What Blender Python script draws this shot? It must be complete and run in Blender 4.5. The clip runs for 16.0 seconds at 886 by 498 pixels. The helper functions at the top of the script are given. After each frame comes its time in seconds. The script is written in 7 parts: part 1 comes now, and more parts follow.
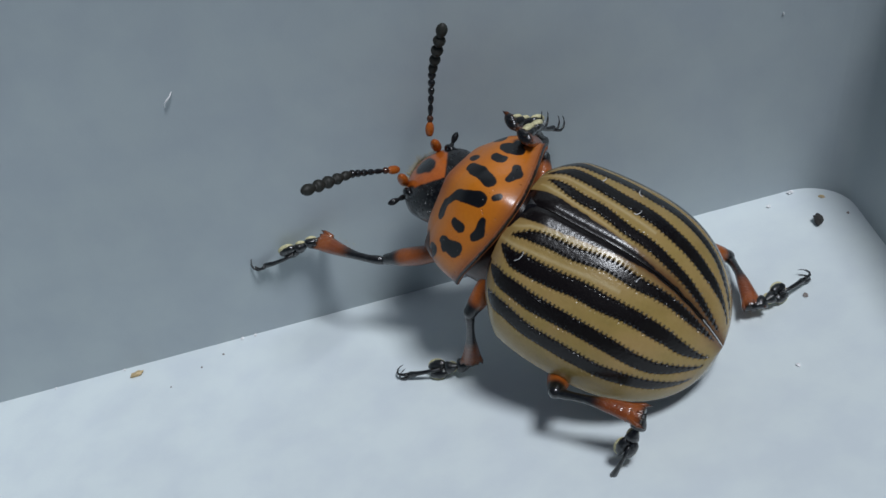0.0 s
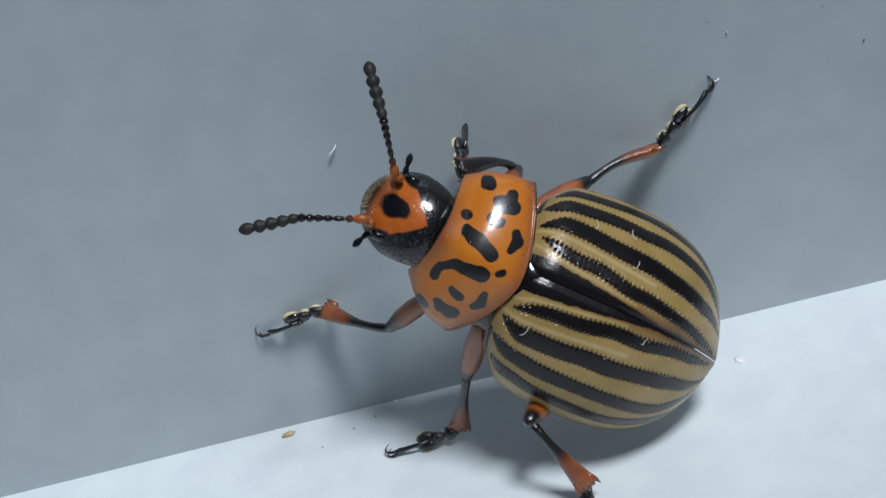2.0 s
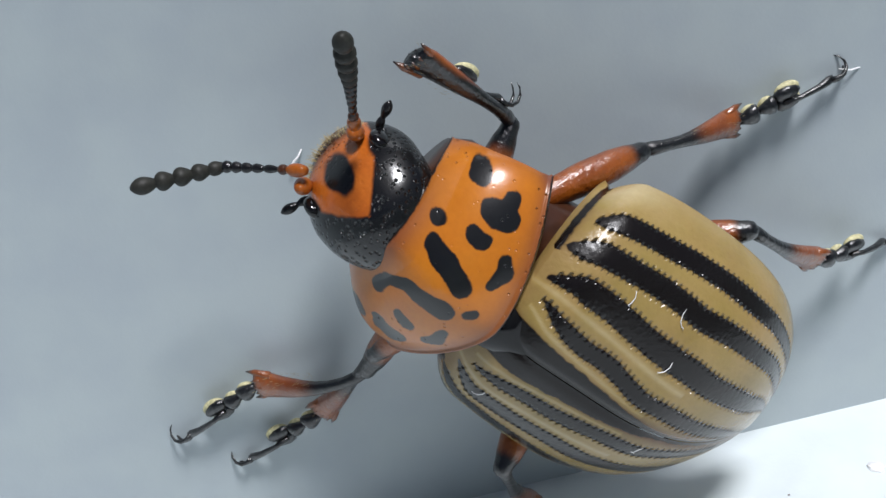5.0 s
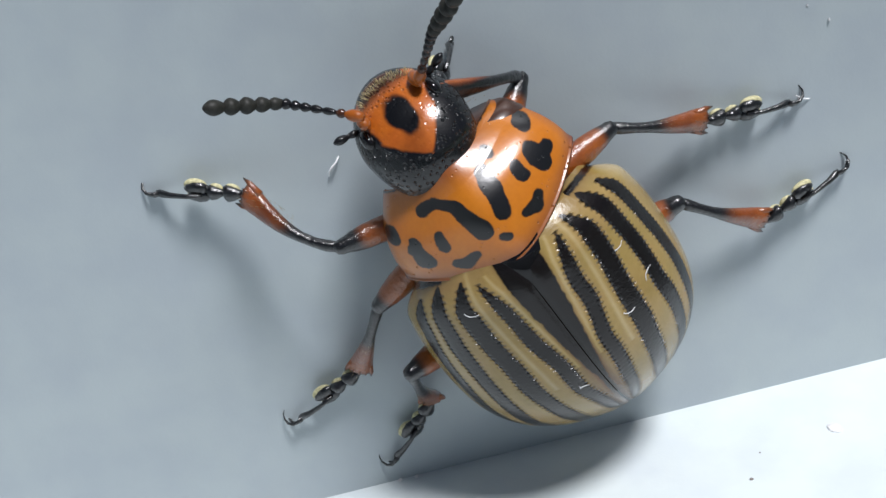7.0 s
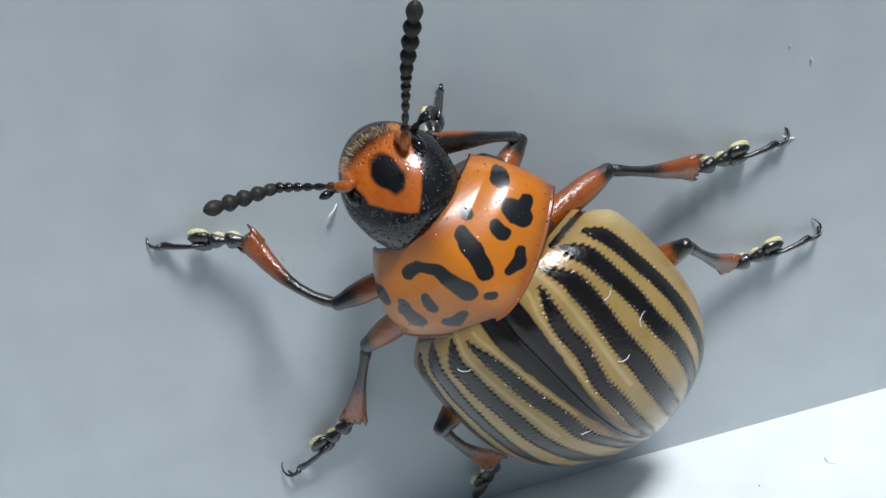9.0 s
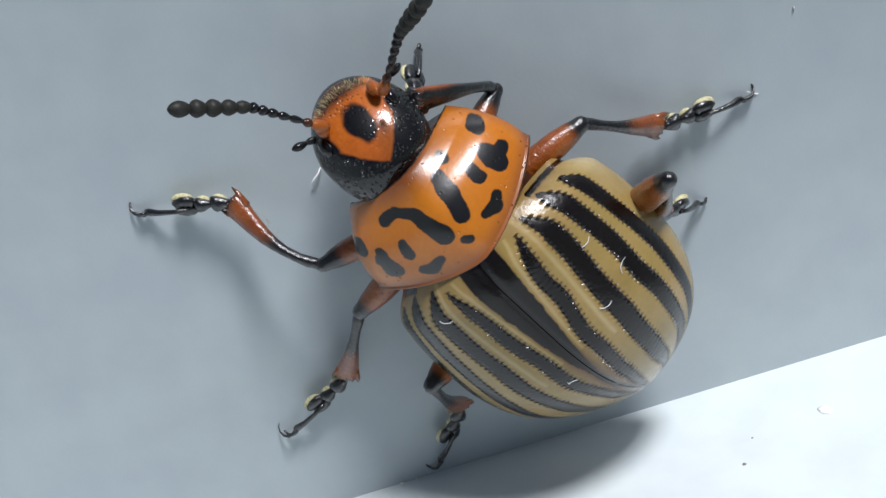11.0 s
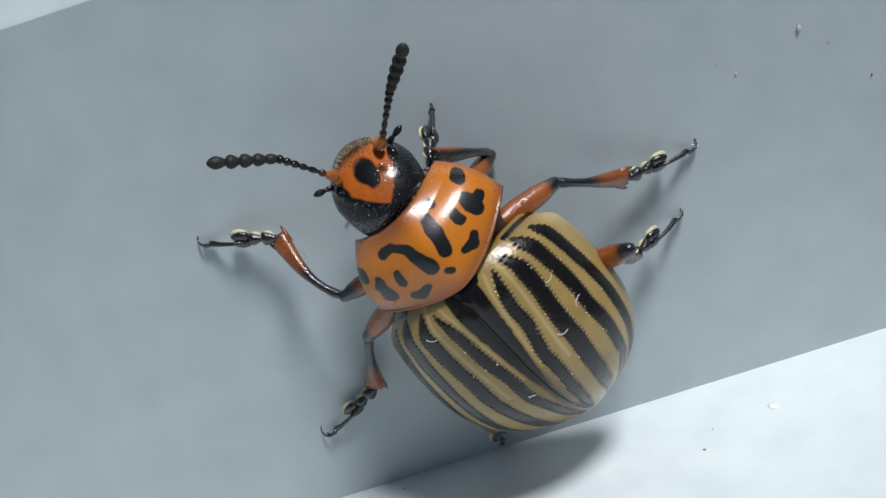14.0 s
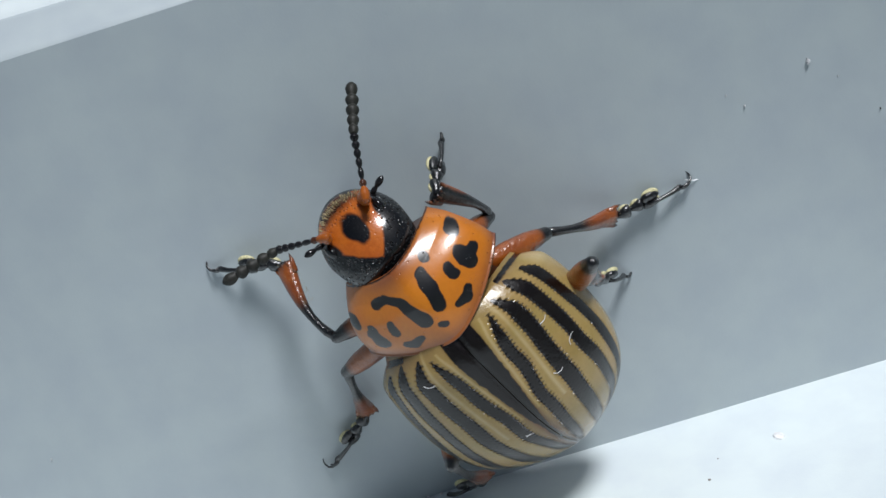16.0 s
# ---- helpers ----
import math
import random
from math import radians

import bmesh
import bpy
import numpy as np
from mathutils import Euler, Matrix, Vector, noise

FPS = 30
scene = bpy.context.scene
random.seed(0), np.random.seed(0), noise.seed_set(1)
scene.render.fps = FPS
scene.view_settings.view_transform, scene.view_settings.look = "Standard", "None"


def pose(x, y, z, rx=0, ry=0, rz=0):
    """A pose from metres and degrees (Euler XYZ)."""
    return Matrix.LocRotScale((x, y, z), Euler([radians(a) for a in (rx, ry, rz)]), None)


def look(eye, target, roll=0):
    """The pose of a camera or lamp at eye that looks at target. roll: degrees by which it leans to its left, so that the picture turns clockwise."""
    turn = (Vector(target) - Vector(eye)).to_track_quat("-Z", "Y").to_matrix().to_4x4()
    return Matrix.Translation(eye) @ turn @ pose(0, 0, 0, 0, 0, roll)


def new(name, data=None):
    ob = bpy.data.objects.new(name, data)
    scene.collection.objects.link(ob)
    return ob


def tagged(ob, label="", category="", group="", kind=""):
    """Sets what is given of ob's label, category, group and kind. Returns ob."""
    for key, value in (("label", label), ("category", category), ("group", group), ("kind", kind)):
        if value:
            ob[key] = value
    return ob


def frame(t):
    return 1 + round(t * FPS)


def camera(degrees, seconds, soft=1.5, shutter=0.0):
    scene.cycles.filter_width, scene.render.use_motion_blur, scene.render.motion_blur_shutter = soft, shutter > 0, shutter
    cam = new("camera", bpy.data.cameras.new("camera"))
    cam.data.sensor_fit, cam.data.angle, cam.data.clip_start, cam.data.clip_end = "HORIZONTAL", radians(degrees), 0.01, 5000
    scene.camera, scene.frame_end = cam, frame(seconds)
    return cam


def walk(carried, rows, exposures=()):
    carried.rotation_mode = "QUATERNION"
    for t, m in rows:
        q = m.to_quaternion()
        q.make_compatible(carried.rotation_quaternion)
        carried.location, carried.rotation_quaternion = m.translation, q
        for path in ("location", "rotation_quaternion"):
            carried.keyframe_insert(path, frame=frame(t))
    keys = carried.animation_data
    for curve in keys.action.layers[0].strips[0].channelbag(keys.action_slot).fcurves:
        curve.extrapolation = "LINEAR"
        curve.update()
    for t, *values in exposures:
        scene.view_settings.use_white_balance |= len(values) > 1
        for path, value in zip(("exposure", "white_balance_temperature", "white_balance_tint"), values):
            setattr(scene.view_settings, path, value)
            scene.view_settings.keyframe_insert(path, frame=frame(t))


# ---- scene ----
SKY, SUN, SUN_ANGLE = 0.030, 4.4, 14.0
# tray plastic in two tones: lighter floor and lip, darker sides and shoulder
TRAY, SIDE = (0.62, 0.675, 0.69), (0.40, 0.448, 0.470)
EXPOSURES = ((0, -0.80, 5820, 9), (0.5, -0.79, 5820, 9), (1.5, -0.62, 5820, 9), (2.5, -0.36, 5950, 10), (3.5, 0.0, 6110, 11.5), (8.5, 0.0, 6110, 11.5), (11.5, -0.04, 6060, 11.5), (12.3, -0.12, 6050, 10.5), (13, -0.26, 6100, 9), (14, -0.2, 6080, 9), (16, -0.18, 6040, 9))
cam = camera(38, 16.0)
walk(cam, [
    (0, pose(.017184, -.032893, .024866, 53.4, 12.5, -8.5)),
    (0.5, pose(.016864, -.032707, .024931, 54.1, 12.3, -9.6)),
    (1, pose(.017168, -.033065, .024235, 57.3, 13, -7)),
    (1.5, pose(.017309, -.032574, .02394, 58, 14.9, -3.6)),
    (2, pose(.015638, -.033325, .023222, 60.2, 14.6, -3.2)),
    (2.5, pose(.014935, -.029915, .022035, 59.8, 14.5, -4)),
    (3, pose(.014155, -.027527, .021035, 61.2, 14, -4.3)),
    (3.5, pose(.014993, -.026902, .022196, 59.6, 14.6, -3.5)),
    (4, pose(.013745, -.022718, .017474, 63.6, 13.7, -4.3)),
    (4.5, pose(.013827, -.023024, .01713, 64, 13.5, -4.2)),
    (7, pose(.012759, -.026762, .019693, 62.3, 12.9, -5.9)),
    (7.5, pose(.01344, -.027233, .019187, 65, 13.7, -5.9)),
    (8, pose(.01325, -.027103, .019779, 63.7, 13.7, -5.8)),
    (8.5, pose(.012967, -.027221, .019886, 64.4, 14, -5.9)),
    (11, pose(.013482, -.027481, .019479, 62.9, 16, -6.5)),
    (11.5, pose(.013413, -.028064, .019, 66.1, 16.7, -5.8)),
    (12, pose(.013732, -.033605, .021898, 66, 16.7, -5.2)),
    (12.5, pose(.013982, -.033779, .021539, 65, 17, -5)),
    (13, pose(.014163, -.033941, .021401, 66.2, 17.1, -4.5)),
    (13.5, pose(.014346, -.033651, .021849, 65.1, 17.1, -5.2)),
    (14, pose(.014361, -.033987, .021186, 66.1, 17.3, -4.7)),
    (14.5, pose(.013819, -.033933, .021557, 64.9, 17.2, -4.4)),
    (15, pose(.013858, -.033933, .021493, 65.9, 17, -4.4)),
    (15.5, pose(.014302, -.033977, .021409, 66.4, 16.9, -4.3)),
    (16, pose(.014452, -.033759, .022113, 66, 16.8, -4.4)),
], EXPOSURES)

# ---- world, sun ----
world = bpy.data.worlds.new("sky")
scene.world = world
world.use_nodes = True
_n = world.node_tree.nodes
_sky = _n.new("ShaderNodeTexSky")
_sky.sky_type, _sky.sun_disc = "NISHITA", False
TO_SUN = Vector((0.30, -0.33, 0.89)).normalized()
_sky.sun_elevation = math.asin(TO_SUN.z)
_sky.sun_rotation = math.atan2(TO_SUN.x, TO_SUN.y)
_sky.air_density, _sky.dust_density = 1.0, 2.0
world.node_tree.links.new(_sky.outputs[0], _n["Background"].inputs[0])
_n["Background"].inputs[1].default_value = SKY
sun = new("sun", bpy.data.lights.new("sun", "SUN"))
sun.data.energy, sun.data.angle, sun.data.color = SUN, radians(SUN_ANGLE), (1.0, 0.975, 0.95)
sun.matrix_world = look(TO_SUN * 2.0, (0, 0, 0))

MM = 0.001
BODY = 0.97  # the beetle's trunk is drawn in its own unit, a little under a millimetre


# ---- materials ----
def mat(name):
    m = bpy.data.materials.new(name)
    m.use_nodes = True
    return m, m.node_tree.nodes, m.node_tree.links, m.node_tree.nodes["Principled BSDF"]


def noise_tex(nodes, links, scale, detail=3.0, rough=0.55):
    co = nodes.new("ShaderNodeTexCoord")
    tex = nodes.new("ShaderNodeTexNoise")
    tex.inputs["Scale"].default_value, tex.inputs["Detail"].default_value = scale, detail
    tex.inputs["Roughness"].default_value = rough
    links.new(co.outputs["Object"], tex.inputs["Vector"])
    return tex


def ramp(nodes, links, src, stops):
    r = nodes.new("ShaderNodeValToRGB")
    el = r.color_ramp.elements
    while len(el) < len(stops):
        el.new(0.5)
    for e, (p, col) in zip(el, stops):
        e.position, e.color = p, (*col, 1) if len(col) == 3 else col
    links.new(src, r.inputs[0])
    return r


def mix_col(nodes, links, fac, a, b):
    m = nodes.new("ShaderNodeMix")
    m.data_type = "RGBA"
    for sock, v in ((m.inputs[0], fac), (m.inputs[6], a), (m.inputs[7], b)):
        if isinstance(v, (int, float)):
            sock.default_value = v
        elif isinstance(v, tuple):
            sock.default_value = (*v, 1)
        else:
            links.new(v, sock)
    return m.outputs[2]


def cuticle(name, light, dark, rough=0.25, grain=0.12, relief=0.15, pits=False, light2=None, coat=0.0, edge=0.02, brown=None, ior=1.45, gloss=0.09, sheen=0.5, pit_depth=0.04, dots=0.0, dot_size=0.3):
    """Insect shell: the mesh's tone (signed, in mm; above zero dark) parts two pigments."""
    m, n, l, p = mat(name)
    at = n.new("ShaderNodeAttribute")
    at.attribute_name = "tone"
    fine = noise_tex(n, l, 9000.0, 4.0)
    wide = noise_tex(n, l, 900.0, 3.0)
    jit = n.new("ShaderNodeMath")
    jit.operation = "MULTIPLY_ADD"
    l.new(fine.outputs["Fac"], jit.inputs[0])
    jit.inputs[1].default_value = 0.06
    l.new(at.outputs["Fac"], jit.inputs[2])
    step = n.new("ShaderNodeMapRange")
    step.interpolation_type = "SMOOTHSTEP"
    step.inputs["From Min"].default_value, step.inputs["From Max"].default_value = 0.03 - edge, 0.03 + edge
    l.new(jit.outputs[0], step.inputs["Value"])
    var = ramp(n, l, wide.outputs["Fac"], ((0.3, (0, 0, 0)), (0.7, (1, 1, 1))))
    lt = mix_col(n, l, var.outputs[0], light, light2 or tuple(c * 0.72 for c in light))
    if brown:
        ba = n.new("ShaderNodeAttribute")
        ba.attribute_name = "brown"
        neg = n.new("ShaderNodeMath")
        neg.operation, neg.use_clamp = "MULTIPLY", True
        l.new(ba.outputs["Fac"], neg.inputs[0])
        neg.inputs[1].default_value = -1.0
        pos = n.new("ShaderNodeMath")
        pos.operation, pos.use_clamp = "MULTIPLY", True
        l.new(ba.outputs["Fac"], pos.inputs[0])
        pos.inputs[1].default_value = 1.0
        lt = mix_col(n, l, pos.outputs[0], lt, brown)
        lt = mix_col(n, l, neg.outputs[0], lt, (0.50, 0.41, 0.23))
    fleck = ramp(n, l, fine.outputs["Fac"], ((0.35, (0.82, 0.78, 0.74)), (0.65, (1.08, 1.08, 1.08))))
    mul = n.new("ShaderNodeMix")
    mul.data_type, mul.blend_type = "RGBA", "MULTIPLY"
    mul.inputs[0].default_value = grain * 5
    l.new(lt, mul.inputs[6]), l.new(fleck.outputs[0], mul.inputs[7])
    l.new(mix_col(n, l, step.outputs[0], mul.outputs[2], dark), p.inputs["Base Color"])
    p.inputs["Roughness"].default_value = rough
    p.inputs["IOR"].default_value, p.inputs["Specular IOR Level"].default_value = ior, sheen
    p.inputs["Coat Weight"].default_value, p.inputs["Coat Roughness"].default_value, p.inputs["Coat IOR"].default_value = coat, gloss, 1.5
    bump = n.new("ShaderNodeBump")
    bump.inputs["Strength"].default_value, bump.inputs["Distance"].default_value = relief, 0.00003
    l.new(fine.outputs["Fac"], bump.inputs["Height"])
    last = bump
    if pits:
        pa = n.new("ShaderNodeAttribute")
        pa.attribute_name = "pit"
        b2 = n.new("ShaderNodeBump")
        b2.inputs["Strength"].default_value, b2.inputs["Distance"].default_value = 1.0, pit_depth * MM
        b2.invert = True
        height = pa.outputs["Fac"]
        if dots:
            # punctures: one small dimple to a cell, as deep as the mesh's mask allows
            co = n.new("ShaderNodeTexCoord")
            cell = n.new("ShaderNodeTexVoronoi")
            cell.inputs["Scale"].default_value = dots
            l.new(co.outputs["Object"], cell.inputs["Vector"])
            dip = n.new("ShaderNodeMapRange")
            dip.interpolation_type = "SMOOTHSTEP"
            dip.inputs["From Min"].default_value, dip.inputs["From Max"].default_value = dot_size, dot_size * 0.3
            l.new(cell.outputs["Distance"], dip.inputs["Value"])
            mask = n.new("ShaderNodeMath")
            mask.operation = "MULTIPLY"
            l.new(dip.outputs[0], mask.inputs[0]), l.new(height, mask.inputs[1])
            height = mask.outputs[0]
        l.new(height, b2.inputs["Height"]), l.new(bump.outputs[0], b2.inputs["Normal"])
        last = b2
    l.new(last.outputs[0], p.inputs["Normal"]), l.new(last.outputs[0], p.inputs["Coat Normal"])
    return m


def plastic(name, base, rough):
    """Matt moulded tray plastic with dust, faint scuffs and stains."""
    m, n, l, p = mat(name)
    wide = noise_tex(n, l, 70.0, 4.0)
    mid = noise_tex(n, l, 600.0, 3.0)
    fine = noise_tex(n, l, 12000.0, 2.0)
    a = ramp(n, l, wide.outputs["Fac"], ((0.3, tuple(c * 0.94 for c in base)), (0.7, tuple(min(1, c * 1.05) for c in base))))
    dust = ramp(n, l, mid.outputs["Fac"], ((0.35, (0.95, 0.95, 0.96)), (0.62, (1.02, 1.02, 1.0))))
    mul = n.new("ShaderNodeMix")
    mul.data_type, mul.blend_type = "RGBA", "MULTIPLY"
    mul.inputs[0].default_value = 1.0
    l.new(a.outputs[0], mul.inputs[6]), l.new(dust.outputs[0], mul.inputs[7])
    l.new(mul.outputs[2], p.inputs["Base Color"])
    rr = ramp(n, l, mid.outputs["Fac"], ((0.3, (rough - 0.06,) * 3), (0.7, (rough + 0.08,) * 3)))
    l.new(rr.outputs[0], p.inputs["Roughness"])
    b = n.new("ShaderNodeBump")
    b.inputs["Strength"].default_value, b.inputs["Distance"].default_value = 0.12, 0.00002
    l.new(fine.outputs["Fac"], b.inputs["Height"]), l.new(b.outputs[0], p.inputs["Normal"])
    return m


def plain(name, col, rough, scale=3000.0, coat=0.0, sheen=0.5):
    m, n, l, p = mat(name)
    t = noise_tex(n, l, scale, 4.0)
    r = ramp(n, l, t.outputs["Fac"], ((0.3, tuple(c * 0.65 for c in col)), (0.7, tuple(min(1, c * 1.2) for c in col))))
    l.new(r.outputs[0], p.inputs["Base Color"])
    p.inputs["Roughness"].default_value, p.inputs["Coat Weight"].default_value, p.inputs["Specular IOR Level"].default_value = rough, coat, sheen
    b = n.new("ShaderNodeBump")
    b.inputs["Strength"].default_value, b.inputs["Distance"].default_value = 0.3, 0.00002
    l.new(t.outputs["Fac"], b.inputs["Height"]), l.new(b.outputs[0], p.inputs["Normal"])
    return m


BLACK = (0.003, 0.003, 0.0034)
ORANGE = (0.48, 0.141, 0.004)
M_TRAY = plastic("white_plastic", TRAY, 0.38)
M_SIDE = plastic("darker_plastic", SIDE, 0.42)
M_PRO = cuticle("pronotum_shell", ORANGE, BLACK, 0.45, sheen=0.2, coat=1.0, brown=(0.15, 0.045, 0.022), light2=(0.49, 0.158, 0.005), relief=0.08, grain=0.05, pits=True, gloss=0.22, pit_depth=0.045, dots=6500.0, dot_size=0.2)
M_ELY = cuticle("striped_wing_case", (0.33, 0.223, 0.081), (0.004, 0.0022, 0.0016), 0.24, sheen=0.14, coat=0.7, gloss=0.27, pit_depth=0.15, pits=True, brown=(0.10, 0.042, 0.016), light2=(0.27, 0.195, 0.055), relief=0.3, grain=0.05)
M_HEAD = cuticle("head_shell", (0.38, 0.085, 0.008), BLACK, 0.4, relief=0.1, pits=True, pit_depth=0.04, dots=9500.0, dot_size=0.4, sheen=0.15, coat=1.0, gloss=0.16, edge=0.05, light2=(0.44, 0.12, 0.012))
M_LEG = cuticle("leg_shell", (0.32, 0.084, 0.007), BLACK, 0.32, edge=0.28, light2=(0.17, 0.038, 0.006), relief=0.9, coat=1.0, gloss=0.16, grain=0.12, sheen=0.45)
M_ANT = cuticle("antenna_shell", (0.34, 0.09, 0.012), (0.008, 0.008, 0.009), 0.3, edge=0.1, relief=0.5, coat=0.6, sheen=0.1)
M_CLUB = plain("downy_feeler", (0.022, 0.022, 0.018), 0.55, 14000.0, sheen=0.3)
M_LIP = plain("brown_lip", (0.06, 0.02, 0.01), 0.3, 7000.0, 0.5)
M_BELLY = plain("dark_belly", (0.05, 0.018, 0.008), 0.3, 2500.0, 0.4)
M_SCUT = plain("black_shell", (0.005, 0.0045, 0.005), 0.15, 4000.0, 0.7, 0.1)
M_PAD = plain("olive_foot_hair", (0.55, 0.51, 0.29), 0.6, 15000.0)
M_HAIR = plain("pale_bristle", (0.40, 0.32, 0.16), 0.4)
M_LINT = plain("white_lint", (0.85, 0.85, 0.85), 0.6)
M_DIRT = plain("dark_soil", (0.03, 0.028, 0.025), 0.8, 6000.0)
M_GREY = plain("grey_brown_crumb", (0.25, 0.22, 0.2), 0.8, 6000.0)
M_DUST = plain("grey_dust", (0.5, 0.51, 0.52), 0.8)
M_TAN = plain("tan_crumb", (0.5, 0.38, 0.2), 0.7, 6000.0)


# ---- mesh helpers ----
def mesh_of(name, verts, faces, tones=None, pits=None, smooth=True, browns=None, size=1.0):
    me = bpy.data.meshes.new(name)
    me.from_pydata([tuple(c * MM * size for c in v) for v in verts], [], faces)
    for key, vals in (("tone", tones), ("pit", pits), ("brown", browns)):
        if vals is not None:
            me.attributes.new(key, "FLOAT", "POINT").data.foreach_set("value", [float(v) for v in vals])
    me.polygons.foreach_set("use_smooth", [smooth] * len(me.polygons))
    me.update()
    mid = sum((v.co for v in me.vertices), Vector()) / len(me.vertices)
    if sum((p.center - mid).dot(p.normal) * p.area for p in me.polygons) < 0:  # faces look outwards
        me.flip_normals()
    return me


def part(name, me, material, parent, label=""):
    ob = new(name, me)
    if not me.materials:
        me.materials.append(material)
    ob.parent = parent
    if label:
        tagged(ob, label)
    return ob


def grid_faces(rows, cols, close=False):
    f = []
    for i in range(rows - 1):
        for j in range(cols if close else cols - 1):
            k = (j + 1) % cols
            f.append((i * cols + j, i * cols + k, (i + 1) * cols + k, (i + 1) * cols + j))
    return f


def tube(stations, sides=14):
    """A limb along x: stations of (x, half width y, half height z, y shift, z shift, tone). Ends closed."""
    v, t = [], []
    for x, ry, rz, oy, oz, tone in stations:
        for k in range(sides):
            a = 2 * math.pi * k / sides
            v.append((x, oy + ry * math.cos(a), oz + rz * math.sin(a)))
            t.append(tone)
    f = grid_faces(len(stations), sides, True)
    n = len(stations)
    f.append(tuple(reversed(range(sides))))
    f.append(tuple(range((n - 1) * sides, n * sides)))
    return v, f, t


def merge(*pieces):
    v, f, t = [], [], []
    for pv, pf, pt in pieces:
        o = len(v)
        v += pv
        f += [tuple(i + o for i in q) for q in pf]
        t += pt
    return v, f, t


def moved(piece, m):
    v, f, t = piece
    return [tuple(m @ Vector(p)) for p in v], f, t


def bead(x0, x1, r0, r, r1, tone, n=6, oz=0.0, flat=1.0):
    st = []
    for i in range(n + 1):
        w = i / n
        base = r0 + (r1 - r0) * w
        rr = base + (r - base) * math.sin(math.pi * w) ** 0.8
        st.append((x0 + (x1 - x0) * w, rr, rr * flat, 0.0, oz, tone))
    return st


def pearl(x0, x1, neck, r, tone, n=9):
    """A feeler joint: a narrow neck that widens towards its far end, then a rounded shoulder."""
    st = []
    for i in range(n + 1):
        w = i / n
        rr = neck + (r - neck) * math.sin(math.pi * w ** 1.35) ** 0.7 if 0 < i < n else neck
        st.append((x0 + (x1 - x0) * w, rr, rr, 0.0, 0.0, tone))
    return st


def blob(cx, cy, cz, ax, ay, az, tone=1.0, n=10, m=14, wob=0.0, seed=0):
    v, t = [], []
    for i in range(n + 1):
        th = math.pi * i / n
        for j in range(m):
            ph = 2 * math.pi * j / m
            d = Vector((math.cos(th), math.sin(th) * math.cos(ph), math.sin(th) * math.sin(ph)))
            s = 1 + wob * noise.noise(d * 1.7 + Vector((seed, 0, 0)))
            v.append((cx + ax * d.x * s, cy + ay * d.y * s, cz + az * d.z * s))
            t.append(tone)
    return v, grid_faces(n + 1, m, True), t


def wire(points, radii, sides=6, tone=1.0):
    """A curved hair or hook through points."""
    v, t = [], []
    for i, (p, r) in enumerate(zip(points, radii)):
        p = Vector(p)
        d = (Vector(points[min(i + 1, len(points) - 1)]) - Vector(points[max(i - 1, 0)])).normalized()
        a = d.cross(Vector((0.3, 0.2, 0.93))).normalized()
        b = d.cross(a)
        for k in range(sides):
            q = 2 * math.pi * k / sides
            v.append(tuple(p + (a * math.cos(q) + b * math.sin(q)) * r))
            t.append(tone)
    f = grid_faces(len(points), sides, True)
    f.append(tuple(reversed(range(sides))))
    f.append(tuple(range((len(points) - 1) * sides, len(points) * sides)))
    return v, f, t


# ---- ground and tray ----
def grass_material():
    m, n, l, p = mat("meadow")
    t = noise_tex(n, l, 120.0, 6.0)
    r = ramp(n, l, t.outputs["Fac"], ((0.3, (0.02, 0.06, 0.008)), (0.5, (0.06, 0.16, 0.02)), (0.72, (0.16, 0.24, 0.05))))
    l.new(r.outputs[0], p.inputs["Base Color"])
    p.inputs["Roughness"].default_value = 0.8
    return m


# The unseen west and south sides stand close in, cutting sky and floor light.
TRAY_X0, TRAY_X1, TRAY_Y0, WALL_H, WALL_T = -12.0, 29.5, -42.0, 16.62, 1.3
ground_me = bpy.data.meshes.new("ground")
ground_me.from_pydata([(-300, -300, -0.0016), (300, -300, -0.0016), (300, 300, -0.0016), (-300, 300, -0.0016)], [], [(0, 1, 2, 3)])
ground_me.materials.append(grass_material())
tagged(new("ground", ground_me), "green grassy ground under the plastic tray", "ground", kind="structure")


def rim_z(x):
    """The tray's corner end is set lower than its long sides to shorten its shadow."""
    w = max(0.0, min(1.0, (x - 27.9) / 1.5))
    return WALL_H - 9.0 * w * w * (3 - 2 * w)


def lean(x, h):
    # the end by the corner slants out so the sun clears more of it
    return x + 0.25 * h * max(0.0, min(1.0, (x - 27.9) / 1.5))


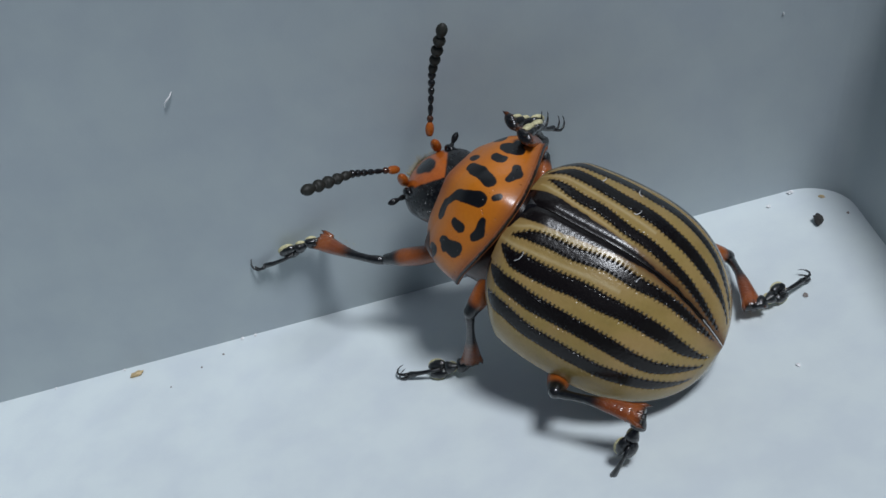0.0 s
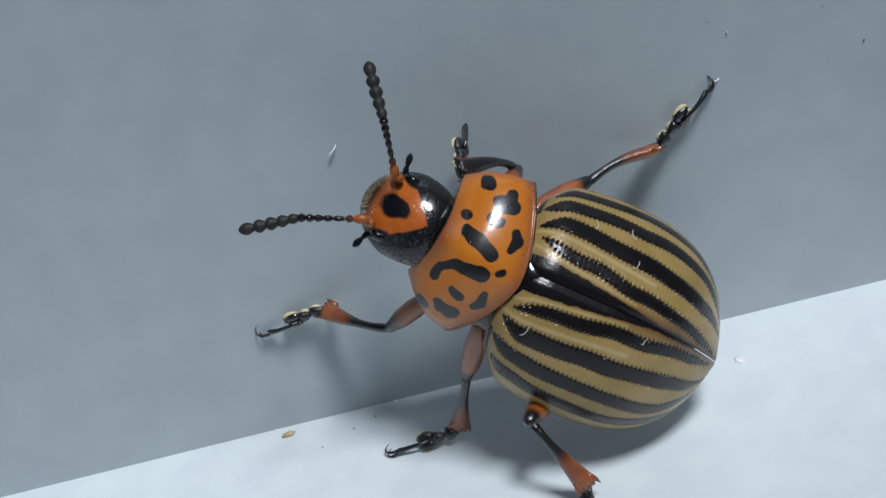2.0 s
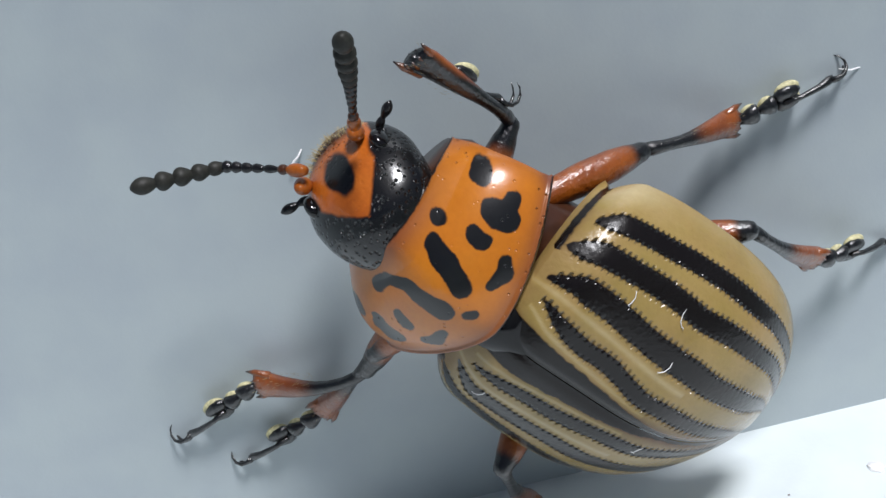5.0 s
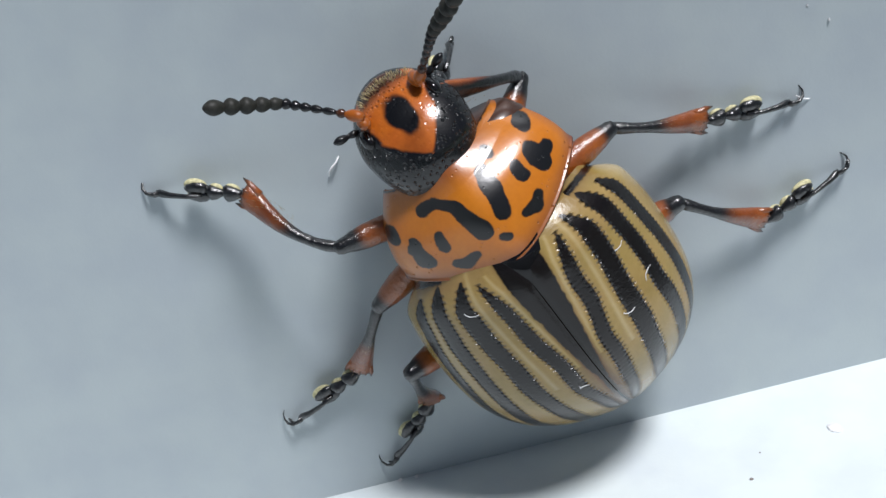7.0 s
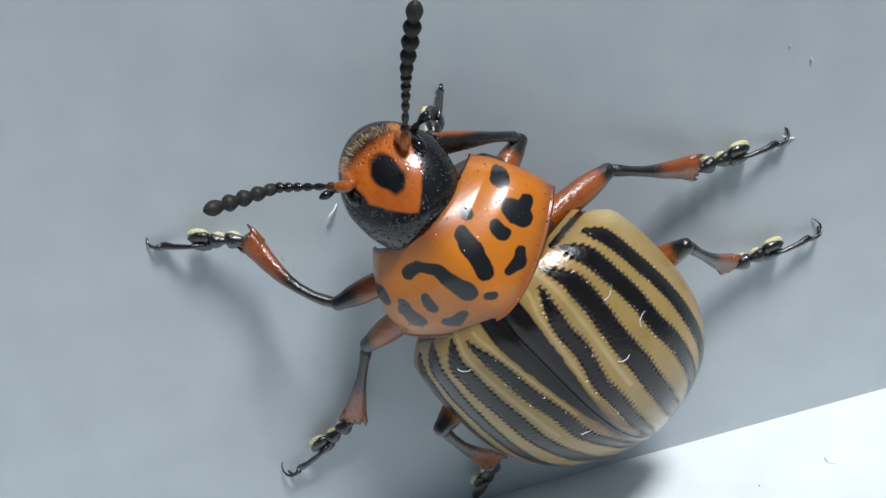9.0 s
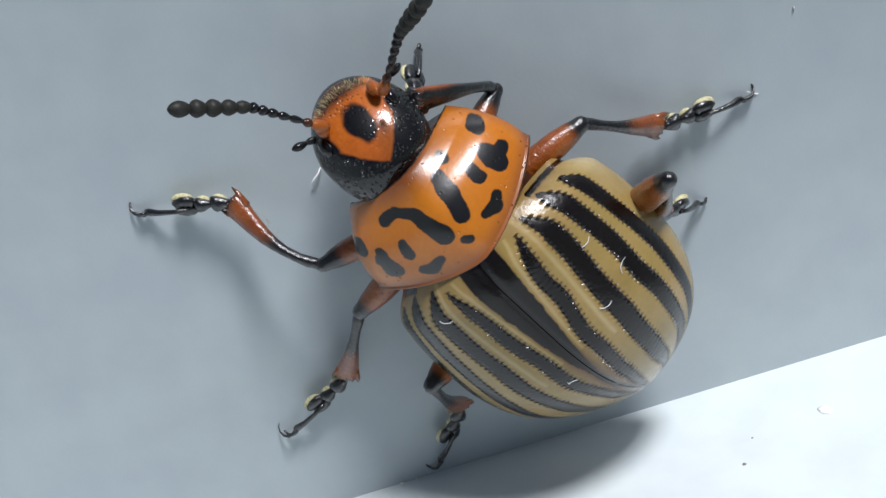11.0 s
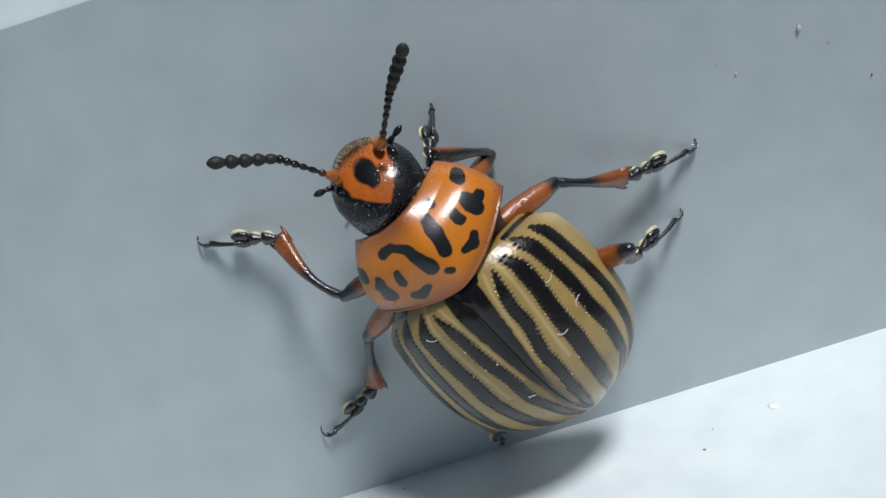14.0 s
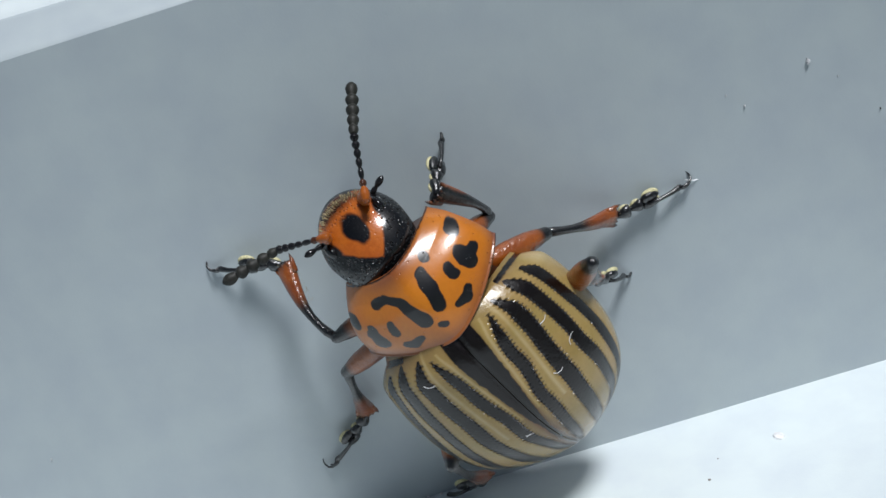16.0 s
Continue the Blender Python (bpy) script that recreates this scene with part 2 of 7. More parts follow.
def build_tray():
    tray = tagged(new("plastic_tray"), "shallow pale grey plastic tray with dusty upright sides", "tray")
    r, seg = 1.6, 24
    x0, x1, y0, y1 = TRAY_X0, TRAY_X1, TRAY_Y0, 0.0

    def ring(out, rad):
        pts = []
        for cx, cy, a0 in ((x1 - r, y1 - r, 0), (x0 + r, y1 - r, 90), (x0 + r, y0 + r, 180), (x1 - r, y0 + r, 270)):
            for k in range(seg + 1):
                a = radians(a0 + 90 * k / seg)
                pts.append((cx + (rad + out) * math.cos(a), cy + (rad + out) * math.sin(a)))
        return pts
    n = 4 * (seg + 1)
    inner, outer = ring(0.0, r), ring(WALL_T, r)
    # floor
    fillet = [ring(o, r) for o in (0.02, -0.01, -0.03, -0.07)]
    hz = (0.0, 0.0, 0.0, 0.0)
    v, f = [], []
    for pts, z in zip(fillet, hz):
        v += [(x, y, z) for x, y in pts]
    f += [tuple(reversed(q)) for q in grid_faces(4, n, True)]
    f.append(tuple(range(3 * n, 4 * n)))
    o = len(v)
    v += [(x, y, -1.5) for x, y in ring(WALL_T, r)]
    f.append(tuple(reversed(range(o, o + n))))
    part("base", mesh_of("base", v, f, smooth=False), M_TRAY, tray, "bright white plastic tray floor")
    # four walls, each with half of both its corners; the west and south ones are unseen
    half = seg // 2
    cuts = [half, half + (seg + 1), half + 2 * (seg + 1), half + 3 * (seg + 1)]
    names = ("wall_north", "unseen_wall_west", "unseen_wall_south", "wall_east")
    for w in range(4):
        a, b = cuts[w], cuts[(w + 1) % 4]
        idx = []
        i = a
        while True:
            idx.append(i % n)
            if i % n == b:
                break
            i += 1
        v, f = [], []
        for i in idx:
            (ax, ay), (bx, by) = inner[i], outer[i]
            h = rim_z(ax)
            v += [(ax, ay, 0.0), (lean(ax, h), ay, h), (lean(bx, h), by, h), (bx, by, -1.5)]
        for k in range(len(idx) - 1):
            for c in range(4):
                d = (c + 1) % 4
                f.append((k * 4 + c, k * 4 + d, (k + 1) * 4 + d, (k + 1) * 4 + c))
        f.append((3, 2, 1, 0))
        e = (len(idx) - 1) * 4
        f.append((e, e + 1, e + 2, e + 3))
        side = mesh_of(names[w], v, f)
        side.set_sharp_from_angle(angle=0.6)
        part("side_wall", side, M_SIDE, tray, "smooth plastic tray side, darker than the floor")
    # sloping shoulder of the rim in the sides' darker tone, then its lip in the floor's white
    for name, sec, material, label in (
            ("shoulder", ((0.0, -0.01), (0.03, 0.08), (0.10, 0.20), (0.22, 0.36), (0.6, 0.76), (1.0, 1.20), (1.7, 1.2), (1.7, -0.3), (1.3, -0.3)), M_SIDE, "sloping shoulder below the tray lip, darker than the lip"),
            ("rim", ((0.98, 1.14), (1.06, 1.32), (1.2, 1.52), (1.4, 1.66), (1.7, 1.74), (2.2, 1.76), (2.42, 1.66), (2.5, 1.4), (2.5, -1.2), (2.2, -1.2), (2.15, 1.0)), M_TRAY, "white tray lip catching the sun")):
        v = []
        for out, up in sec:
            v += [(lean(x, rim_z(px)), y, rim_z(px) + up * (1.0 if px < 27.9 else 0.3)) for (x, y), (px, py) in zip(ring(out, r), inner)]
        f = grid_faces(len(sec), n, True)
        f += [((len(sec) - 1) * n + j, (len(sec) - 1) * n + (j + 1) % n, (j + 1) % n, j) for j in range(n)]
        lip = mesh_of(name, v, f)
        lip.set_sharp_from_angle(angle=0.9)
        part(name, lip, material, tray, label)
    return tray


build_tray()

# ---- the beetle: x ahead, y to its left, z out of its back, in mm; the origin on the back behind the pronotum ----
beetle = tagged(new("beetle"), "orange black-spotted beetle with striped wing cases climbing the tray side", "beetle")
part_of = {}


def seg_dist(x, y, pts, radii):
    best = 9.0
    for (ax, ay), (bx, by), ra, rb in zip(pts, pts[1:], radii, radii[1:]):
        dx, dy = bx - ax, by - ay
        w = max(0.0, min(1.0, ((x - ax) * dx + (y - ay) * dy) / (dx * dx + dy * dy)))
        best = min(best, math.hypot(x - ax - dx * w, y - ay - dy * w) - 1.03 * (ra + (rb - ra) * w))
    return best


# spots: the ends of a short stroke and their radii
SPOTS = (
    (((2.14, 1.88), (2.00, 1.94)), (0.13, 0.14)),
    (((2.17, -1.75), (2.11, -1.78)), (0.16, 0.165)),
    (((1.58, 1.06), (1.34, 1.12)), (0.12, 0.13)),
    (((1.65, -1.09), (1.41, -1.13)), (0.13, 0.14)),
    (((1.69, 1.61), (1.25, 1.69)), (0.13, 0.19)),
    (((1.69, -1.54), (1.31, -1.60)), (0.17, 0.2)),
    (((1.45, -1.54), (1.45, -1.84)), (0.16, 0.15)),
    (((1.65, 1.61), (1.63, 1.75)), (0.14, 0.1)),
    (((0.81, 0.69), (0.75, 0.95), (0.87, 1.13)), (0.1, 0.15, 0.11)),
    (((0.83, -0.67), (0.77, -0.91), (0.91, -1.09)), (0.11, 0.16, 0.11)),
    (((2.17, 1.00), (2.17, 0.66), (1.88, 0.41), (1.15, 0.24)), (0.13, 0.11, 0.16, 0.21)),
    (((2.08, -0.50), (1.66, -0.45), (1.18, -0.33)), (0.16, 0.21, 0.17)),
    (((2.27, -0.82), (2.23, -0.86)), (0.12, 0.12)),
    (((0.80, 0.04), (0.70, -0.08)), (0.08, 0.09)),
)


def pronotum():
    nu, nv = 161, 91
    v, t, pit, brn = [], [], [], []
    for j in range(nv):
        b = j / (nv - 1)
        half = 2.33 - 0.80 * b ** 2.3 + 0.05 * math.exp(-(b / 0.06) ** 2)
        top = 0.02 + 0.16 * math.sin(math.pi * min(1.0, b / 0.8)) - 0.34 * max(0.0, (b - 0.55) / 0.45) ** 1.7
        for i in range(nu):
            a = -1 + 2 * i / (nu - 1)
            across = abs(math.sin(a * math.pi / 2 * 0.94)) / math.sin(math.pi / 2 * 0.94)
            rear = 0.12 + 0.90 * across ** 1.7
            front = 2.62 + 0.30 * across ** 3 - 0.16 * max(0.0, (across - 0.6) / 0.4) ** 2.5
            x = rear + (front - rear) * b
            y = half * math.sin(a * math.pi / 2 * 0.94) / math.sin(math.pi / 2 * 0.94)
            z = 0.11 + top - (1.62 + 0.1 * b) * (1.004 - math.cos(a * math.pi / 2 * 0.94)) ** 0.66
            e = min(b, 1 - b) * 2.6
            bead_h = 0.065 * math.exp(-((b * 2.5 - 0.06) / 0.04) ** 2)
            rim = 0.05 * math.exp(-(e / 0.05) ** 2) - bead_h
            v.append((x, y, z - rim))
            jx, jy = 0.05 * noise.noise(Vector((x * 3, y * 3, 1))), 0.05 * noise.noise(Vector((x * 3, y * 3, 7)))
            t.append(max(-min(seg_dist(x + jx, y + jy, pts, rad) for pts, rad in SPOTS), 0.05 - b * 2.4, 0.03 - (1 - b) * 2.4))
            brn.append(0.75 * math.exp(-(b * 2.4 / 0.30) ** 2) + 0.8 * math.exp(-((1 - b) * 2.4 / 0.34) ** 2) * math.exp(-(y / 1.3) ** 2) + 0.45 * max(0.0, abs(a) - 0.8) / 0.2)
            pit.append((0.25 + 0.75 * min(1.0, max(0.0, abs(y) - 0.9) + max(0.0, 1.1 - x))) * max(0.0, min(1.0, 0.5 + 1.6 * noise.noise(Vector((x, y, z)) * 2.2))))
    f = grid_faces(nv, nu)
    o = len(v)
    # turned-down border and underside
    loop = [i for i in range(nu)] + [j * nu + nu - 1 for j in range(1, nv)] + [(nv - 1) * nu + i for i in range(nu - 2, -1, -1)] + [j * nu for j in range(nv - 2, 0, -1)]
    for k, idx in enumerate(loop):
        x, y, z = v[idx]
        v.append((1.4 + (x - 1.4) * 0.97, y * 0.97, z - 0.16))
        t.append(-0.3)
        pit.append(0)
        brn.append(0.8)
    for k in range(len(loop)):
        k2 = (k + 1) % len(loop)
        f.append((loop[k2], loop[k], o + k, o + k2))
    f.append(tuple(range(o, o + len(loop))))
    part_of["pronotum"] = part("pronotum", mesh_of("pronotum", v, f, t, pit, browns=brn, size=BODY), M_PRO, beetle, "glossy orange shield with irregular black spots")


def ely_w(s):
    w = 3.12 * max(0.0, 1 - ((s - 0.42) / 0.58) ** 2.5) ** 0.5 if s > 0.42 else 3.12 - 0.34 * ((0.42 - s) / 0.42) ** 2
    if s < 0.12:
        w *= 1 - 0.15 * ((0.12 - s) / 0.12) ** 2.0
    return w


def ely_z(s):
    return 0.2 - 2.3 * max(0.0, (s - 0.38) / 0.62) ** 2.3 - 0.40 * max(0.0, (0.16 - s) / 0.16) ** 2


# each stripe: its place across the wing case at six stations, half width, where it begins and ends
STATIONS = (0.0, 0.10, 0.24, 0.46, 0.80, 1.0)
STRIPES = (((0.24, 0.179, 0.149, 0.112, 0.078, 0.058), 0.033, 0.045, 0.96), ((0.29, 0.326, 0.311, 0.283, 0.266, 0.32), 0.047, 0.02, 0.975),
           ((0.455, 0.468, 0.475, 0.466, 0.482, 0.44), 0.046, 0.015, 0.97), ((0.606, 0.621, 0.635, 0.645, 0.644, 0.63), 0.047, 0.035, 0.955))


def across(places, s):
    for k in range(5):
        if s <= STATIONS[k + 1]:
            w = (s - STATIONS[k]) / (STATIONS[k + 1] - STATIONS[k])
            return places[k] + (places[k + 1] - places[k]) * w
    return places[5]


def elytron(side):
    ns, nq = 260, 130
    v, t, pit, brn = [], [], [], []
    for i in range(ns):
        s = i / (ns - 1) * 0.999
        w, zt = ely_w(s), ely_z(s)
        h = zt + 2.9
        x = 0.42 - 6.52 * s
        arc = 1.45 * w + 0.3
        for j in range(nq):
            q = j / (nq - 1)
            ph = q * math.pi / 2 * 1.1
            y = 0.012 + w * math.sin(ph) * (1 - 0.04 * max(0, q - 0.92) / 0.08)
            z = zt - h * (1 - math.cos(ph)) ** 0.92 * 0.805
            z -= 0.06 * math.exp(-(q * arc / 0.10) ** 2)
            sh = 0.80 * max(0.0, (q - 0.30) / 0.70) ** 2 * max(0.0, 1 - s / 0.36) ** 1.5
            v.append((x - sh, side * y, z))
            best, pt = -9.0, 0.0
            wig = (0.006 + 0.010 * noise.noise(Vector((x * 3, q * 8, side)))) * math.cos(2 * math.pi * x / 0.13 + 2.5 * noise.noise(Vector((x * 0.9, q * 3, side))))
            for places, hw, s0, s1 in STRIPES:
                qc = across(places, s)
                lead, tail = max(0.0, (s - s0) / (0.11 if qc < 0.4 else 0.05)), max(0.0, (s1 - s) / 0.12)
                g = hw * min(1.0, lead) ** 0.55 * min(1.0, tail) ** 0.5 * (1 + 0.12 * noise.noise(Vector((x * 0.8, qc * 20, side))))
                d = (g - abs(q - qc - 0.012 * noise.noise(Vector((x, qc * 9, side * 3))))) * arc if s0 < s < s1 else -0.2
                best = max(best, d + (wig if s < 0.85 else wig * 0.3))
                if 0.03 < s < 0.97:
                    pt = max(pt, math.exp(-(d / 0.032) ** 2) * max(0.0, math.cos(2 * math.pi * x / 0.13)) ** 1.5)
            sut = 0.014 + 0.098 * max(0.0, 1 - s / 0.62) - q + 0.006 * noise.noise(Vector((x * 4, side, 2)))
            best = max(best, sut * arc * 0.9)
            best = max(best, (q - 0.975) * arc, (0.011 - s) * 5 if q > 0.42 else -1)
            t.append(best)
            pit.append(pt)
            seam = math.exp(-(q * arc / 0.28) ** 2)
            inner, second = across(STRIPES[0][0], s), across(STRIPES[1][0], s)
            ridge = math.exp(-((q - (inner + second) / 2) * arc / 0.05) ** 2) * (1 if s < 0.55 else 0) + math.exp(-((q - inner + 0.055) * arc / 0.04) ** 2) * (1 if 0.03 < s < 0.5 else 0)
            soil = 0.22 * max(0.0, noise.noise(Vector((x * 1.3, q * 7, side * 5))))
            brn.append(max(-0.9, min(0.9, 0.95 * seam * (0.65 + 0.35 * s) + soil + 0.30 * math.exp(-(s / 0.05) ** 2) + 0.42 * math.exp(-((0.05 - best) / 0.07) ** 2) * (best < 0.05) - 0.5 * ridge
                                        - 0.9 * max(0.0, min(1.0, (q - 0.66) / 0.16)) * math.exp(-(s / 0.16) ** 2) - 0.15 * max(0.0, (q - 0.72) / 0.28))))
    f = grid_faces(ns, nq)
    if side > 0:
        f = [tuple(reversed(q)) for q in f]
    # front lip folds down
    o = len(v)
    for j in range(nq):
        x, y, z = v[j]
        v.append((x + 0.02, y * 0.985, z - 0.35)), t.append(-0.1), pit.append(0), brn.append(0.4)
    for j in range(nq - 1):
        q = (j, j + 1, o + j + 1, o + j)
        f.append(q if side > 0 else tuple(reversed(q)))
    part_of["elytron_L" if side > 0 else "elytron_R"] = part("wing_case", mesh_of("wing_case", v, f, t, pit, browns=brn, size=BODY), M_ELY, beetle, "pale yellow wing case with black lengthwise stripes")


def trunk():
    st = []
    for i in range(25):
        w = i / 24
        x = 2.5 - 7.9 * w
        r = 2.6 * max(0.02, math.sin(math.pi * (0.12 + 0.86 * w))) ** 0.6
        if x > -1.2:
            r = min(r, 1.65 + 0.18 * max(0.0, 0.6 - x))
        st.append((x, r, 1.25 * max(0.05, math.sin(math.pi * (0.1 + 0.88 * w))) ** 0.5, 0.0, -2.15 - 0.25 * w, 1.0))
    part("belly", mesh_of("belly", *tube(st, 28), size=BODY), M_BELLY, beetle, "dark brown underside")
    v, f = [], []
    nu, nv = 15, 13
    for j in range(nv):
        b = j / (nv - 1)
        for i in range(nu):
            a = -1 + 2 * i / (nu - 1)
            wdt = 0.62 * (1 - b) ** 0.8 + 0.01
            v.append((0.35 - 1.25 * b, a * wdt, 0.12 - 0.12 * abs(a) ** 2 - 0.05 * b - 0.25 * (1 - b) ** 4))
    part("scutellum", mesh_of("scutellum", v, grid_faces(nv, nu), size=BODY), M_SCUT, beetle, "small shiny black triangle between the wing cases")


def brow(x):
    """How far the sloping face has fallen at x."""
    u = x - 0.12
    return 0.56 * (u + math.hypot(u, 0.25)) / 2


def head_piece():
    n, m = 170, 220
    v, t, pit = [], [], []
    for i in range(n + 1):
        th = math.pi * i / n
        for j in range(m):
            ph = 2 * math.pi * j / m
            d = Vector((math.cos(th), math.sin(th) * math.cos(ph), math.sin(th) * math.sin(ph)))
            fx = max(0.0, d.x)
            x = 0.62 + (1.1 if d.x > 0 else 1.75) * d.x
            y = 1.24 * d.y * (1 - 0.10 * fx)
            z = -0.55 + 0.95 * d.z - 0.10 * fx ** 2
            v.append((x, y, z - brow(x)))
            spot = 0.30 - (abs((x - 1.08) * 0.88) ** 2.3 + abs(y * (1.0 - 0.7 * (x - 1.1))) ** 2.3) ** (1 / 2.3) + 0.05 * noise.noise(Vector((x * 5, y * 5, 9)))
            back = (abs(y) - 0.78 * (max(0.0, x - 0.24) / 0.72) ** 0.85 - 0.03 * noise.noise(Vector((x * 5, y * 5, 3)))) * 0.8 if x > 0.2 else 1.0
            back = max(back, 0.24 - math.hypot((x - 0.98) * 0.9, abs(y) - 0.92))
            cheek = (abs(y) - 0.80) * 1.2 + (0.15 - z) * 0.15 - 0.1
            low = (-0.55 - z) * 0.8
            snout = min((x - 1.55 + 0.2 * y * y) * 0.5, 0.6 - abs(y))
            t.append(max(spot, back, cheek, low, snout))
            pit.append(0.08 + 0.92 * max(0.0, min(1.0, back * 4)) if x < 1.35 else 0.7)
    hd = part("head", mesh_of("head", v, grid_faces(n + 1, m, True), t, pit, size=BODY), M_HEAD, beetle, "orange head with a black brow spot")
    part_of["head"] = hd
    for s in (1, -1):
        part("eye", mesh_of("eye", *blob(0.98, s * 0.88, -0.20 - brow(0.98), 0.26, 0.16, 0.33), size=BODY), M_SCUT, hd, "black bead eye")
        part("feeler_socket", mesh_of("feeler_socket", *blob(1.42, s * 0.70, -0.12 - 0.6 * brow(1.42), 0.17, 0.15, 0.34, -0.3), size=BODY), M_ANT, hd, "orange socket of the feeler")
        st = bead(0, 0.2, 0.05, 0.07, 0.05, 1) + bead(0.22, 0.46, 0.05, 0.085, 0.05, 1) + bead(0.48, 0.82, 0.055, 0.10, 0.02, 1)
        pal = moved(tube(st, 10), Matrix.Translation((1.12, s * 0.72, -0.50 - brow(1.12))) @ Euler((0, radians(-12), radians(s * 72))).to_matrix().to_4x4())
        part("palp", mesh_of("palp", *pal, size=BODY), M_ANT, hd, "short black mouth feeler")
    lip = merge(blob(1.38, 0, -0.50 - brow(1.38), 0.30, 0.62, 0.27, 0.1), blob(1.56, 0, -0.60 - brow(1.56), 0.17, 0.46, 0.18, 0.1))
    part("mouth", mesh_of("mouth", *lip, size=BODY), M_LIP, hd, "brown upper lip")
    rnd = random.Random(5)
    hairs = []
    for _ in range(260):
        a = rnd.uniform(-1, 1)
        p = Vector((1.36 + 0.28 * (1 - a * a) + rnd.uniform(-0.1, 0), a * 0.66, rnd.uniform(-0.60, -0.30) - brow(1.4)))
        d = Vector((rnd.uniform(0.06, 0.22), a * 0.12 + rnd.uniform(-0.07, 0.07), rnd.uniform(-0.02, 0.16)))
        hairs.append(wire([p, p + d * 0.6, p + d + Vector((0, 0, -0.03))], [0.008, 0.006, 0.002], 4))
    part("bristles", mesh_of("bristles", *merge(*hairs), size=BODY), M_HAIR, hd, "pale golden mouth bristles")


def antenna(side):
    base = bead(0, 0.40, 0.08, 0.13, 0.07, -0.4) + bead(0.41, 0.60, 0.06, 0.10, 0.055, 0.05)
    x = 0.61
    for k, ln in enumerate((0.32, 0.26, 0.24, 0.22, 0.21)):
        base += pearl(x, x + ln, 0.040 + 0.004 * k, 0.080 + 0.010 * k, 0.6)
        x += ln
    club, x = [], 0.0
    for ln, r in ((0.28, 0.138), (0.32, 0.165), (0.34, 0.182), (0.34, 0.184)):
        club += pearl(x, x + ln, 0.085, r, 0.7)
        x += ln
    club += bead(x, x + 0.46, 0.085, 0.168, 0.03, 0.7, 10)
    for key, st in (("antenna_base", base), ("antenna_club", club)):
        part_of[key + "_" + side] = part("antenna_" + ("stem" if key == "antenna_base" else "club"), mesh_of(key, *tube(st, 14), size=BODY), M_ANT if key == "antenna_base" else M_CLUB, beetle,
                                         "dark beaded feeler with rust-brown root" if key == "antenna_base" else "thick black beaded feeler tip")


TIBIA = {"F": 2.55, "M": 2.45, "H": 2.45}


def leg(key):
    kind = key[1]
    thick = {"F": 0.78, "M": 0.86, "H": 0.9}[kind]
    fl = {"F": 2.1, "M": 2.5, "H": 2.2}[kind]
    fem = [(-fl, .16, .16, 0, 0, -.4), (-fl * .85, .30, .28, 0, 0, -.4), (-fl * .55, .38, .33, 0, 0, -.4), (-fl * .28, .36, .31, 0, 0, -.1 if kind == "F" else -.4),
           (-fl * .14, .30, .27, 0, 0, .3 if kind == "F" else -.1), (-.14, .24, .23, 0, 0, .3), (.0, .22, .21, 0, 0, .4), (.1, .17, .16, 0, 0, .4), (.16, .05, .05, 0, 0, .4)]
    fem = [(x, a * thick, b * thick, c, d, t) for x, a, b, c, d, t in fem]
    part_of["femur_" + key] = part("thigh", mesh_of("thigh", *tube(fem, 16)), M_LEG, beetle, "rust-orange thigh with a black knee")
    L = TIBIA[kind]
    bow = 0.14
    side = {'LF': 1, 'RF': -1}.get(key, 0)  # the fore shins curve forward too
    tilt, curl = (Matrix.Rotation(radians(a if key[0] == 'R' else -a), 4, 'X') for a in (30, 62))  # the soles turn ahead, the claws more so
    tib = []
    for w, a, b, t in ((0, .06, .06, .4), (.03, .13, .13, .4), (.1, .14, .14, .4), (.22, .115, .12, .4), (.36, .12, .12, .35), (.46, .145, .13, .2), (.56, .18, .15, -.02),
                       (.7, .225, .17, -.28), (.82, .265, .18, -.3), (.90, .295, .18, -.25), (.955, .30, .17, -.1), (.985, .27, .15, .12), (1.0, .19, .11, .3)):
        tib.append((w * L, a, b, side * 0.20 * math.sin(math.pi * w ** 0.75), bow * math.sin(math.pi * min(1, w * 1.15)) - 0.04, t))
    rnd = random.Random(key)
    down = []
    for _ in range(70):
        w, a = rnd.uniform(0.42, 1.0), rnd.uniform(0, 6.283)
        rr = 0.13 + 0.10 * (w - 0.42) / 0.5
        p = Vector((w * L, rr * math.cos(a), 0.8 * rr * math.sin(a) + bow * math.sin(math.pi * min(1, w * 1.15)) - 0.04))
        d = Vector((0.07, 0.03 * math.cos(a), 0.03 * math.sin(a))) * rnd.uniform(0.6, 1.2)
        down.append(wire([p, p + d * 0.6, p + d], [0.0045, 0.0035, 0.0015], 3))
    spur = [tube([(L * .84, .10, .09, s * .17, .0, -.2), (L * .97, .07, .07, s * .28, -.02, -.05), (L * 1.05, .012, .012, s * .32, -.04, .25)], 8) for s in (1, -1)]
    spur += [tube([(L * .93, .06, .05, y, z, -.1), (L * .99, .035, .03, y * 1.1, z, .1), (L * 1.01, .008, .008, y * 1.1, z, .3)], 6) for y, z in ((.15, .06), (.02, .09), (-.12, .07), (.06, -.12), (-.08, -.12))]
    shin = tube(tib, 14)
    if key == "RF":  # dark along the outer edge
        for i in range(len(shin[2])):
            shin[2][i] += 0.55 * max(0.0, min(1.0, (math.sin(2 * math.pi * (i % 14) / 14) - 0.1) / 0.6))
    part_of["tibia_" + key] = part("shin", mesh_of("shin", *merge(shin, *spur)), M_LEG, beetle, "shin black above and orange below, flared at the end")
    part("bristles", mesh_of("bristles", *merge(*down)), M_HAIR, part_of["tibia_" + key], "short golden bristles")
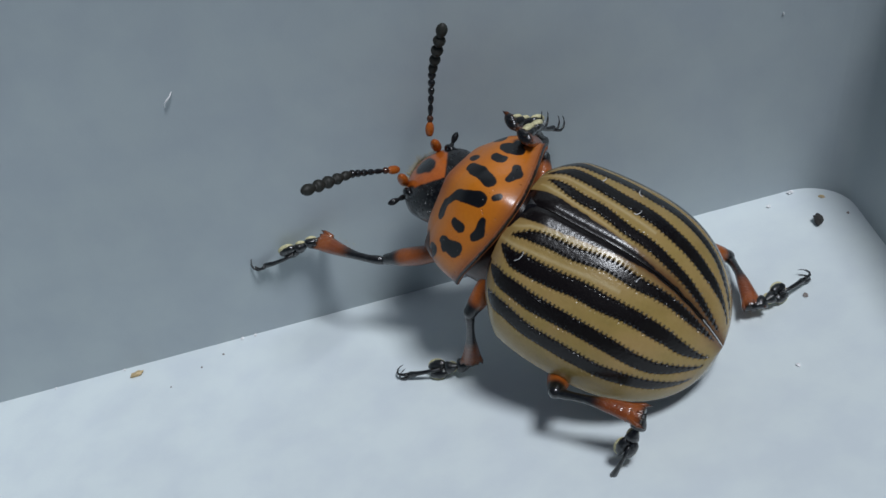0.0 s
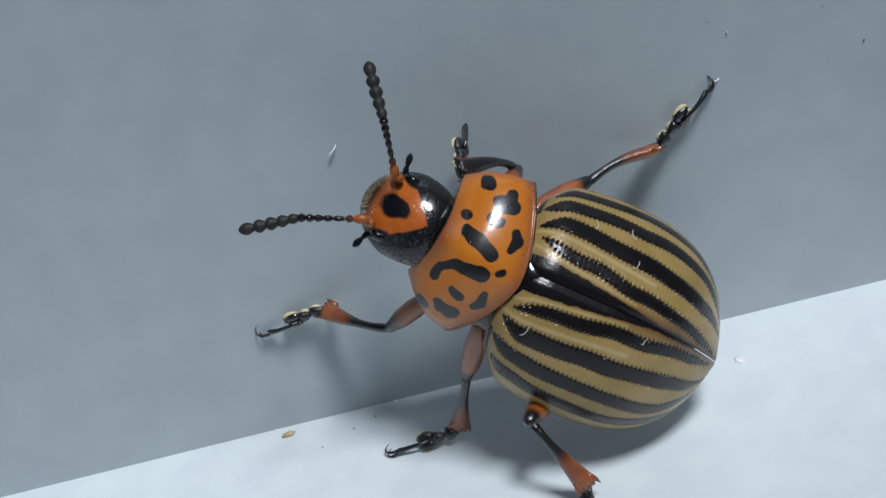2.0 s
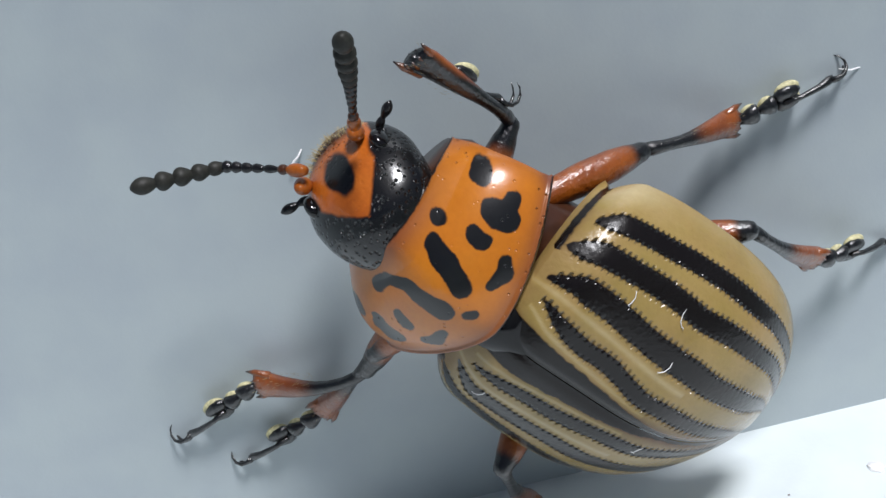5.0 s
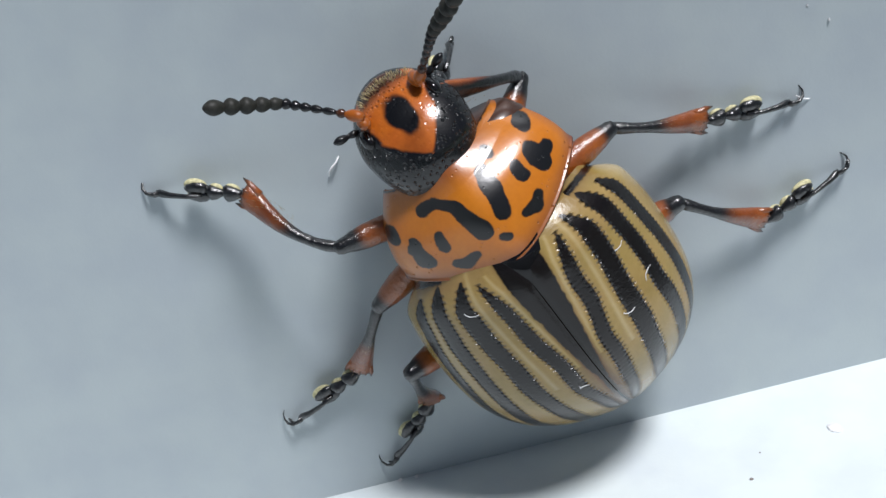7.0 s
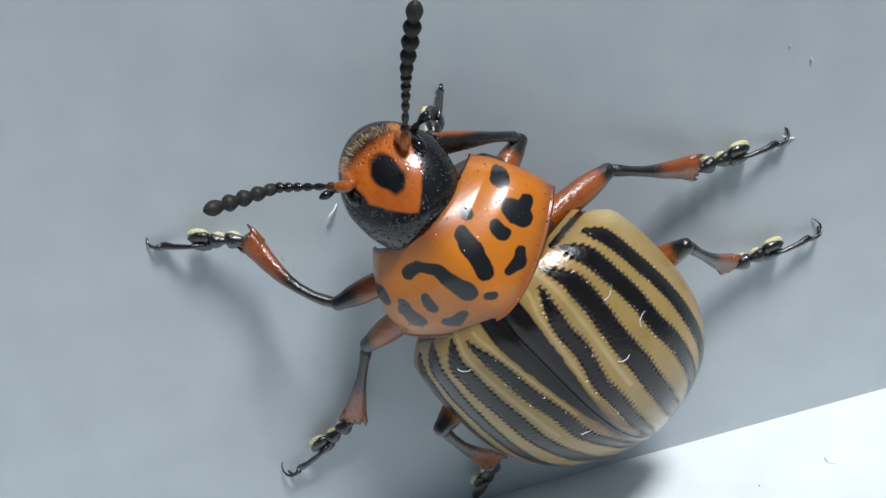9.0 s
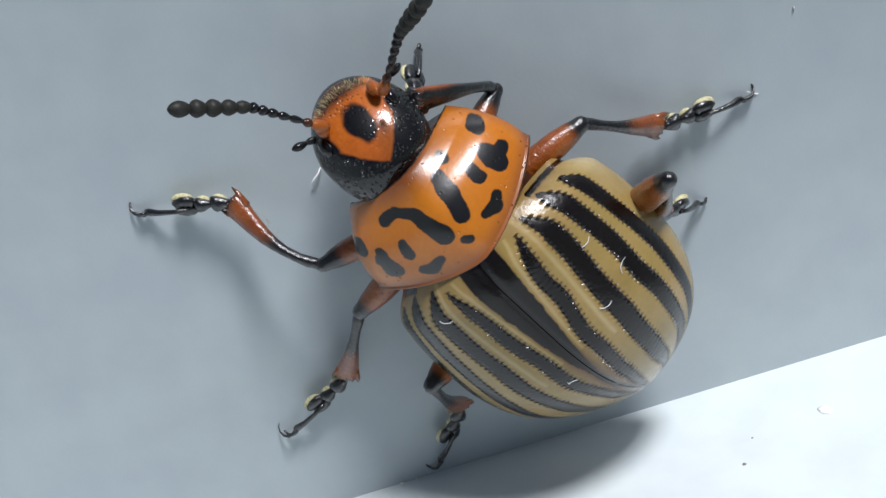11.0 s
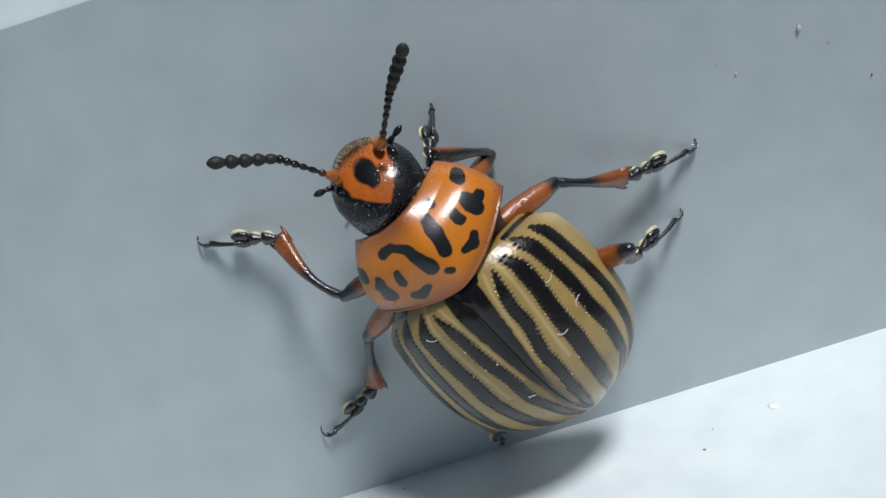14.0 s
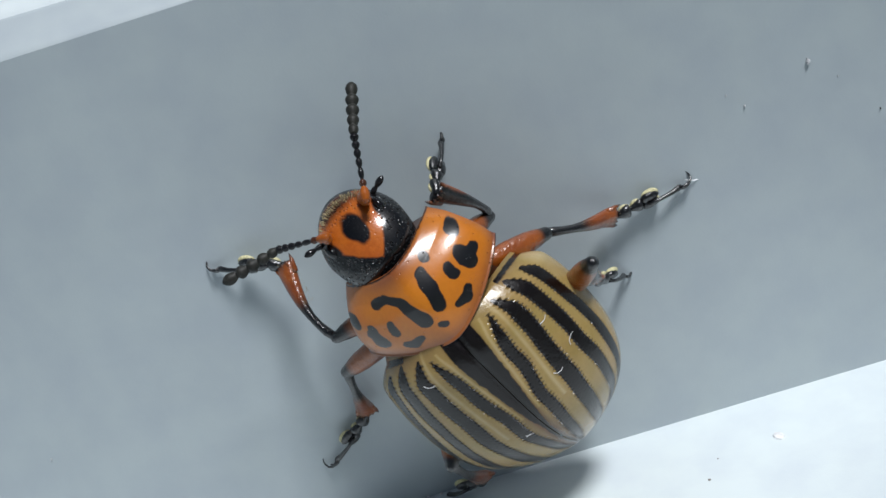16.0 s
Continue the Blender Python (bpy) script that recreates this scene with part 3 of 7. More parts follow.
    wedge = ((0, .06, .06, 0), (.25, .10, .10, .01), (.55, .18, .15, .01), (.8, .22, .16, 0), (.93, .20, .13, -.01), (1, .09, .07, -.02))
    tar = merge(tube([(-.05 + .50 * w, a, b, 0, z, .6) for w, a, b, z in wedge], 12), tube([(.40 + .44 * w, a * .9, b * .95, 0, z - .03, .6) for w, a, b, z in wedge], 12),
                tube([(x, a, b, .12, z - .05, .6) for x, a, b, z in ((.80, .06, .06, 0), (.92, .15, .11, 0), (1.10, .17, .12, 0), (1.28, .11, .09, 0), (1.36, .03, .03, 0))], 10),
                tube([(x, a, b, -.12, z - .05, .6) for x, a, b, z in ((.80, .06, .06, 0), (.92, .15, .11, 0), (1.10, .17, .12, 0), (1.28, .11, .09, 0), (1.36, .03, .03, 0))], 10),
                tube([(.95, .05, .05, 0, .08, .6), (1.3, .055, .055, 0, .10, .6), (1.7, .07, .07, 0, .06, .6), (1.95, .10, .09, 0, .0, .6), (2.06, .06, .06, 0, -.03, .6)], 10))
    foot = part("foot", mesh_of("foot", *moved(tar, tilt)), M_LEG, beetle, "shiny black lobed foot")
    part_of["tarsus_" + key] = foot
    for s in (1, -1):
        hook = wire([(1.98, s * .03, 0), (2.12, s * .06, .04), (2.26, s * .08, .02), (2.36, s * .09, -.08), (2.38, s * .09, -.22), (2.33, s * .09, -.34), (2.25, s * .08, -.41)], [.055, .05, .042, .035, .027, .018, .006], 7, .6)
        part("claw", mesh_of("claw", *moved(hook, curl)), M_LEG, foot)
    if key == "RM":
        lint = wire([(2.22, .05, -.12), (2.45, -.03, -.02), (2.72, -.16, -.02), (2.95, -.24, -.10)], [.014, .02, .018, .006], 6)
        part("lint", mesh_of("lint", *moved(lint, curl)), M_LINT, foot, "fine white hair caught on the claw")
    pads = merge(blob(.29, 0, -.11, .20, .18, .10), blob(.67, 0, -.13, .18, .17, .10), blob(1.12, .13, -.13, .27, .19, .11), blob(1.12, -.13, -.13, .27, .19, .11))
    part("sole", mesh_of("sole", *moved(pads, tilt)), M_PAD, foot, "olive-yellow hairy sole")


def ely_point(x, y):
    s = (0.42 - x) / 6.52
    w, zt = ely_w(s), ely_z(s)
    ph = math.asin(min(1.0, abs(y) / w))
    return Vector((x, y, zt - (zt + 2.9) * (1 - math.cos(ph)) ** 0.92 * 0.805))


def lint(x, y, seed):
    rnd = random.Random(seed)
    a = rnd.uniform(0, 6.28)
    pts = []
    for k in range(6):
        w = k / 5 - 0.5
        q = ely_point(x + 0.28 * w * math.cos(a) + 0.06 * math.sin(5 * w), y + 0.28 * w * math.sin(a) + 0.05 * math.cos(6 * w))
        pts.append(q + Vector((0, 0, 0.03 + 0.03 * rnd.random())))
    part("lint", mesh_of("lint", *wire(pts, [0.005, 0.008, 0.009, 0.009, 0.007, 0.004], 5), size=BODY), M_LINT, part_of["elytron_L" if y > 0 else "elytron_R"], "fine white lint on the wing case")


def build_beetle():
    pronotum()
    elytron(1), elytron(-1)
    for k, (x, y) in enumerate(((-0.38, 1.52), (-2.45, -1.26), (-3.4, 0.52), (-2.2, -2.06), (-1.15, -1.86))):
        lint(x, y, k + 3)
    trunk()
    head_piece()
    antenna("L"), antenna("R")
    for key in ("LF", "RF", "LM", "RM", "LH", "RH"):
        leg(key)


build_beetle()

# ---- specks on the tray ----


def fibre(pts, r, name, label):
    me = mesh_of(name, *wire(pts, [r * (1 - 0.5 * abs(2 * i / (len(pts) - 1) - 1)) for i in range(len(pts))], 6))
    me.materials.append(M_LINT)
    return tagged(new(name, me), label, "fibre", "lint on the tray")


def crumb(x, y, z, a, b, c, material, label, seed, wob=0.5):
    me = mesh_of("crumb", *blob(0, 0, 0, a, b, c, 1.0, 8, 10, wob, seed), smooth=False)
    me.materials.append(material)
    ob = tagged(new("crumb", me), label, "crumb", "specks on the tray")
    ob.matrix_basis = pose(x * MM, y * MM, z * MM, 0, 0, seed * 37)
    return ob


fibre([(10.32, -.03, 8.58), (10.37, -.10, 8.72), (10.46, -.12, 8.82), (10.57, -.08, 8.89), (10.66, -.03, 9.0)], .03, "fibre", "tiny white fibre stuck to the grey tray side")
fibre([(28.85, -.02, 2.6), (28.88, -.05, 3.0), (28.92, -.02, 3.4)], .03, "fibre", "white scratch-like thread near the tray corner")
for k, (x, z, a) in enumerate(((23.87, 9.97, .09), (21.93, 9.27, .045), (29.0, 5.2, .05), (24.6, 9.3, .03), (21.48, 9.72, .03), (28.2, 6.3, .05), (-.35, 5.06, .035))):
    crumb(x, -a * .4, z, a * .8, a * .5, a, M_DUST, "white dust speck on the tray side", k + 1)
crumb(25.6, -.02, 8.0, .025, .02, .03, M_DIRT, "tiny dark speck on the tray side", 21)
for k, (x, y, a) in enumerate(((9.87, -.07, .07), (3.66, -.06, .05), (5.95, -.06, .05), (27.97, -.16, .10), (27.1, -.57, .08), (10.3, -.07, .06), (25.36, -7.7, .07))):
    crumb(x, y, a * .4, a, a * .8, a * .5, M_LINT, "white crumb on the tray floor", k + 31)
for k, (x, y, a) in enumerate(((7.53, -1.52, .035), (8.52, -.96, .04), (9.23, -.6, .045), (18.5, -2.43, .03), (29.15, -1.89, .06), (26.59, -5.05, .10))):
    crumb(x, y, a * .3, a * .85, a * .7, a * .4, M_GREY, "small grey grain on the tray floor" if a < .09 else "grey-brown crumb on the tray floor", k + 41)
crumb(26.11, -4.55, .04, .10, .07, .05, M_TAN, "pale tan crumb on the tray floor", 51)
crumb(28.75, -.75, .02, .10, .07, .03, M_TAN, "tan smear of dirt in the tray corner", 52)
crumb(28.19, -1.94, .11, .21, .15, .14, M_DIRT, "dark soil grain on the tray floor", 7)
crumb(20.4, -2.21, .01, .21, .15, .07, M_LINT, "white flake on the tray floor", 8, .1)
crumb(18.02, -3.29, .015, .045, .04, .025, M_GREY, "tiny grey grain on the tray floor", 9)
crumb(6.39, -.47, .06, .2, .11, .07, M_TAN, "tan crumb at the foot of the tray side", 10)


def motions():
    """Keys the beetle and each limb that moves on it."""
    walk(beetle, [
        (0, pose(.019316, -.005342, .00564, -21.8, -24.3, 144.5)), (0.5, pose(.017788, -.005333, .00621, -29.2, -25.1, 158.5)),
        (1, pose(.016764, -.005441, .006118, -40.8, -29.9, 161.5)), (1.5, pose(.015992, -.005377, .005958, -50.5, -26.8, 171.9)),
        (2, pose(.015048, -.005405, .00645, -52.9, -36.3, 167.4)), (2.5, pose(.01497, -.005023, .006627, -60.3, -46, 170.2)),
        (3, pose(.014836, -.00448, .006548, -70.1, -44, 174.7)), (3.5, pose(.014693, -.004324, .006804, -70.2, -43.3, 169.5)),
        (4, pose(.014327, -.004324, .005852, -92.8, -54.7, 177.4)), (4.5, pose(.013539, -.004439, .006308, -100.8, -49.8, 176.4)),
        (5, pose(.013577, -.004377, .006406, -100, -52, 177)), (6.5, pose(.013868, -.003907, .007155, -92.9, -68.4, -179.8)),
        (7, pose(.013906, -.003845, .007253, -91.8, -70.6, -179.7)), (7.5, pose(.013582, -.00404, .007151, -102.2, -67.7, -174.3)),
        (8, pose(.013646, -.004091, .007198, -97, -67.7, -177.9)), (8.5, pose(.013644, -.004162, .007144, -97.3, -66.7, -179.6)),
        (9.75, pose(.01359, -.00405, .007211, -94, -66, 177.2)), (11, pose(.013537, -.003938, .007279, -90.8, -65.3, 174.3)),
        (11.5, pose(.013117, -.004052, .007005, -102, -68.5, -176.4)), (12, pose(.013046, -.004612, .007032, -99.4, -69, -174.8)),
        (12.5, pose(.013081, -.004514, .007308, -100.3, -68.9, -175.3)), (13, pose(.013133, -.004668, .007158, -99.4, -67.4, -177.2)),
        (13.5, pose(.012736, -.004612, .006855, -94.1, -68.4, 175.8)), (14, pose(.013047, -.004748, .007457, -90.9, -69.4, 173.7)),
        (14.5, pose(.012994, -.004743, .007508, -86, -69.4, 168.7)), (15, pose(.012827, -.004611, .007373, -108, -70.4, -166)),
        (15.5, pose(.013092, -.00454, .007221, -106.4, -72.3, -161.4)), (16, pose(.012652, -.004796, .007152, -99, -67.7, -171.8)),])
    walk(part_of["pronotum"], [
        (0, pose(.000121, .000219, .000052, -12.2, 10.0, -8.2)), (0.5, pose(.000089, .000260, .000039, -14.3, 7.5, -9.7)),
        (1, pose(.000074, .000365, .000005, -21.0, 6.6, -7.8)), (1.75, pose(-.000000, .000301, -.000031, -16.7, 1.3, -7.3)),
        (2, pose(-.000029, .000261, -.000041, -14.3, -0.6, -7.1)), (2.5, pose(-.000075, .000297, -.000076, -15.7, 0.1, -1.1)),
        (3.25, pose(-.000036, .000142, -.000054, -2.4, 5.8, -2.6)), (3.5, pose(-.000035, .000086, -.000057, 2.3, 7.0, -3.4)),
        (4, pose(-.000092, -.000050, -.000099, 5.8, 6.1, 3.2)), (4.5, pose(-.000044, .000012, -.000002, 1.8, 4.2, -1.5)),
        (5.75, pose(-.000046, -.000059, -.000068, 4.1, 6.4, 3.4)), (7, pose(-.000044, -.000127, -.000138, 6.4, 8.5, 8.3)),
        (7.75, pose(-.000067, -.000127, -.000122, 5.6, 5.9, 7.6)), (9, pose(-.000054, -.000156, -.000086, 6.1, 4.2, 7.9)),
        (10.5, pose(.000029, -.000221, -.000035, 9.3, 6.5, 6.2)), (11.25, pose(.000054, -.000233, -.000011, 9.7, 6.9, 4.7)),
        (11.5, pose(.000063, -.000234, -.000002, 9.9, 7.3, 3.4)), (12, pose(.000059, -.000204, -.000002, 7.7, 6.1, 4.4)),
        (13, pose(.000074, -.000244, -.000020, 9.7, 5.1, 4.9)), (13.5, pose(.000074, -.000227, -.000022, 8.3, 4.2, 5.5)),
        (14, pose(.000118, -.000260, -.000028, 9.8, 5.0, 8.6)), (14.5, pose(.000127, -.000237, -.000028, 8.7, 5.3, 6.5)),
        (15, pose(.000137, -.000263, -.000039, 10.6, 5.7, 3.4)), (15.5, pose(.000159, -.000226, -.000033, 8.0, 6.0, 5.2)),
        (16, pose(.000125, -.000131, -.000020, 2.1, 4.2, 5.8)),])
    pivot = Vector((-.001, 0, -.0008))
    for case in ("elytron_L", "elytron_R"):
        walk(part_of[case], [(t, Matrix.Translation(pivot) @ pose(x * MM, y * MM, z * MM, rx, ry, rz) @ Matrix.Translation(-pivot)) for t, x, y, z, rx, ry, rz in (
            (0, -.09, -.07, .04, 3, .8, -3.8), (0.5, -.09, -.08, .04, 2.5, .7, -3.8), (1, .08, -.26, -.02, -5, -.3, -3.2), (2, -.08, -.11, -.02, 1.5, -1.4, -.6), (3.5, -.07, .06, .01, -1.7, -3.8, 0),
            (4, -.12, .05, .02, -2, -4.2, 1.2),
            (4.5, -.28, -.06, -.03, -3, -1.1, .6), (5.5, -.16, .02, -.04, 1, -1.8, 1.1), (7, -.01, .08, -.05, 4.8, -2.5, 1.6), (8.5, 0, .05, 0, 3.8, -2.4, 2), (11.5, .02, -.03, .1, 1.2, -2.2, 2.6),
            (14, -.02, .05, -.04, 5, -3.2, 1.7), (15.5, .08, -.04, .11, 4.5, -1.6, 1.5), (16, .08, -.04, .11, 4.5, -1.6, 1.5))])
    walk(part_of["head"], [
        (0, pose(.002416, -.000223, -.001276, -9.4, 2.1, -16.2)), (0.5, pose(.002605, -.000325, -.001090, -13.6, -3.4, -17.5)),
        (1, pose(.002651, -.000248, -.001052, -18.5, -4.4, -5.2)), (1.5, pose(.002744, -.000259, -.000946, -10.5, -15.8, -4.6)),
        (2, pose(.002669, -.000226, -.000840, -1.9, -12.9, -8.7)), (2.5, pose(.002701, -.000048, -.000783, -7.3, -5.8, -5.8)),
        (3, pose(.002764, -.000037, -.000889, -1.9, -5.3, -7.2)), (3.5, pose(.002697, -.000084, -.000887, 7.8, -6.0, -6.6)),
        (4, pose(.002636, .000015, -.000877, 6.3, 6.3, -1.3)), (4.5, pose(0.002721, -0.000010, -0.000788, 12.8, 15.5, -3.2)),
        (7, pose(.002583, .000320, -.000970, 11.4, 0.5, 4.5)), (7.5, pose(.002597, .000130, -.000968, 13.1, 3.9, 3.6)),
        (8, pose(.002586, .000214, -.000917, 8.7, 0.1, 4.4)), (8.5, pose(.002598, .000188, -.000896, 11.3, -6.6, -1.0)),
        (11, pose(.002659, .000183, -.001019, 17.0, -4.6, -6.6)), (11.5, pose(.002574, .000023, -.001093, 7.5, 19.4, -9.4)),
        (12, pose(.002654, .000111, -.001059, 7.6, 4.5, -10.4)), (12.5, pose(.002729, .000094, -.001134, 15.2, 1.7, -3.2)),
        (13, pose(.002740, .000075, -.001104, 13.8, 1.6, -8.6)), (13.5, pose(.002692, .000038, -.001093, 20.5, -5.7, -1.2)),
        (14, pose(.002668, .000228, -.001129, 16.6, -0.8, -1.6)), (14.5, pose(.002620, .000200, -.001152, 9.6, 13.0, -8.7)),
        (15, pose(.002779, .000063, -.001232, 11.7, 9.4, -5.9)), (15.5, pose(.002785, .000165, -.001265, 15.3, 11.9, -2.1)),
        (16, pose(.002662, .000178, -.001155, 14.0, -0.8, 3.5)),])
    walk(part_of["antenna_base_L"], [
        (0, pose(.004039, -.000104, -.001575, 0, -37.9, 57.2)), (0.5, pose(.004153, -.000142, -.001292, 0, -36.7, 50.1)),
        (0.75, pose(.004196, .000037, -.001184, 0, -6.1, 37.3)), (1, pose(.00422, .000214, -.00108, 0, 24.6, 26)),
        (1.25, pose(.004248, .000204, -.000942, 0, 32.2, 34.3)), (1.5, pose(.004269, .000196, -.000803, 0, 39.1, 44.1)),
        (1.75, pose(.004267, .000185, -.000715, 0, 22.7, 31.3)), (2, pose(.004265, .000173, -.000628, 0, 5.4, 21.4)),
        (2.25, pose(.004263, .000318, -.000644, 0, 25.2, 37.3)), (2.5, pose(.004259, .000463, -.000659, 0, 42.6, 59.2)),
        (3, pose(.004294, .000391, -.000841, 0, 33.1, 45.3)), (3.5, pose(.004229, .000359, -.000629, 0, 29.5, 49.9)),
        (4, pose(.004249, .000503, -.000716, 0, 21.9, 68.8)), (4.5, pose(.004142, .000277, -.001389, 0, 20.5, 50.6)),
        (5, pose(.004156, .000358, -.00133, 0, 21.2, 51.2)), (6.5, pose(.004175, .000948, -.000872, 0, 25.9, 55.9)),
        (7, pose(.004166, .001023, -.000812, 0, 26.5, 56.5)), (7.5, pose(.004143, .000813, -.000766, 0, 22.2, 66.9)),
        (8, pose(.004078, .000893, -.000663, 0, 26.6, 79.1)), (8.5, pose(.004087, .000787, -.000558, 0, 27.7, 69.9)),
        (8.75, pose(.004091, .00078, -.000562, 0, 26.6, 68.7)), (9, pose(.004101, .000762, -.000574, 0, 23.4, 65.2)),
        (9.25, pose(.004115, .000734, -.000592, 0, 17.9, 59.8)), (9.5, pose(.004132, .000701, -.000613, 0, 10.2, 53)),
        (9.75, pose(.004149, .000664, -.000637, 0, 1, 45.3)), (10, pose(.004166, .000627, -.000661, 0, -8.3, 37.7)),
        (10.25, pose(.004181, .000593, -.000683, 0, -16, 31)), (10.5, pose(.004193, .000565, -.000702, 0, -21.6, 25.7)),
        (10.75, pose(.004201, .000546, -.000714, 0, -24.8, 22.4)), (11, pose(.004204, .000539, -.000719, 0, -25.9, 21.2)),
        (11.5, pose(.004231, .000309, -.001173, 0, -31.4, 17.3)), (12, pose(.004263, .000417, -.00104, 0, -25, 21)),
        (12.25, pose(.004259, .000548, -.001024, 0, -6.2, 38.4)), (12.5, pose(.004246, .000676, -.001004, 0, 13.2, 54.5)),
        (12.75, pose(.004274, .000598, -.001029, 0, -6.1, 42.2)), (13, pose(.004298, .000519, -.001055, 0, -25, 28.8)),
        (13.5, pose(.004161, .000657, -.000693, 0, -35.2, 31.5)), (14, pose(.004169, .000791, -.000959, 0, -27, 21.5)),
        (14.5, pose(.004172, .000581, -.001278, 0, -31, 21)), (15, pose(.004315, .000561, -.001393, 0, -17.5, 24.1)),
        (15.5, pose(.004296, .000729, -.001427, 0, -29.5, 30.5)), (15.75, pose(.004239, .000783, -.001209, 0, .8, 55.6)),
        (16, pose(.004159, .00083, -.000993, 0, 31, 81.1)),])
    walk(part_of["antenna_club_L"], [
        (0, pose(.004806, .001087, -.000473, 0, -27.7, 65.4)), (0.25, pose(.004944, .001026, -.000346, 0, 6, 50.4)),
        (0.5, pose(.005076, .000963, -.00022, 0, 39.3, 33.1)), (0.75, pose(.005616, .001118, -.000991, 0, 18.5, 38.7)),
        (1, pose(.005686, .000929, -.001828, 0, -2.5, 43)), (1.25, pose(.005502, .00106, -.001898, 0, -2.6, 51.3)),
        (1.5, pose(.005269, .001164, -.001936, 0, -2.7, 59.7)), (1.75, pose(.005682, .001046, -.001407, 0, 9.5, 47.3)),
        (2, pose(.005928, .000825, -.000797, 0, 21.3, 33.9)), (2.25, pose(.005554, .001303, -.001408, 0, 28, 48.9)),
        (2.5, pose(.004936, .001597, -.001874, 0, 32.9, 65.5)), (2.75, pose(.005151, .001537, -.001856, 0, 20.7, 61.3)),
        (3, pose(.005351, .00146, -.001821, 0, 8.3, 57.7)), (3.25, pose(.005297, .001511, -.001667, 0, -3.3, 58.1)),
        (3.5, pose(.005235, .001554, -.001512, 0, -14.8, 58.5)), (3.75, pose(.005056, .001823, -.001459, 0, -7.7, 66.4)),
        (4, pose(.004852, .002055, -.001385, 0, -.5, 74)), (4.25, pose(.005062, .001843, -.001711, 0, -14, 58.6)),
        (4.5, pose(.005209, .001576, -.002019, 0, -26.4, 41.3)), (5, pose(.005204, .001662, -.001978, 0, -26.3, 42.1)),
        (6.5, pose(.00508, .002284, -.001656, 0, -25.8, 48.6)), (7, pose(.005052, .002362, -.001613, 0, -25.7, 49.5)),
        (7.5, pose(.004794, .002342, -.001444, 0, -44.1, 53.1)), (8, pose(.004381, .002468, -.001467, 0, -58.2, 58.9)),
        (8.5, pose(.004633, .002279, -.001392, 0, -38.1, 55.2)), (8.75, pose(.004674, .002274, -.001366, 0, -38, 54.6)),
        (9, pose(.004791, .002257, -.001287, 0, -37.7, 53.2)), (9.25, pose(.004973, .00221, -.001144, 0, -37.2, 51.1)),
        (9.5, pose(.005195, .002111, -.000932, 0, -36.6, 48.5)), (9.75, pose(.005411, .00194, -.000668, 0, -35.8, 45.8)),
        (10, pose(.005571, .001714, -.000403, 0, -35, 43.1)), (10.25, pose(.00566, .001481, -.000187, 0, -34.2, 40.7)),
        (10.5, pose(.005696, .00129, -.000042, 0, -33.5, 38.7)), (10.75, pose(.005707, .001166, .000039, 0, -33, 37.4)),
        (11, pose(.005709, .001122, .000066, 0, -32.8, 37)), (11.5, pose(.005694, .000765, -.000239, 0, -31.7, 41)),
        (12, pose(.005781, .001, -.000282, 0, -11.7, 43.9)), (12.25, pose(.005657, .001656, -.000831, 0, -25.9, 49.8)),
        (12.5, pose(.00526, .002099, -.001412, 0, -39.7, 57.3)), (12.75, pose(.005596, .001795, -.000839, 0, -37.3, 51.6)),
        (13, pose(.005722, .001303, -.000296, 0, -34.7, 46.3)), (13.5, pose(.005411, .001424, .000342, 0, -42.1, 53.3)),
        (13.75, pose(.005544, .001407, .000105, 0, -27.9, 52.6)), (14, pose(.005656, .001377, -.000144, 0, -13.8, 52.1)),
        (14.5, pose(.005608, .001132, -.000353, 0, -11.6, 48.5)), (15, pose(.005878, .001259, -.000854, 0, -7.1, 53.1)),
        (15.25, pose(.00577, .001395, -.000694, 0, 5.6, 64.3)), (15.5, pose(.005642, .001522, -.000543, 0, 18, 76.1)),
        (15.75, pose(.005254, .002263, -.001235, 0, 7.8, 79.4)), (16, pose(.004398, .00235, -.001917, 0, -2.4, 82.5)),])
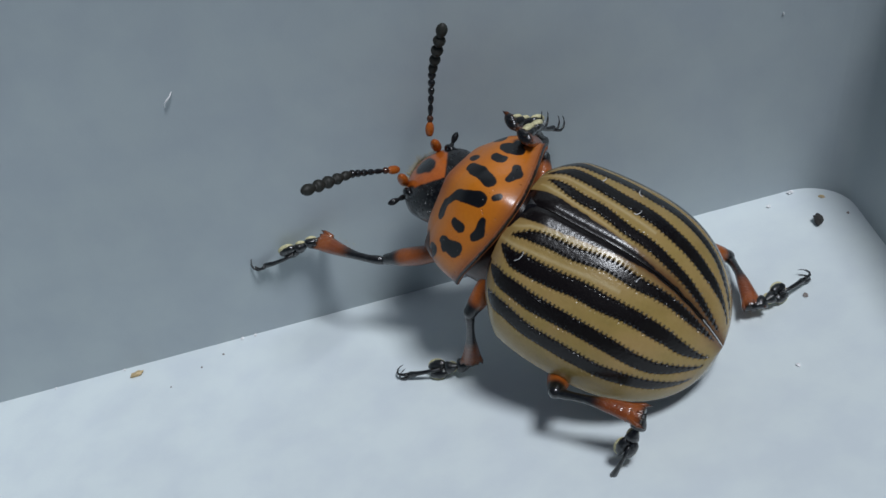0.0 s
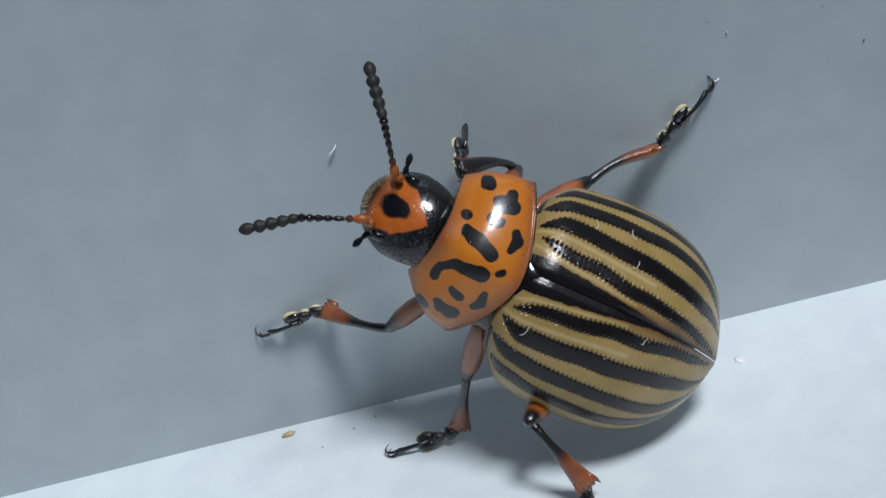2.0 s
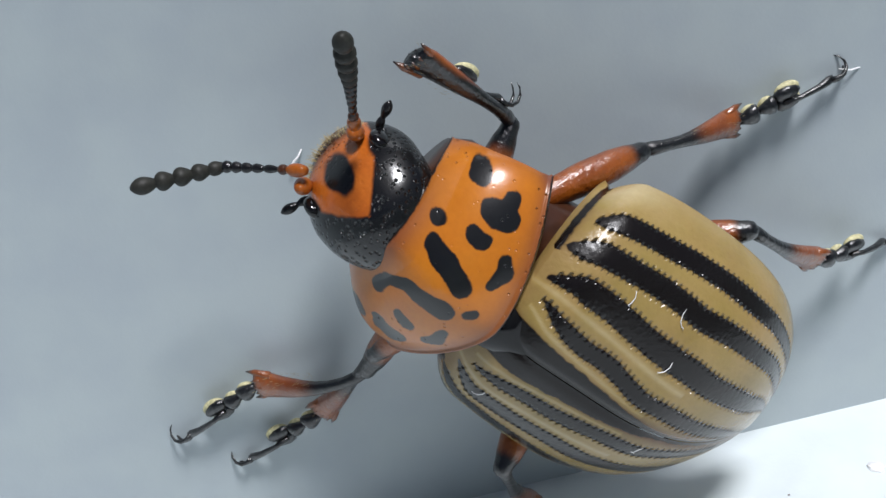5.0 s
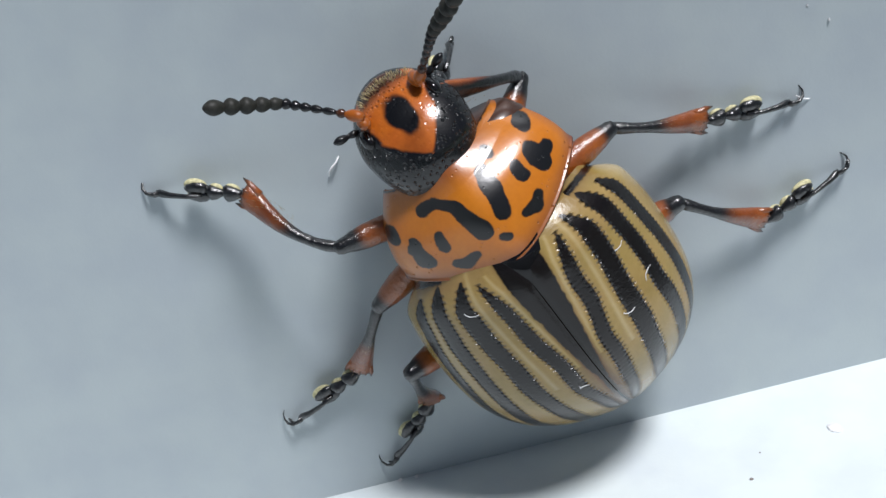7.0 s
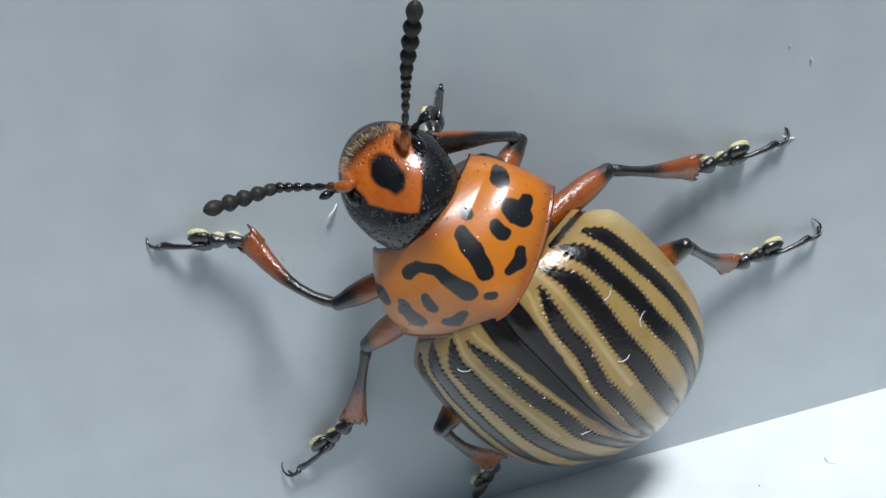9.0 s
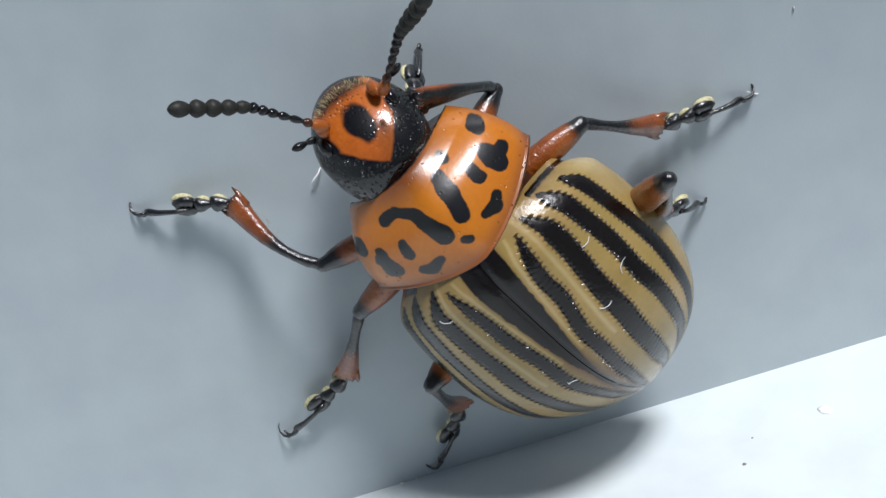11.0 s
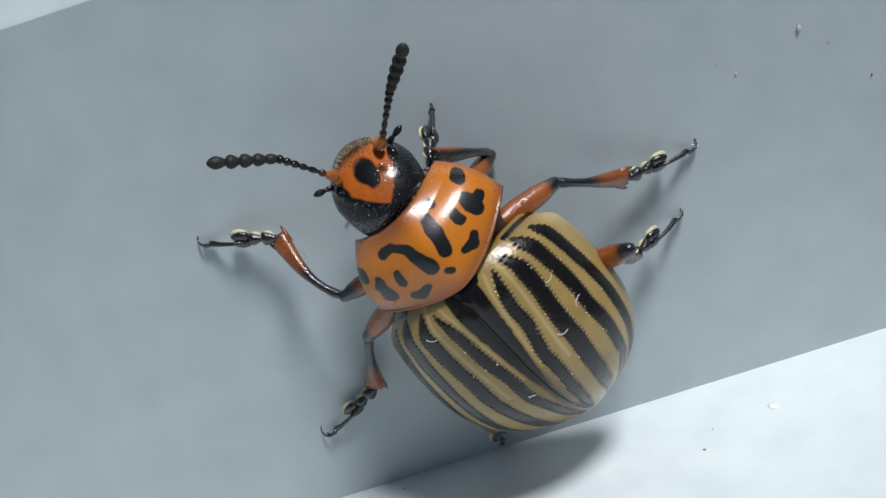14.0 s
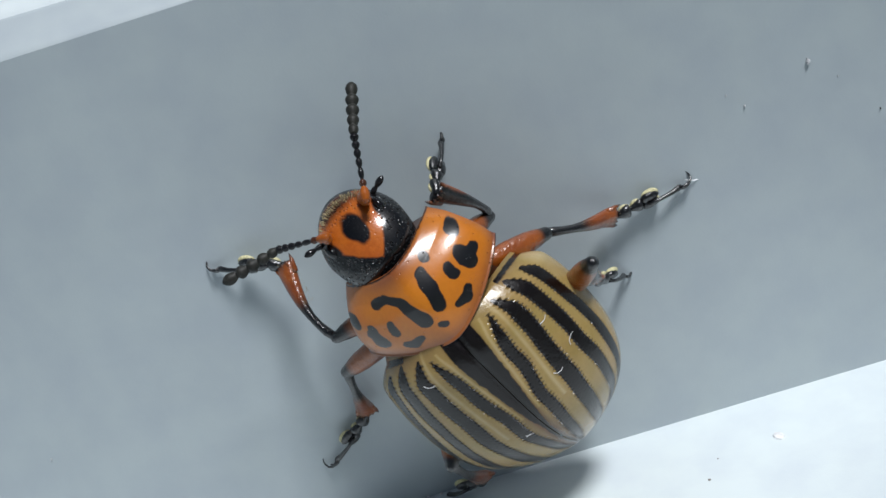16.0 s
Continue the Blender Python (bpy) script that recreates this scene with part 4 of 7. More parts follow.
    walk(part_of["antenna_base_R"], [
        (0, pose(.003692, -.0013, -.001278, 0, -43.3, -66.1)), (0.5, pose(.003793, -.001338, -.001013, 0, -47.3, -64.9)),
        (0.75, pose(.003945, -.001185, -.000894, 0, -51.7, -56.1)), (1, pose(.004078, -.001021, -.000774, 0, -55.4, -45.7)),
        (1.25, pose(.004066, -.001024, -.000628, 0, -46.9, -37.6)), (1.5, pose(.004047, -.001024, -.000484, 0, -38, -31.8)),
        (2, pose(.004056, -.001079, -.000461, 0, -40.2, -51.6)), (2.5, pose(.004137, -.000805, -.000532, 0, -29.5, -45.3)),
        (3, pose(.004182, -.000884, -.000832, 0, -16.1, -46.2)), (3.5, pose(.0041, -.000908, -.00076, 0, -30.6, -56.2)),
        (4, pose(.004097, -.000759, -.000872, 0, -42.4, -60.1)), (4.5, pose(.004012, -.000993, -.001297, 0, -38.9, -59.6)),
        (5, pose(.004036, -.000915, -.001257, 0, -39.2, -57.7)), (6.5, pose(.004159, -.000331, -.000928, 0, -40.7, -42.4)),
        (7, pose(.004167, -.000256, -.000882, 0, -40.8, -40.4)), (7.25, pose(.004147, -.000358, -.000899, 0, -29.8, -41.6)),
        (7.5, pose(.004127, -.000459, -.000917, 0, -18.9, -42.6)), (8, pose(.004109, -.000375, -.00084, 0, -20.5, -40.8)),
        (8.5, pose(.004041, -.000477, -.000754, 0, -14.4, -38.7)), (9.25, pose(.00403, -.000527, -.000797, 0, -17.4, -41.9)),
        (10.5, pose(.003987, -.000677, -.000936, 0, -26.8, -53.2)), (11, pose(.003979, -.000699, -.000957, 0, -28.1, -55)),
        (11.5, pose(.003914, -.000921, -.001337, 0, -6.4, -57.4)), (12, pose(.003965, -.000825, -.001135, 0, -11.5, -54.3)),
        (12.25, pose(.004052, -.000706, -.001181, 0, 4.4, -45)), (12.5, pose(.004133, -.000581, -.00122, 0, 20.2, -35.3)),
        (13, pose(.004066, -.000728, -.001232, 0, 10.2, -39.6)), (13.25, pose(.00411, -.000642, -.001172, 0, -8.3, -45.7)),
        (13.5, pose(.004142, -.000557, -.001099, 0, -26.8, -52.4)), (14, pose(.004072, -.000453, -.001244, 0, -17.4, -48)),
        (14.5, pose(.00393, -.000663, -.001465, 0, -13.9, -53.7)), (15, pose(.004136, -.00069, -.001598, 0, -23.1, -50.1)),
        (15.25, pose(.004133, -.000608, -.001607, 0, -2.6, -46.1)), (15.5, pose(.00413, -.000526, -.001616, 0, 18, -42.2)),
        (15.75, pose(.004165, -.000474, -.001441, 0, 29.1, -36.1)), (16, pose(.00418, -.000422, -.001257, 0, 39.9, -28.5)),])
    walk(part_of["antenna_club_R"], [
        (0, pose(.004222, -.002494, -.000047, 0, -67.1, -92.4)), (0.25, pose(.004267, -.002468, .00013, 0, -65.3, -82.2)),
        (0.5, pose(.00431, -.00244, .000306, 0, -62.9, -73.5)), (0.75, pose(.004564, -.002108, .000515, 0, -57, -57.9)),
        (1, pose(.004791, -.001751, .000703, 0, -49.7, -46.9)), (1.25, pose(.005038, -.001773, .000682, 0, -23.1, -37.3)),
        (1.5, pose(.00525, -.00177, .00062, 0, 3.8, -31)), (1.75, pose(.005088, -.001971, .000669, 0, 13.3, -42)),
        (2, pose(.004909, -.002153, .000696, 0, 22.2, -53.9)), (2.25, pose(.005079, -.002041, .000529, 0, -5.9, -50.5)),
        (2.5, pose(.005236, -.001916, .000351, 0, -34.1, -46.8)), (3, pose(.005376, -.002128, -.000335, 0, -33.6, -49.4)),
        (3.5, pose(.00496, -.002192, .000152, 0, -41.8, -62.1)), (4, pose(.004757, -.001908, .000338, 0, -49.1, -75.2)),
        (4.25, pose(.00475, -.002047, .000083, 0, -44.5, -64.9)), (4.5, pose(.004718, -.002198, -.00017, 0, -39.2, -56.3)),
        (4.75, pose(.004734, -.002169, -.000157, 0, -39.4, -56.1)), (5.25, pose(.004842, -.001973, -.00007, 0, -40.8, -55.1)),
        (6.25, pose(.005118, -.001368, .000192, 0, -45.1, -51.5)), (6.75, pose(.005192, -.001166, .000277, 0, -46.5, -50.2)),
        (7, pose(.005202, -.001136, .00029, 0, -46.7, -50)), (7.25, pose(.005311, -.001392, -.000007, 0, -39.5, -49.6)),
        (7.5, pose(.005376, -.001609, -.000337, 0, -32.3, -49.4)), (8, pose(.005382, -.001473, -.00021, 0, -31.6, -47.4)),
        (8.5, pose(.005398, -.001564, -.000309, 0, -14.6, -43.9)), (9, pose(.005354, -.001617, -.000285, 0, -17.7, -45.7)),
        (9.75, pose(.005164, -.001801, -.000199, 0, -29.8, -54)), (10.5, pose(.004947, -.001959, -.000126, 0, -41.2, -64.4)),
        (11, pose(.004887, -.001995, -.000111, 0, -43.9, -67.5)), (11.25, pose(.004907, -.002235, -.000615, 0, -33.6, -66.8)),
        (11.5, pose(.004874, -.002424, -.001136, 0, -23.3, -66.2)), (12, pose(.00499, -.002253, -.000778, 0, -25.3, -60.1)),
        (12.25, pose(.005317, -.001972, -.001319, 0, -17.8, -49.8)), (12.5, pose(.005507, -.001555, -.00184, 0, -9.8, -40.3)),
        (13, pose(.005427, -.001854, -.00155, 0, -9.7, -44.4)), (13.25, pose(.005351, -.001913, -.000912, 0, -25.7, -53.2)),
        (13.5, pose(.00512, -.001826, -.000289, 0, -40.9, -64.7)), (14, pose(.005217, -.001726, -.000708, 0, -30.6, -54.7)),
        (14.5, pose(.004961, -.002067, -.001034, 0, -15.3, -59.3)), (14.75, pose(.005082, -.002017, -.000961, 0, 22.9, -70)),
        (15, pose(.005193, -.001956, -.000893, 0, 59.7, -90.9)), (15.25, pose(.005376, -.001899, -.001526, 0, 48.9, -68.3)),
        (15.5, pose(.005395, -.001672, -.00217, 0, 35.3, -54.6)), (15.75, pose(.005432, -.001397, -.002314, 0, 47.2, -48.3)),
        (16, pose(.00539, -.001079, -.002408, 0, 58.5, -38.4)),])
    walk(part_of["femur_LF"], [
        (0, pose(.003672, .001524, -.004218, 0, 30.5, 20.4)), (0.25, pose(.003143, .001602, -.004251, 3.5, 36.8, 28.1)),
        (0.5, pose(.002841, .001694, -.004453, 7.8, 42.6, 37)), (0.75, pose(.002337, .001862, -.003766, 14.8, 28.5, 54.3)),
        (1, pose(.001913, .0019, -.003068, 15.6, 12.8, 67.2)), (1.25, pose(.001702, .002112, -.002862, 13.7, 7.3, 75.5)),
        (1.5, pose(.001541, .002269, -.002689, 11.5, 1.6, 83.5)), (1.75, pose(.001978, .002534, -.002917, 7.8, 23.2, 74.6)),
        (2, pose(.002468, .002495, -.00475, .6, 44.2, 62.2)), (2.5, pose(.001625, .002943, -.004313, 11.6, 36.2, 84.7)),
        (3, pose(.001787, .003191, -.003358, 6, 18.8, 79.9)), (3.5, pose(.001889, .003323, -.003068, 3.5, 15.4, 77.8)),
        (3.75, pose(.001541, .003472, -.002619, 3.9, 6.8, 84.6)), (4, pose(.001268, .003542, -.002201, 3.3, -1.8, 91.2)),
        (4.25, pose(.000976, .003611, -.002253, 2.5, -1.4, 96.9)), (4.5, pose(.00073, .003755, -.002323, 1.9, -.9, 102.5)),
        (4.75, pose(.000637, .003795, -.002305, 1.6, -1.4, 101.7)), (5, pose(.000383, .003902, -.002259, 1.3, -2.7, 99.6)),
        (5.25, pose(.000123, .003955, -.00214, 1.2, -4.6, 96.5)), (5.5, pose(.000473, .003525, -.001716, 1.3, -6.8, 92.7)),
        (5.75, pose(.001192, .003013, -.001369, 1.5, -9.2, 88.5)), (6, pose(.001851, .002756, -.001498, 1.8, -11.6, 84.2)),
        (6.25, pose(.002163, .002773, -.001748, 2.2, -13.7, 80.3)), (6.75, pose(.001774, .003185, -.001683, 2.4, -16.5, 74.7)),
        (7, pose(.001701, .003251, -.001668, 2.2, -16.9, 73.8)), (7.5, pose(.001539, .003243, -.001827, .3, -12.3, 80)),
        (8, pose(.001541, .003266, -.001935, .2, -9.2, 80.1)), (8.5, pose(.00168, .003317, -.001892, .5, -9.3, 76.8)),
        (9.75, pose(.001666, .00326, -.001837, .3, -10.9, 75.8)), (11, pose(.001651, .003206, -.001782, .2, -12.5, 74.8)),
        (11.5, pose(.00127, .003175, -.002147, -1, -2.3, 87.1)), (12, pose(.001146, .00328, -.002679, -.4, 12, 90.6)),
        (12.5, pose(.001036, .003205, -.002429, 0, 5.9, 92.9)), (13, pose(.001285, .003297, -.002538, -.7, 10, 86)),
        (13.5, pose(.001366, .003267, -.002337, -.7, 3.8, 83.5)), (14, pose(.001105, .003351, -.002296, -.2, 3.1, 87.9)),
        (14.5, pose(.001144, .003247, -.002328, -.2, 3.2, 87.7)), (15, pose(.000674, .003136, -.002613, 1.7, 13.1, 104.1)),
        (15.5, pose(.000885, .003118, -.002628, -.3, 11.9, 95.6)), (16, pose(.001137, .003146, -.002581, -1, 7, 88.6)),])
    walk(part_of["tibia_LF"], [
        (0, pose(.003672, .001524, -.004218, 0, 21.6, 1.5)), (0.25, pose(.003143, .001602, -.004251, -9.6, 31.8, -24)),
        (0.5, pose(.002841, .001694, -.004453, -22, 35.9, -53.6)), (0.75, pose(.002337, .001862, -.003766, -16.6, 46.1, -49.7)),
        (1, pose(.001913, .0019, -.003068, -10.8, 56.2, -44.2)), (1.25, pose(.001702, .002112, -.002862, -10.9, 48.9, -46.5)),
        (1.5, pose(.001541, .002269, -.002689, -10.2, 41.7, -48.2)), (1.75, pose(.001978, .002534, -.002917, 7.9, 44.1, -19.9)),
        (2, pose(.002468, .002495, -.00475, 22.2, 39.6, 7.4)), (2.25, pose(.00203, .002738, -.004542, 25.8, 43.8, 19.6)),
        (2.5, pose(.001625, .002943, -.004313, 30.5, 46.5, 33.2)), (3, pose(.001787, .003191, -.003358, 29.4, 47.2, 45)),
        (3.5, pose(.001889, .003323, -.003068, 26.6, 38.2, 55.7)), (3.75, pose(.001541, .003472, -.002619, 25.5, 31.9, 62.9)),
        (4, pose(.001268, .003542, -.002201, 23.4, 25.3, 69.2)), (4.25, pose(.000976, .003611, -.002253, 17.4, 15.2, 63.9)),
        (4.5, pose(.00073, .003755, -.002323, 13.3, 5, 59.2)), (4.75, pose(.000637, .003795, -.002305, 10.6, 5.7, 58.7)),
        (5, pose(.000383, .003902, -.002259, 8.4, 7.6, 57.2)), (5.25, pose(.000123, .003955, -.00214, 6.5, 10.5, 55.1)),
        (5.5, pose(.000473, .003525, -.001716, 4.7, 14, 52.4)), (5.75, pose(.001192, .003013, -.001369, 3.2, 17.7, 49.4)),
        (6, pose(.001851, .002756, -.001498, 1.7, 21.4, 46.2)), (6.25, pose(.002163, .002773, -.001748, .4, 24.7, 43.2)),
        (6.75, pose(.001774, .003185, -.001683, -1.2, 29.2, 38.7)), (7, pose(.001701, .003251, -.001668, -1.3, 29.9, 38)),
        (7.5, pose(.001539, .003243, -.001827, -3.5, 24.9, 30.2)), (8, pose(.001541, .003266, -.001935, -2.7, 26.2, 29)),
        (8.5, pose(.00168, .003317, -.001892, -2.8, 22.7, 25.8)), (9.75, pose(.001666, .00326, -.001837, -1.5, 22.1, 23.8)),
        (11, pose(.001651, .003206, -.001782, -.9, 21.5, 21.8)), (11.5, pose(.00127, .003175, -.002147, -.8, 17.9, 20.8)),
        (12, pose(.001146, .00328, -.002679, -1.9, 22.7, 15.7)), (12.5, pose(.001036, .003205, -.002429, 0, 23.3, 20)),
        (13, pose(.001285, .003297, -.002538, -.9, 21.8, 16.6)), (13.5, pose(.001366, .003267, -.002337, -2.5, 22.1, 9.6)),
        (14, pose(.001105, .003351, -.002296, 1.5, 25.9, 20.2)), (14.5, pose(.001144, .003247, -.002328, 1.9, 25.1, 23.1)),
        (15, pose(.000674, .003136, -.002613, -.3, 26.6, 18.3)), (15.5, pose(.000885, .003118, -.002628, -.1, 35.9, 18.5)),
        (16, pose(.001137, .003146, -.002581, -6.9, 33.8, 2.6)),])
    walk(part_of["tarsus_LF"], [
        (0, pose(.006041, .001587, -.005158, -50.8, 26.3, 44.1)), (0.25, pose(.005124, .000721, -.005593, -48, 27.8, 39.3)),
        (0.5, pose(.004068, .000032, -.005948, -45.4, 29.1, 34.3)), (0.75, pose(.00348, .000513, -.005604, -40.8, 36.8, 36.7)),
        (1, pose(.002932, .00091, -.005186, -36.5, 44.5, 39.6)), (1.25, pose(.002856, .000897, -.004784, -34.7, 57.6, 42.1)),
        (1.5, pose(.002811, .000849, -.004384, -32, 70.6, 47.3)), (1.75, pose(.003699, .00191, -.004692, -23.4, 48.2, 47.3)),
        (2, pose(.004416, .002748, -.006376, -19.3, 25.7, 47.3)), (2.25, pose(.003764, .003354, -.006308, -13.8, 26.4, 54.8)),
        (2.5, pose(.003092, .003903, -.006164, -8.4, 26.6, 62.4)), (3, pose(.003013, .004416, -.005229, -3, 21.8, 61.3)),
        (3.5, pose(.003019, .004979, -.004644, -4.7, 16.7, 60.6)), (3.75, pose(.002527, .005399, -.003967, 2.1, 10.5, 68.2)),
        (4, pose(.002088, .005696, -.003291, 7.9, 4.1, 75.5)), (4.5, pose(.002031, .005937, -.002543, 7.4, -4.4, 80.7)),
        (4.75, pose(.001956, .005963, -.002558, 7.5, -4.4, 80.7)), (5, pose(.001751, .006027, -.002597, 7.8, -4.4, 80.7)),
        (5.25, pose(.001559, .00601, -.002605, 8.3, -3.8, 80.3)), (5.5, pose(.001983, .005485, -.002331, 9.4, .3, 77.1)),
        (5.75, pose(.002775, .004856, -.002144, 10.5, 6.5, 72.4)), (6, pose(.003494, .004471, -.002428, 11.1, 12.6, 67.6)),
        (6.25, pose(.003852, .004358, -.002814, 10.9, 16.6, 64.2)), (6.5, pose(.003692, .004476, -.002903, 10.3, 17.2, 63.7)),
        (6.75, pose(.003511, .004578, -.002928, 9.8, 17.2, 63.7)), (7, pose(.003443, .004614, -.002938, 9.6, 17.2, 63.7)),
        (7.5, pose(.003538, .004406, -.002902, 14.2, 12.2, 62.7)), (8, pose(.003543, .004374, -.003061, 12, 11.7, 60.6)),
        (8.5, pose(.003798, .004342, -.002875, 12.4, 12, 63.2)), (9.5, pose(.00382, .004249, -.002827, 11.4, 10.3, 62.2)),
        (10.75, pose(.003852, .004096, -.002711, 9.7, 8.2, 61)), (11, pose(.003854, .004085, -.002717, 9.6, 7.8, 60.7)),
        (11.5, pose(.003538, .004038, -.00293, 13.8, 6.5, 64)), (12, pose(.003411, .003915, -.003664, 12.7, 14.2, 62.8)),
        (12.5, pose(.003236, .004008, -.003437, 13.2, 13.3, 64.6)), (13, pose(.003555, .003973, -.003485, 13.1, 13, 64)),
        (13.5, pose(.003696, .003661, -.003297, 11.4, 8.9, 60.8)), (14, pose(.003257, .004143, -.003412, 9.9, 10, 63.4)),
        (14.5, pose(.003268, .004152, -.003411, 8.3, 6.8, 61.4)), (15, pose(.002839, .003851, -.003755, 15.2, 15.4, 70.7)),
        (15.5, pose(.002844, .003773, -.004122, 14, 21.7, 71.5)), (16, pose(.003255, .003243, -.003998, 12.7, 21.2, 65.2)),])
    walk(part_of["femur_RF"], [
        (0, pose(.001208, -.003748, -.003521, 0, 26.5, -86.3)), (0.25, pose(.000878, -.003172, -.002825, -.8, 26.7, -88.5)),
        (0.5, pose(.001044, -.003425, -.003247, -1.5, 26.8, -90.7)), (0.75, pose(.001211, -.002861, -.00203, 2.9, 10.1, -74.8)),
        (1, pose(.001953, -.002945, -.001822, 2.6, -7.3, -60.5)), (1.25, pose(.001557, -.002617, -.001431, 2.5, 3.2, -73.3)),
        (1.5, pose(.001253, -.00282, -.002352, .5, 13.5, -86.4)), (1.75, pose(.001027, -.002668, -.002578, -1.6, 32, -92.6)),
        (2, pose(.000883, -.003022, -.004065, -6.7, 50, -101.9)), (2.083, pose(0.001063, -0.002884, -0.003477, -6.2, 17.6, -98.6)),
        (2.167, pose(0.001243, -0.002746, -0.002888, -7.5, -14.7, -95.6)), (2.25, pose(0.001423, -0.002608, -0.002300, -11.7, -46.9, -90.4)),
        (2.5, pose(0.001673, -0.002566, -0.002287, -17.1, -39.6, -58.1)), (3, pose(0.001977, -0.002539, -0.002161, -16.0, -33.8, -61.3)),
        (3.5, pose(0.001990, -0.002523, -0.002074, -9.1, -29.9, -65.0)), (3.75, pose(0.002236, -0.002389, -0.002219, -8.5, -24.9, -59.3)),
        (4, pose(0.002418, -0.002157, -0.002368, -7.6, -17.6, -53.8)), (4.083, pose(0.002092, -0.002481, -0.001705, -5.1, -13.6, -57.3)),
        (4.167, pose(0.001766, -0.002805, -0.001041, -2.8, -9.5, -60.5)), (4.25, pose(.00144, -.003129, -.000378, -.8, -5.3, -63.5)),
        (4.5, pose(.001555, -.001929, -.002833, -2.7, 26.6, -76.5)), (5, pose(.001603, -.001981, -.002839, -1.2, 27.7, -74.6)),
        (5.25, pose(.001677, -.00204, -.002803, -.2, 28.7, -72.6)), (5.5, pose(.001807, -.002102, -.002581, .9, 30, -70)),
        (5.75, pose(.001907, -.002054, -.002536, 1.9, 31.3, -67.2)), (6, pose(.001886, -.001871, -.00299, 2.9, 32.6, -64.2)),
        (6.25, pose(.001862, -.001742, -.003474, 3.6, 33.6, -61.5)), (6.5, pose(.001974, -.001757, -.003505, 4.1, 34.5, -59.2)),
        (6.75, pose(.002076, -.001775, -.00346, 4.2, 35, -57.6)), (7, pose(.002115, -.00178, -.003441, 3.7, 35.2, -57)),
        (7.25, pose(.001895, -.001791, -.003684, -1.5, 44.3, -65.5)), (7.5, pose(.001669, -.001776, -.003928, -8.8, 52.5, -77.1)),
        (8, pose(.001613, -.001814, -.003767, -9.4, 49.2, -81.6)), (8.75, pose(.001612, -.001778, -.003765, -6.4, 49.5, -82.4)),
        (9.75, pose(.001664, -.001847, -.003723, -.9, 43.7, -77.4)), (10.75, pose(.001714, -.001908, -.003674, 1.2, 37.8, -73.4)),
        (11, pose(.00172, -.001919, -.003671, 1.1, 37.5, -73.1)), (11.5, pose(.001577, -.002057, -.003898, -1.2, 40.8, -77.3)),
        (12, pose(.000987, -.001975, -.003984, -14.7, 45.6, -102.5)), (12.5, pose(.001151, -.001995, -.004423, -5.8, 51.8, -94.1)),
        (13, pose(.001242, -.001884, -.004611, -2.7, 56.2, -91.5)), (13.5, pose(.001105, -.001728, -.004312, -7.4, 55.4, -99.4)),
        (14, pose(.001261, -.001734, -.004682, .3, 57.8, -90.7)), (14.5, pose(.001419, -.001846, -.004641, 6.1, 56, -82.2)),
        (15, pose(.000795, -.002094, -.004595, -9, 49.4, -103.4)), (15.5, pose(.000925, -.002263, -.004264, -3.6, 42.3, -98.2)),
        (15.75, pose(.000669, -.002109, -.004339, -9.9, 47.2, -109.5)), (16, pose(.000457, -.001924, -.004382, -17.2, 50.8, -122.7)),])
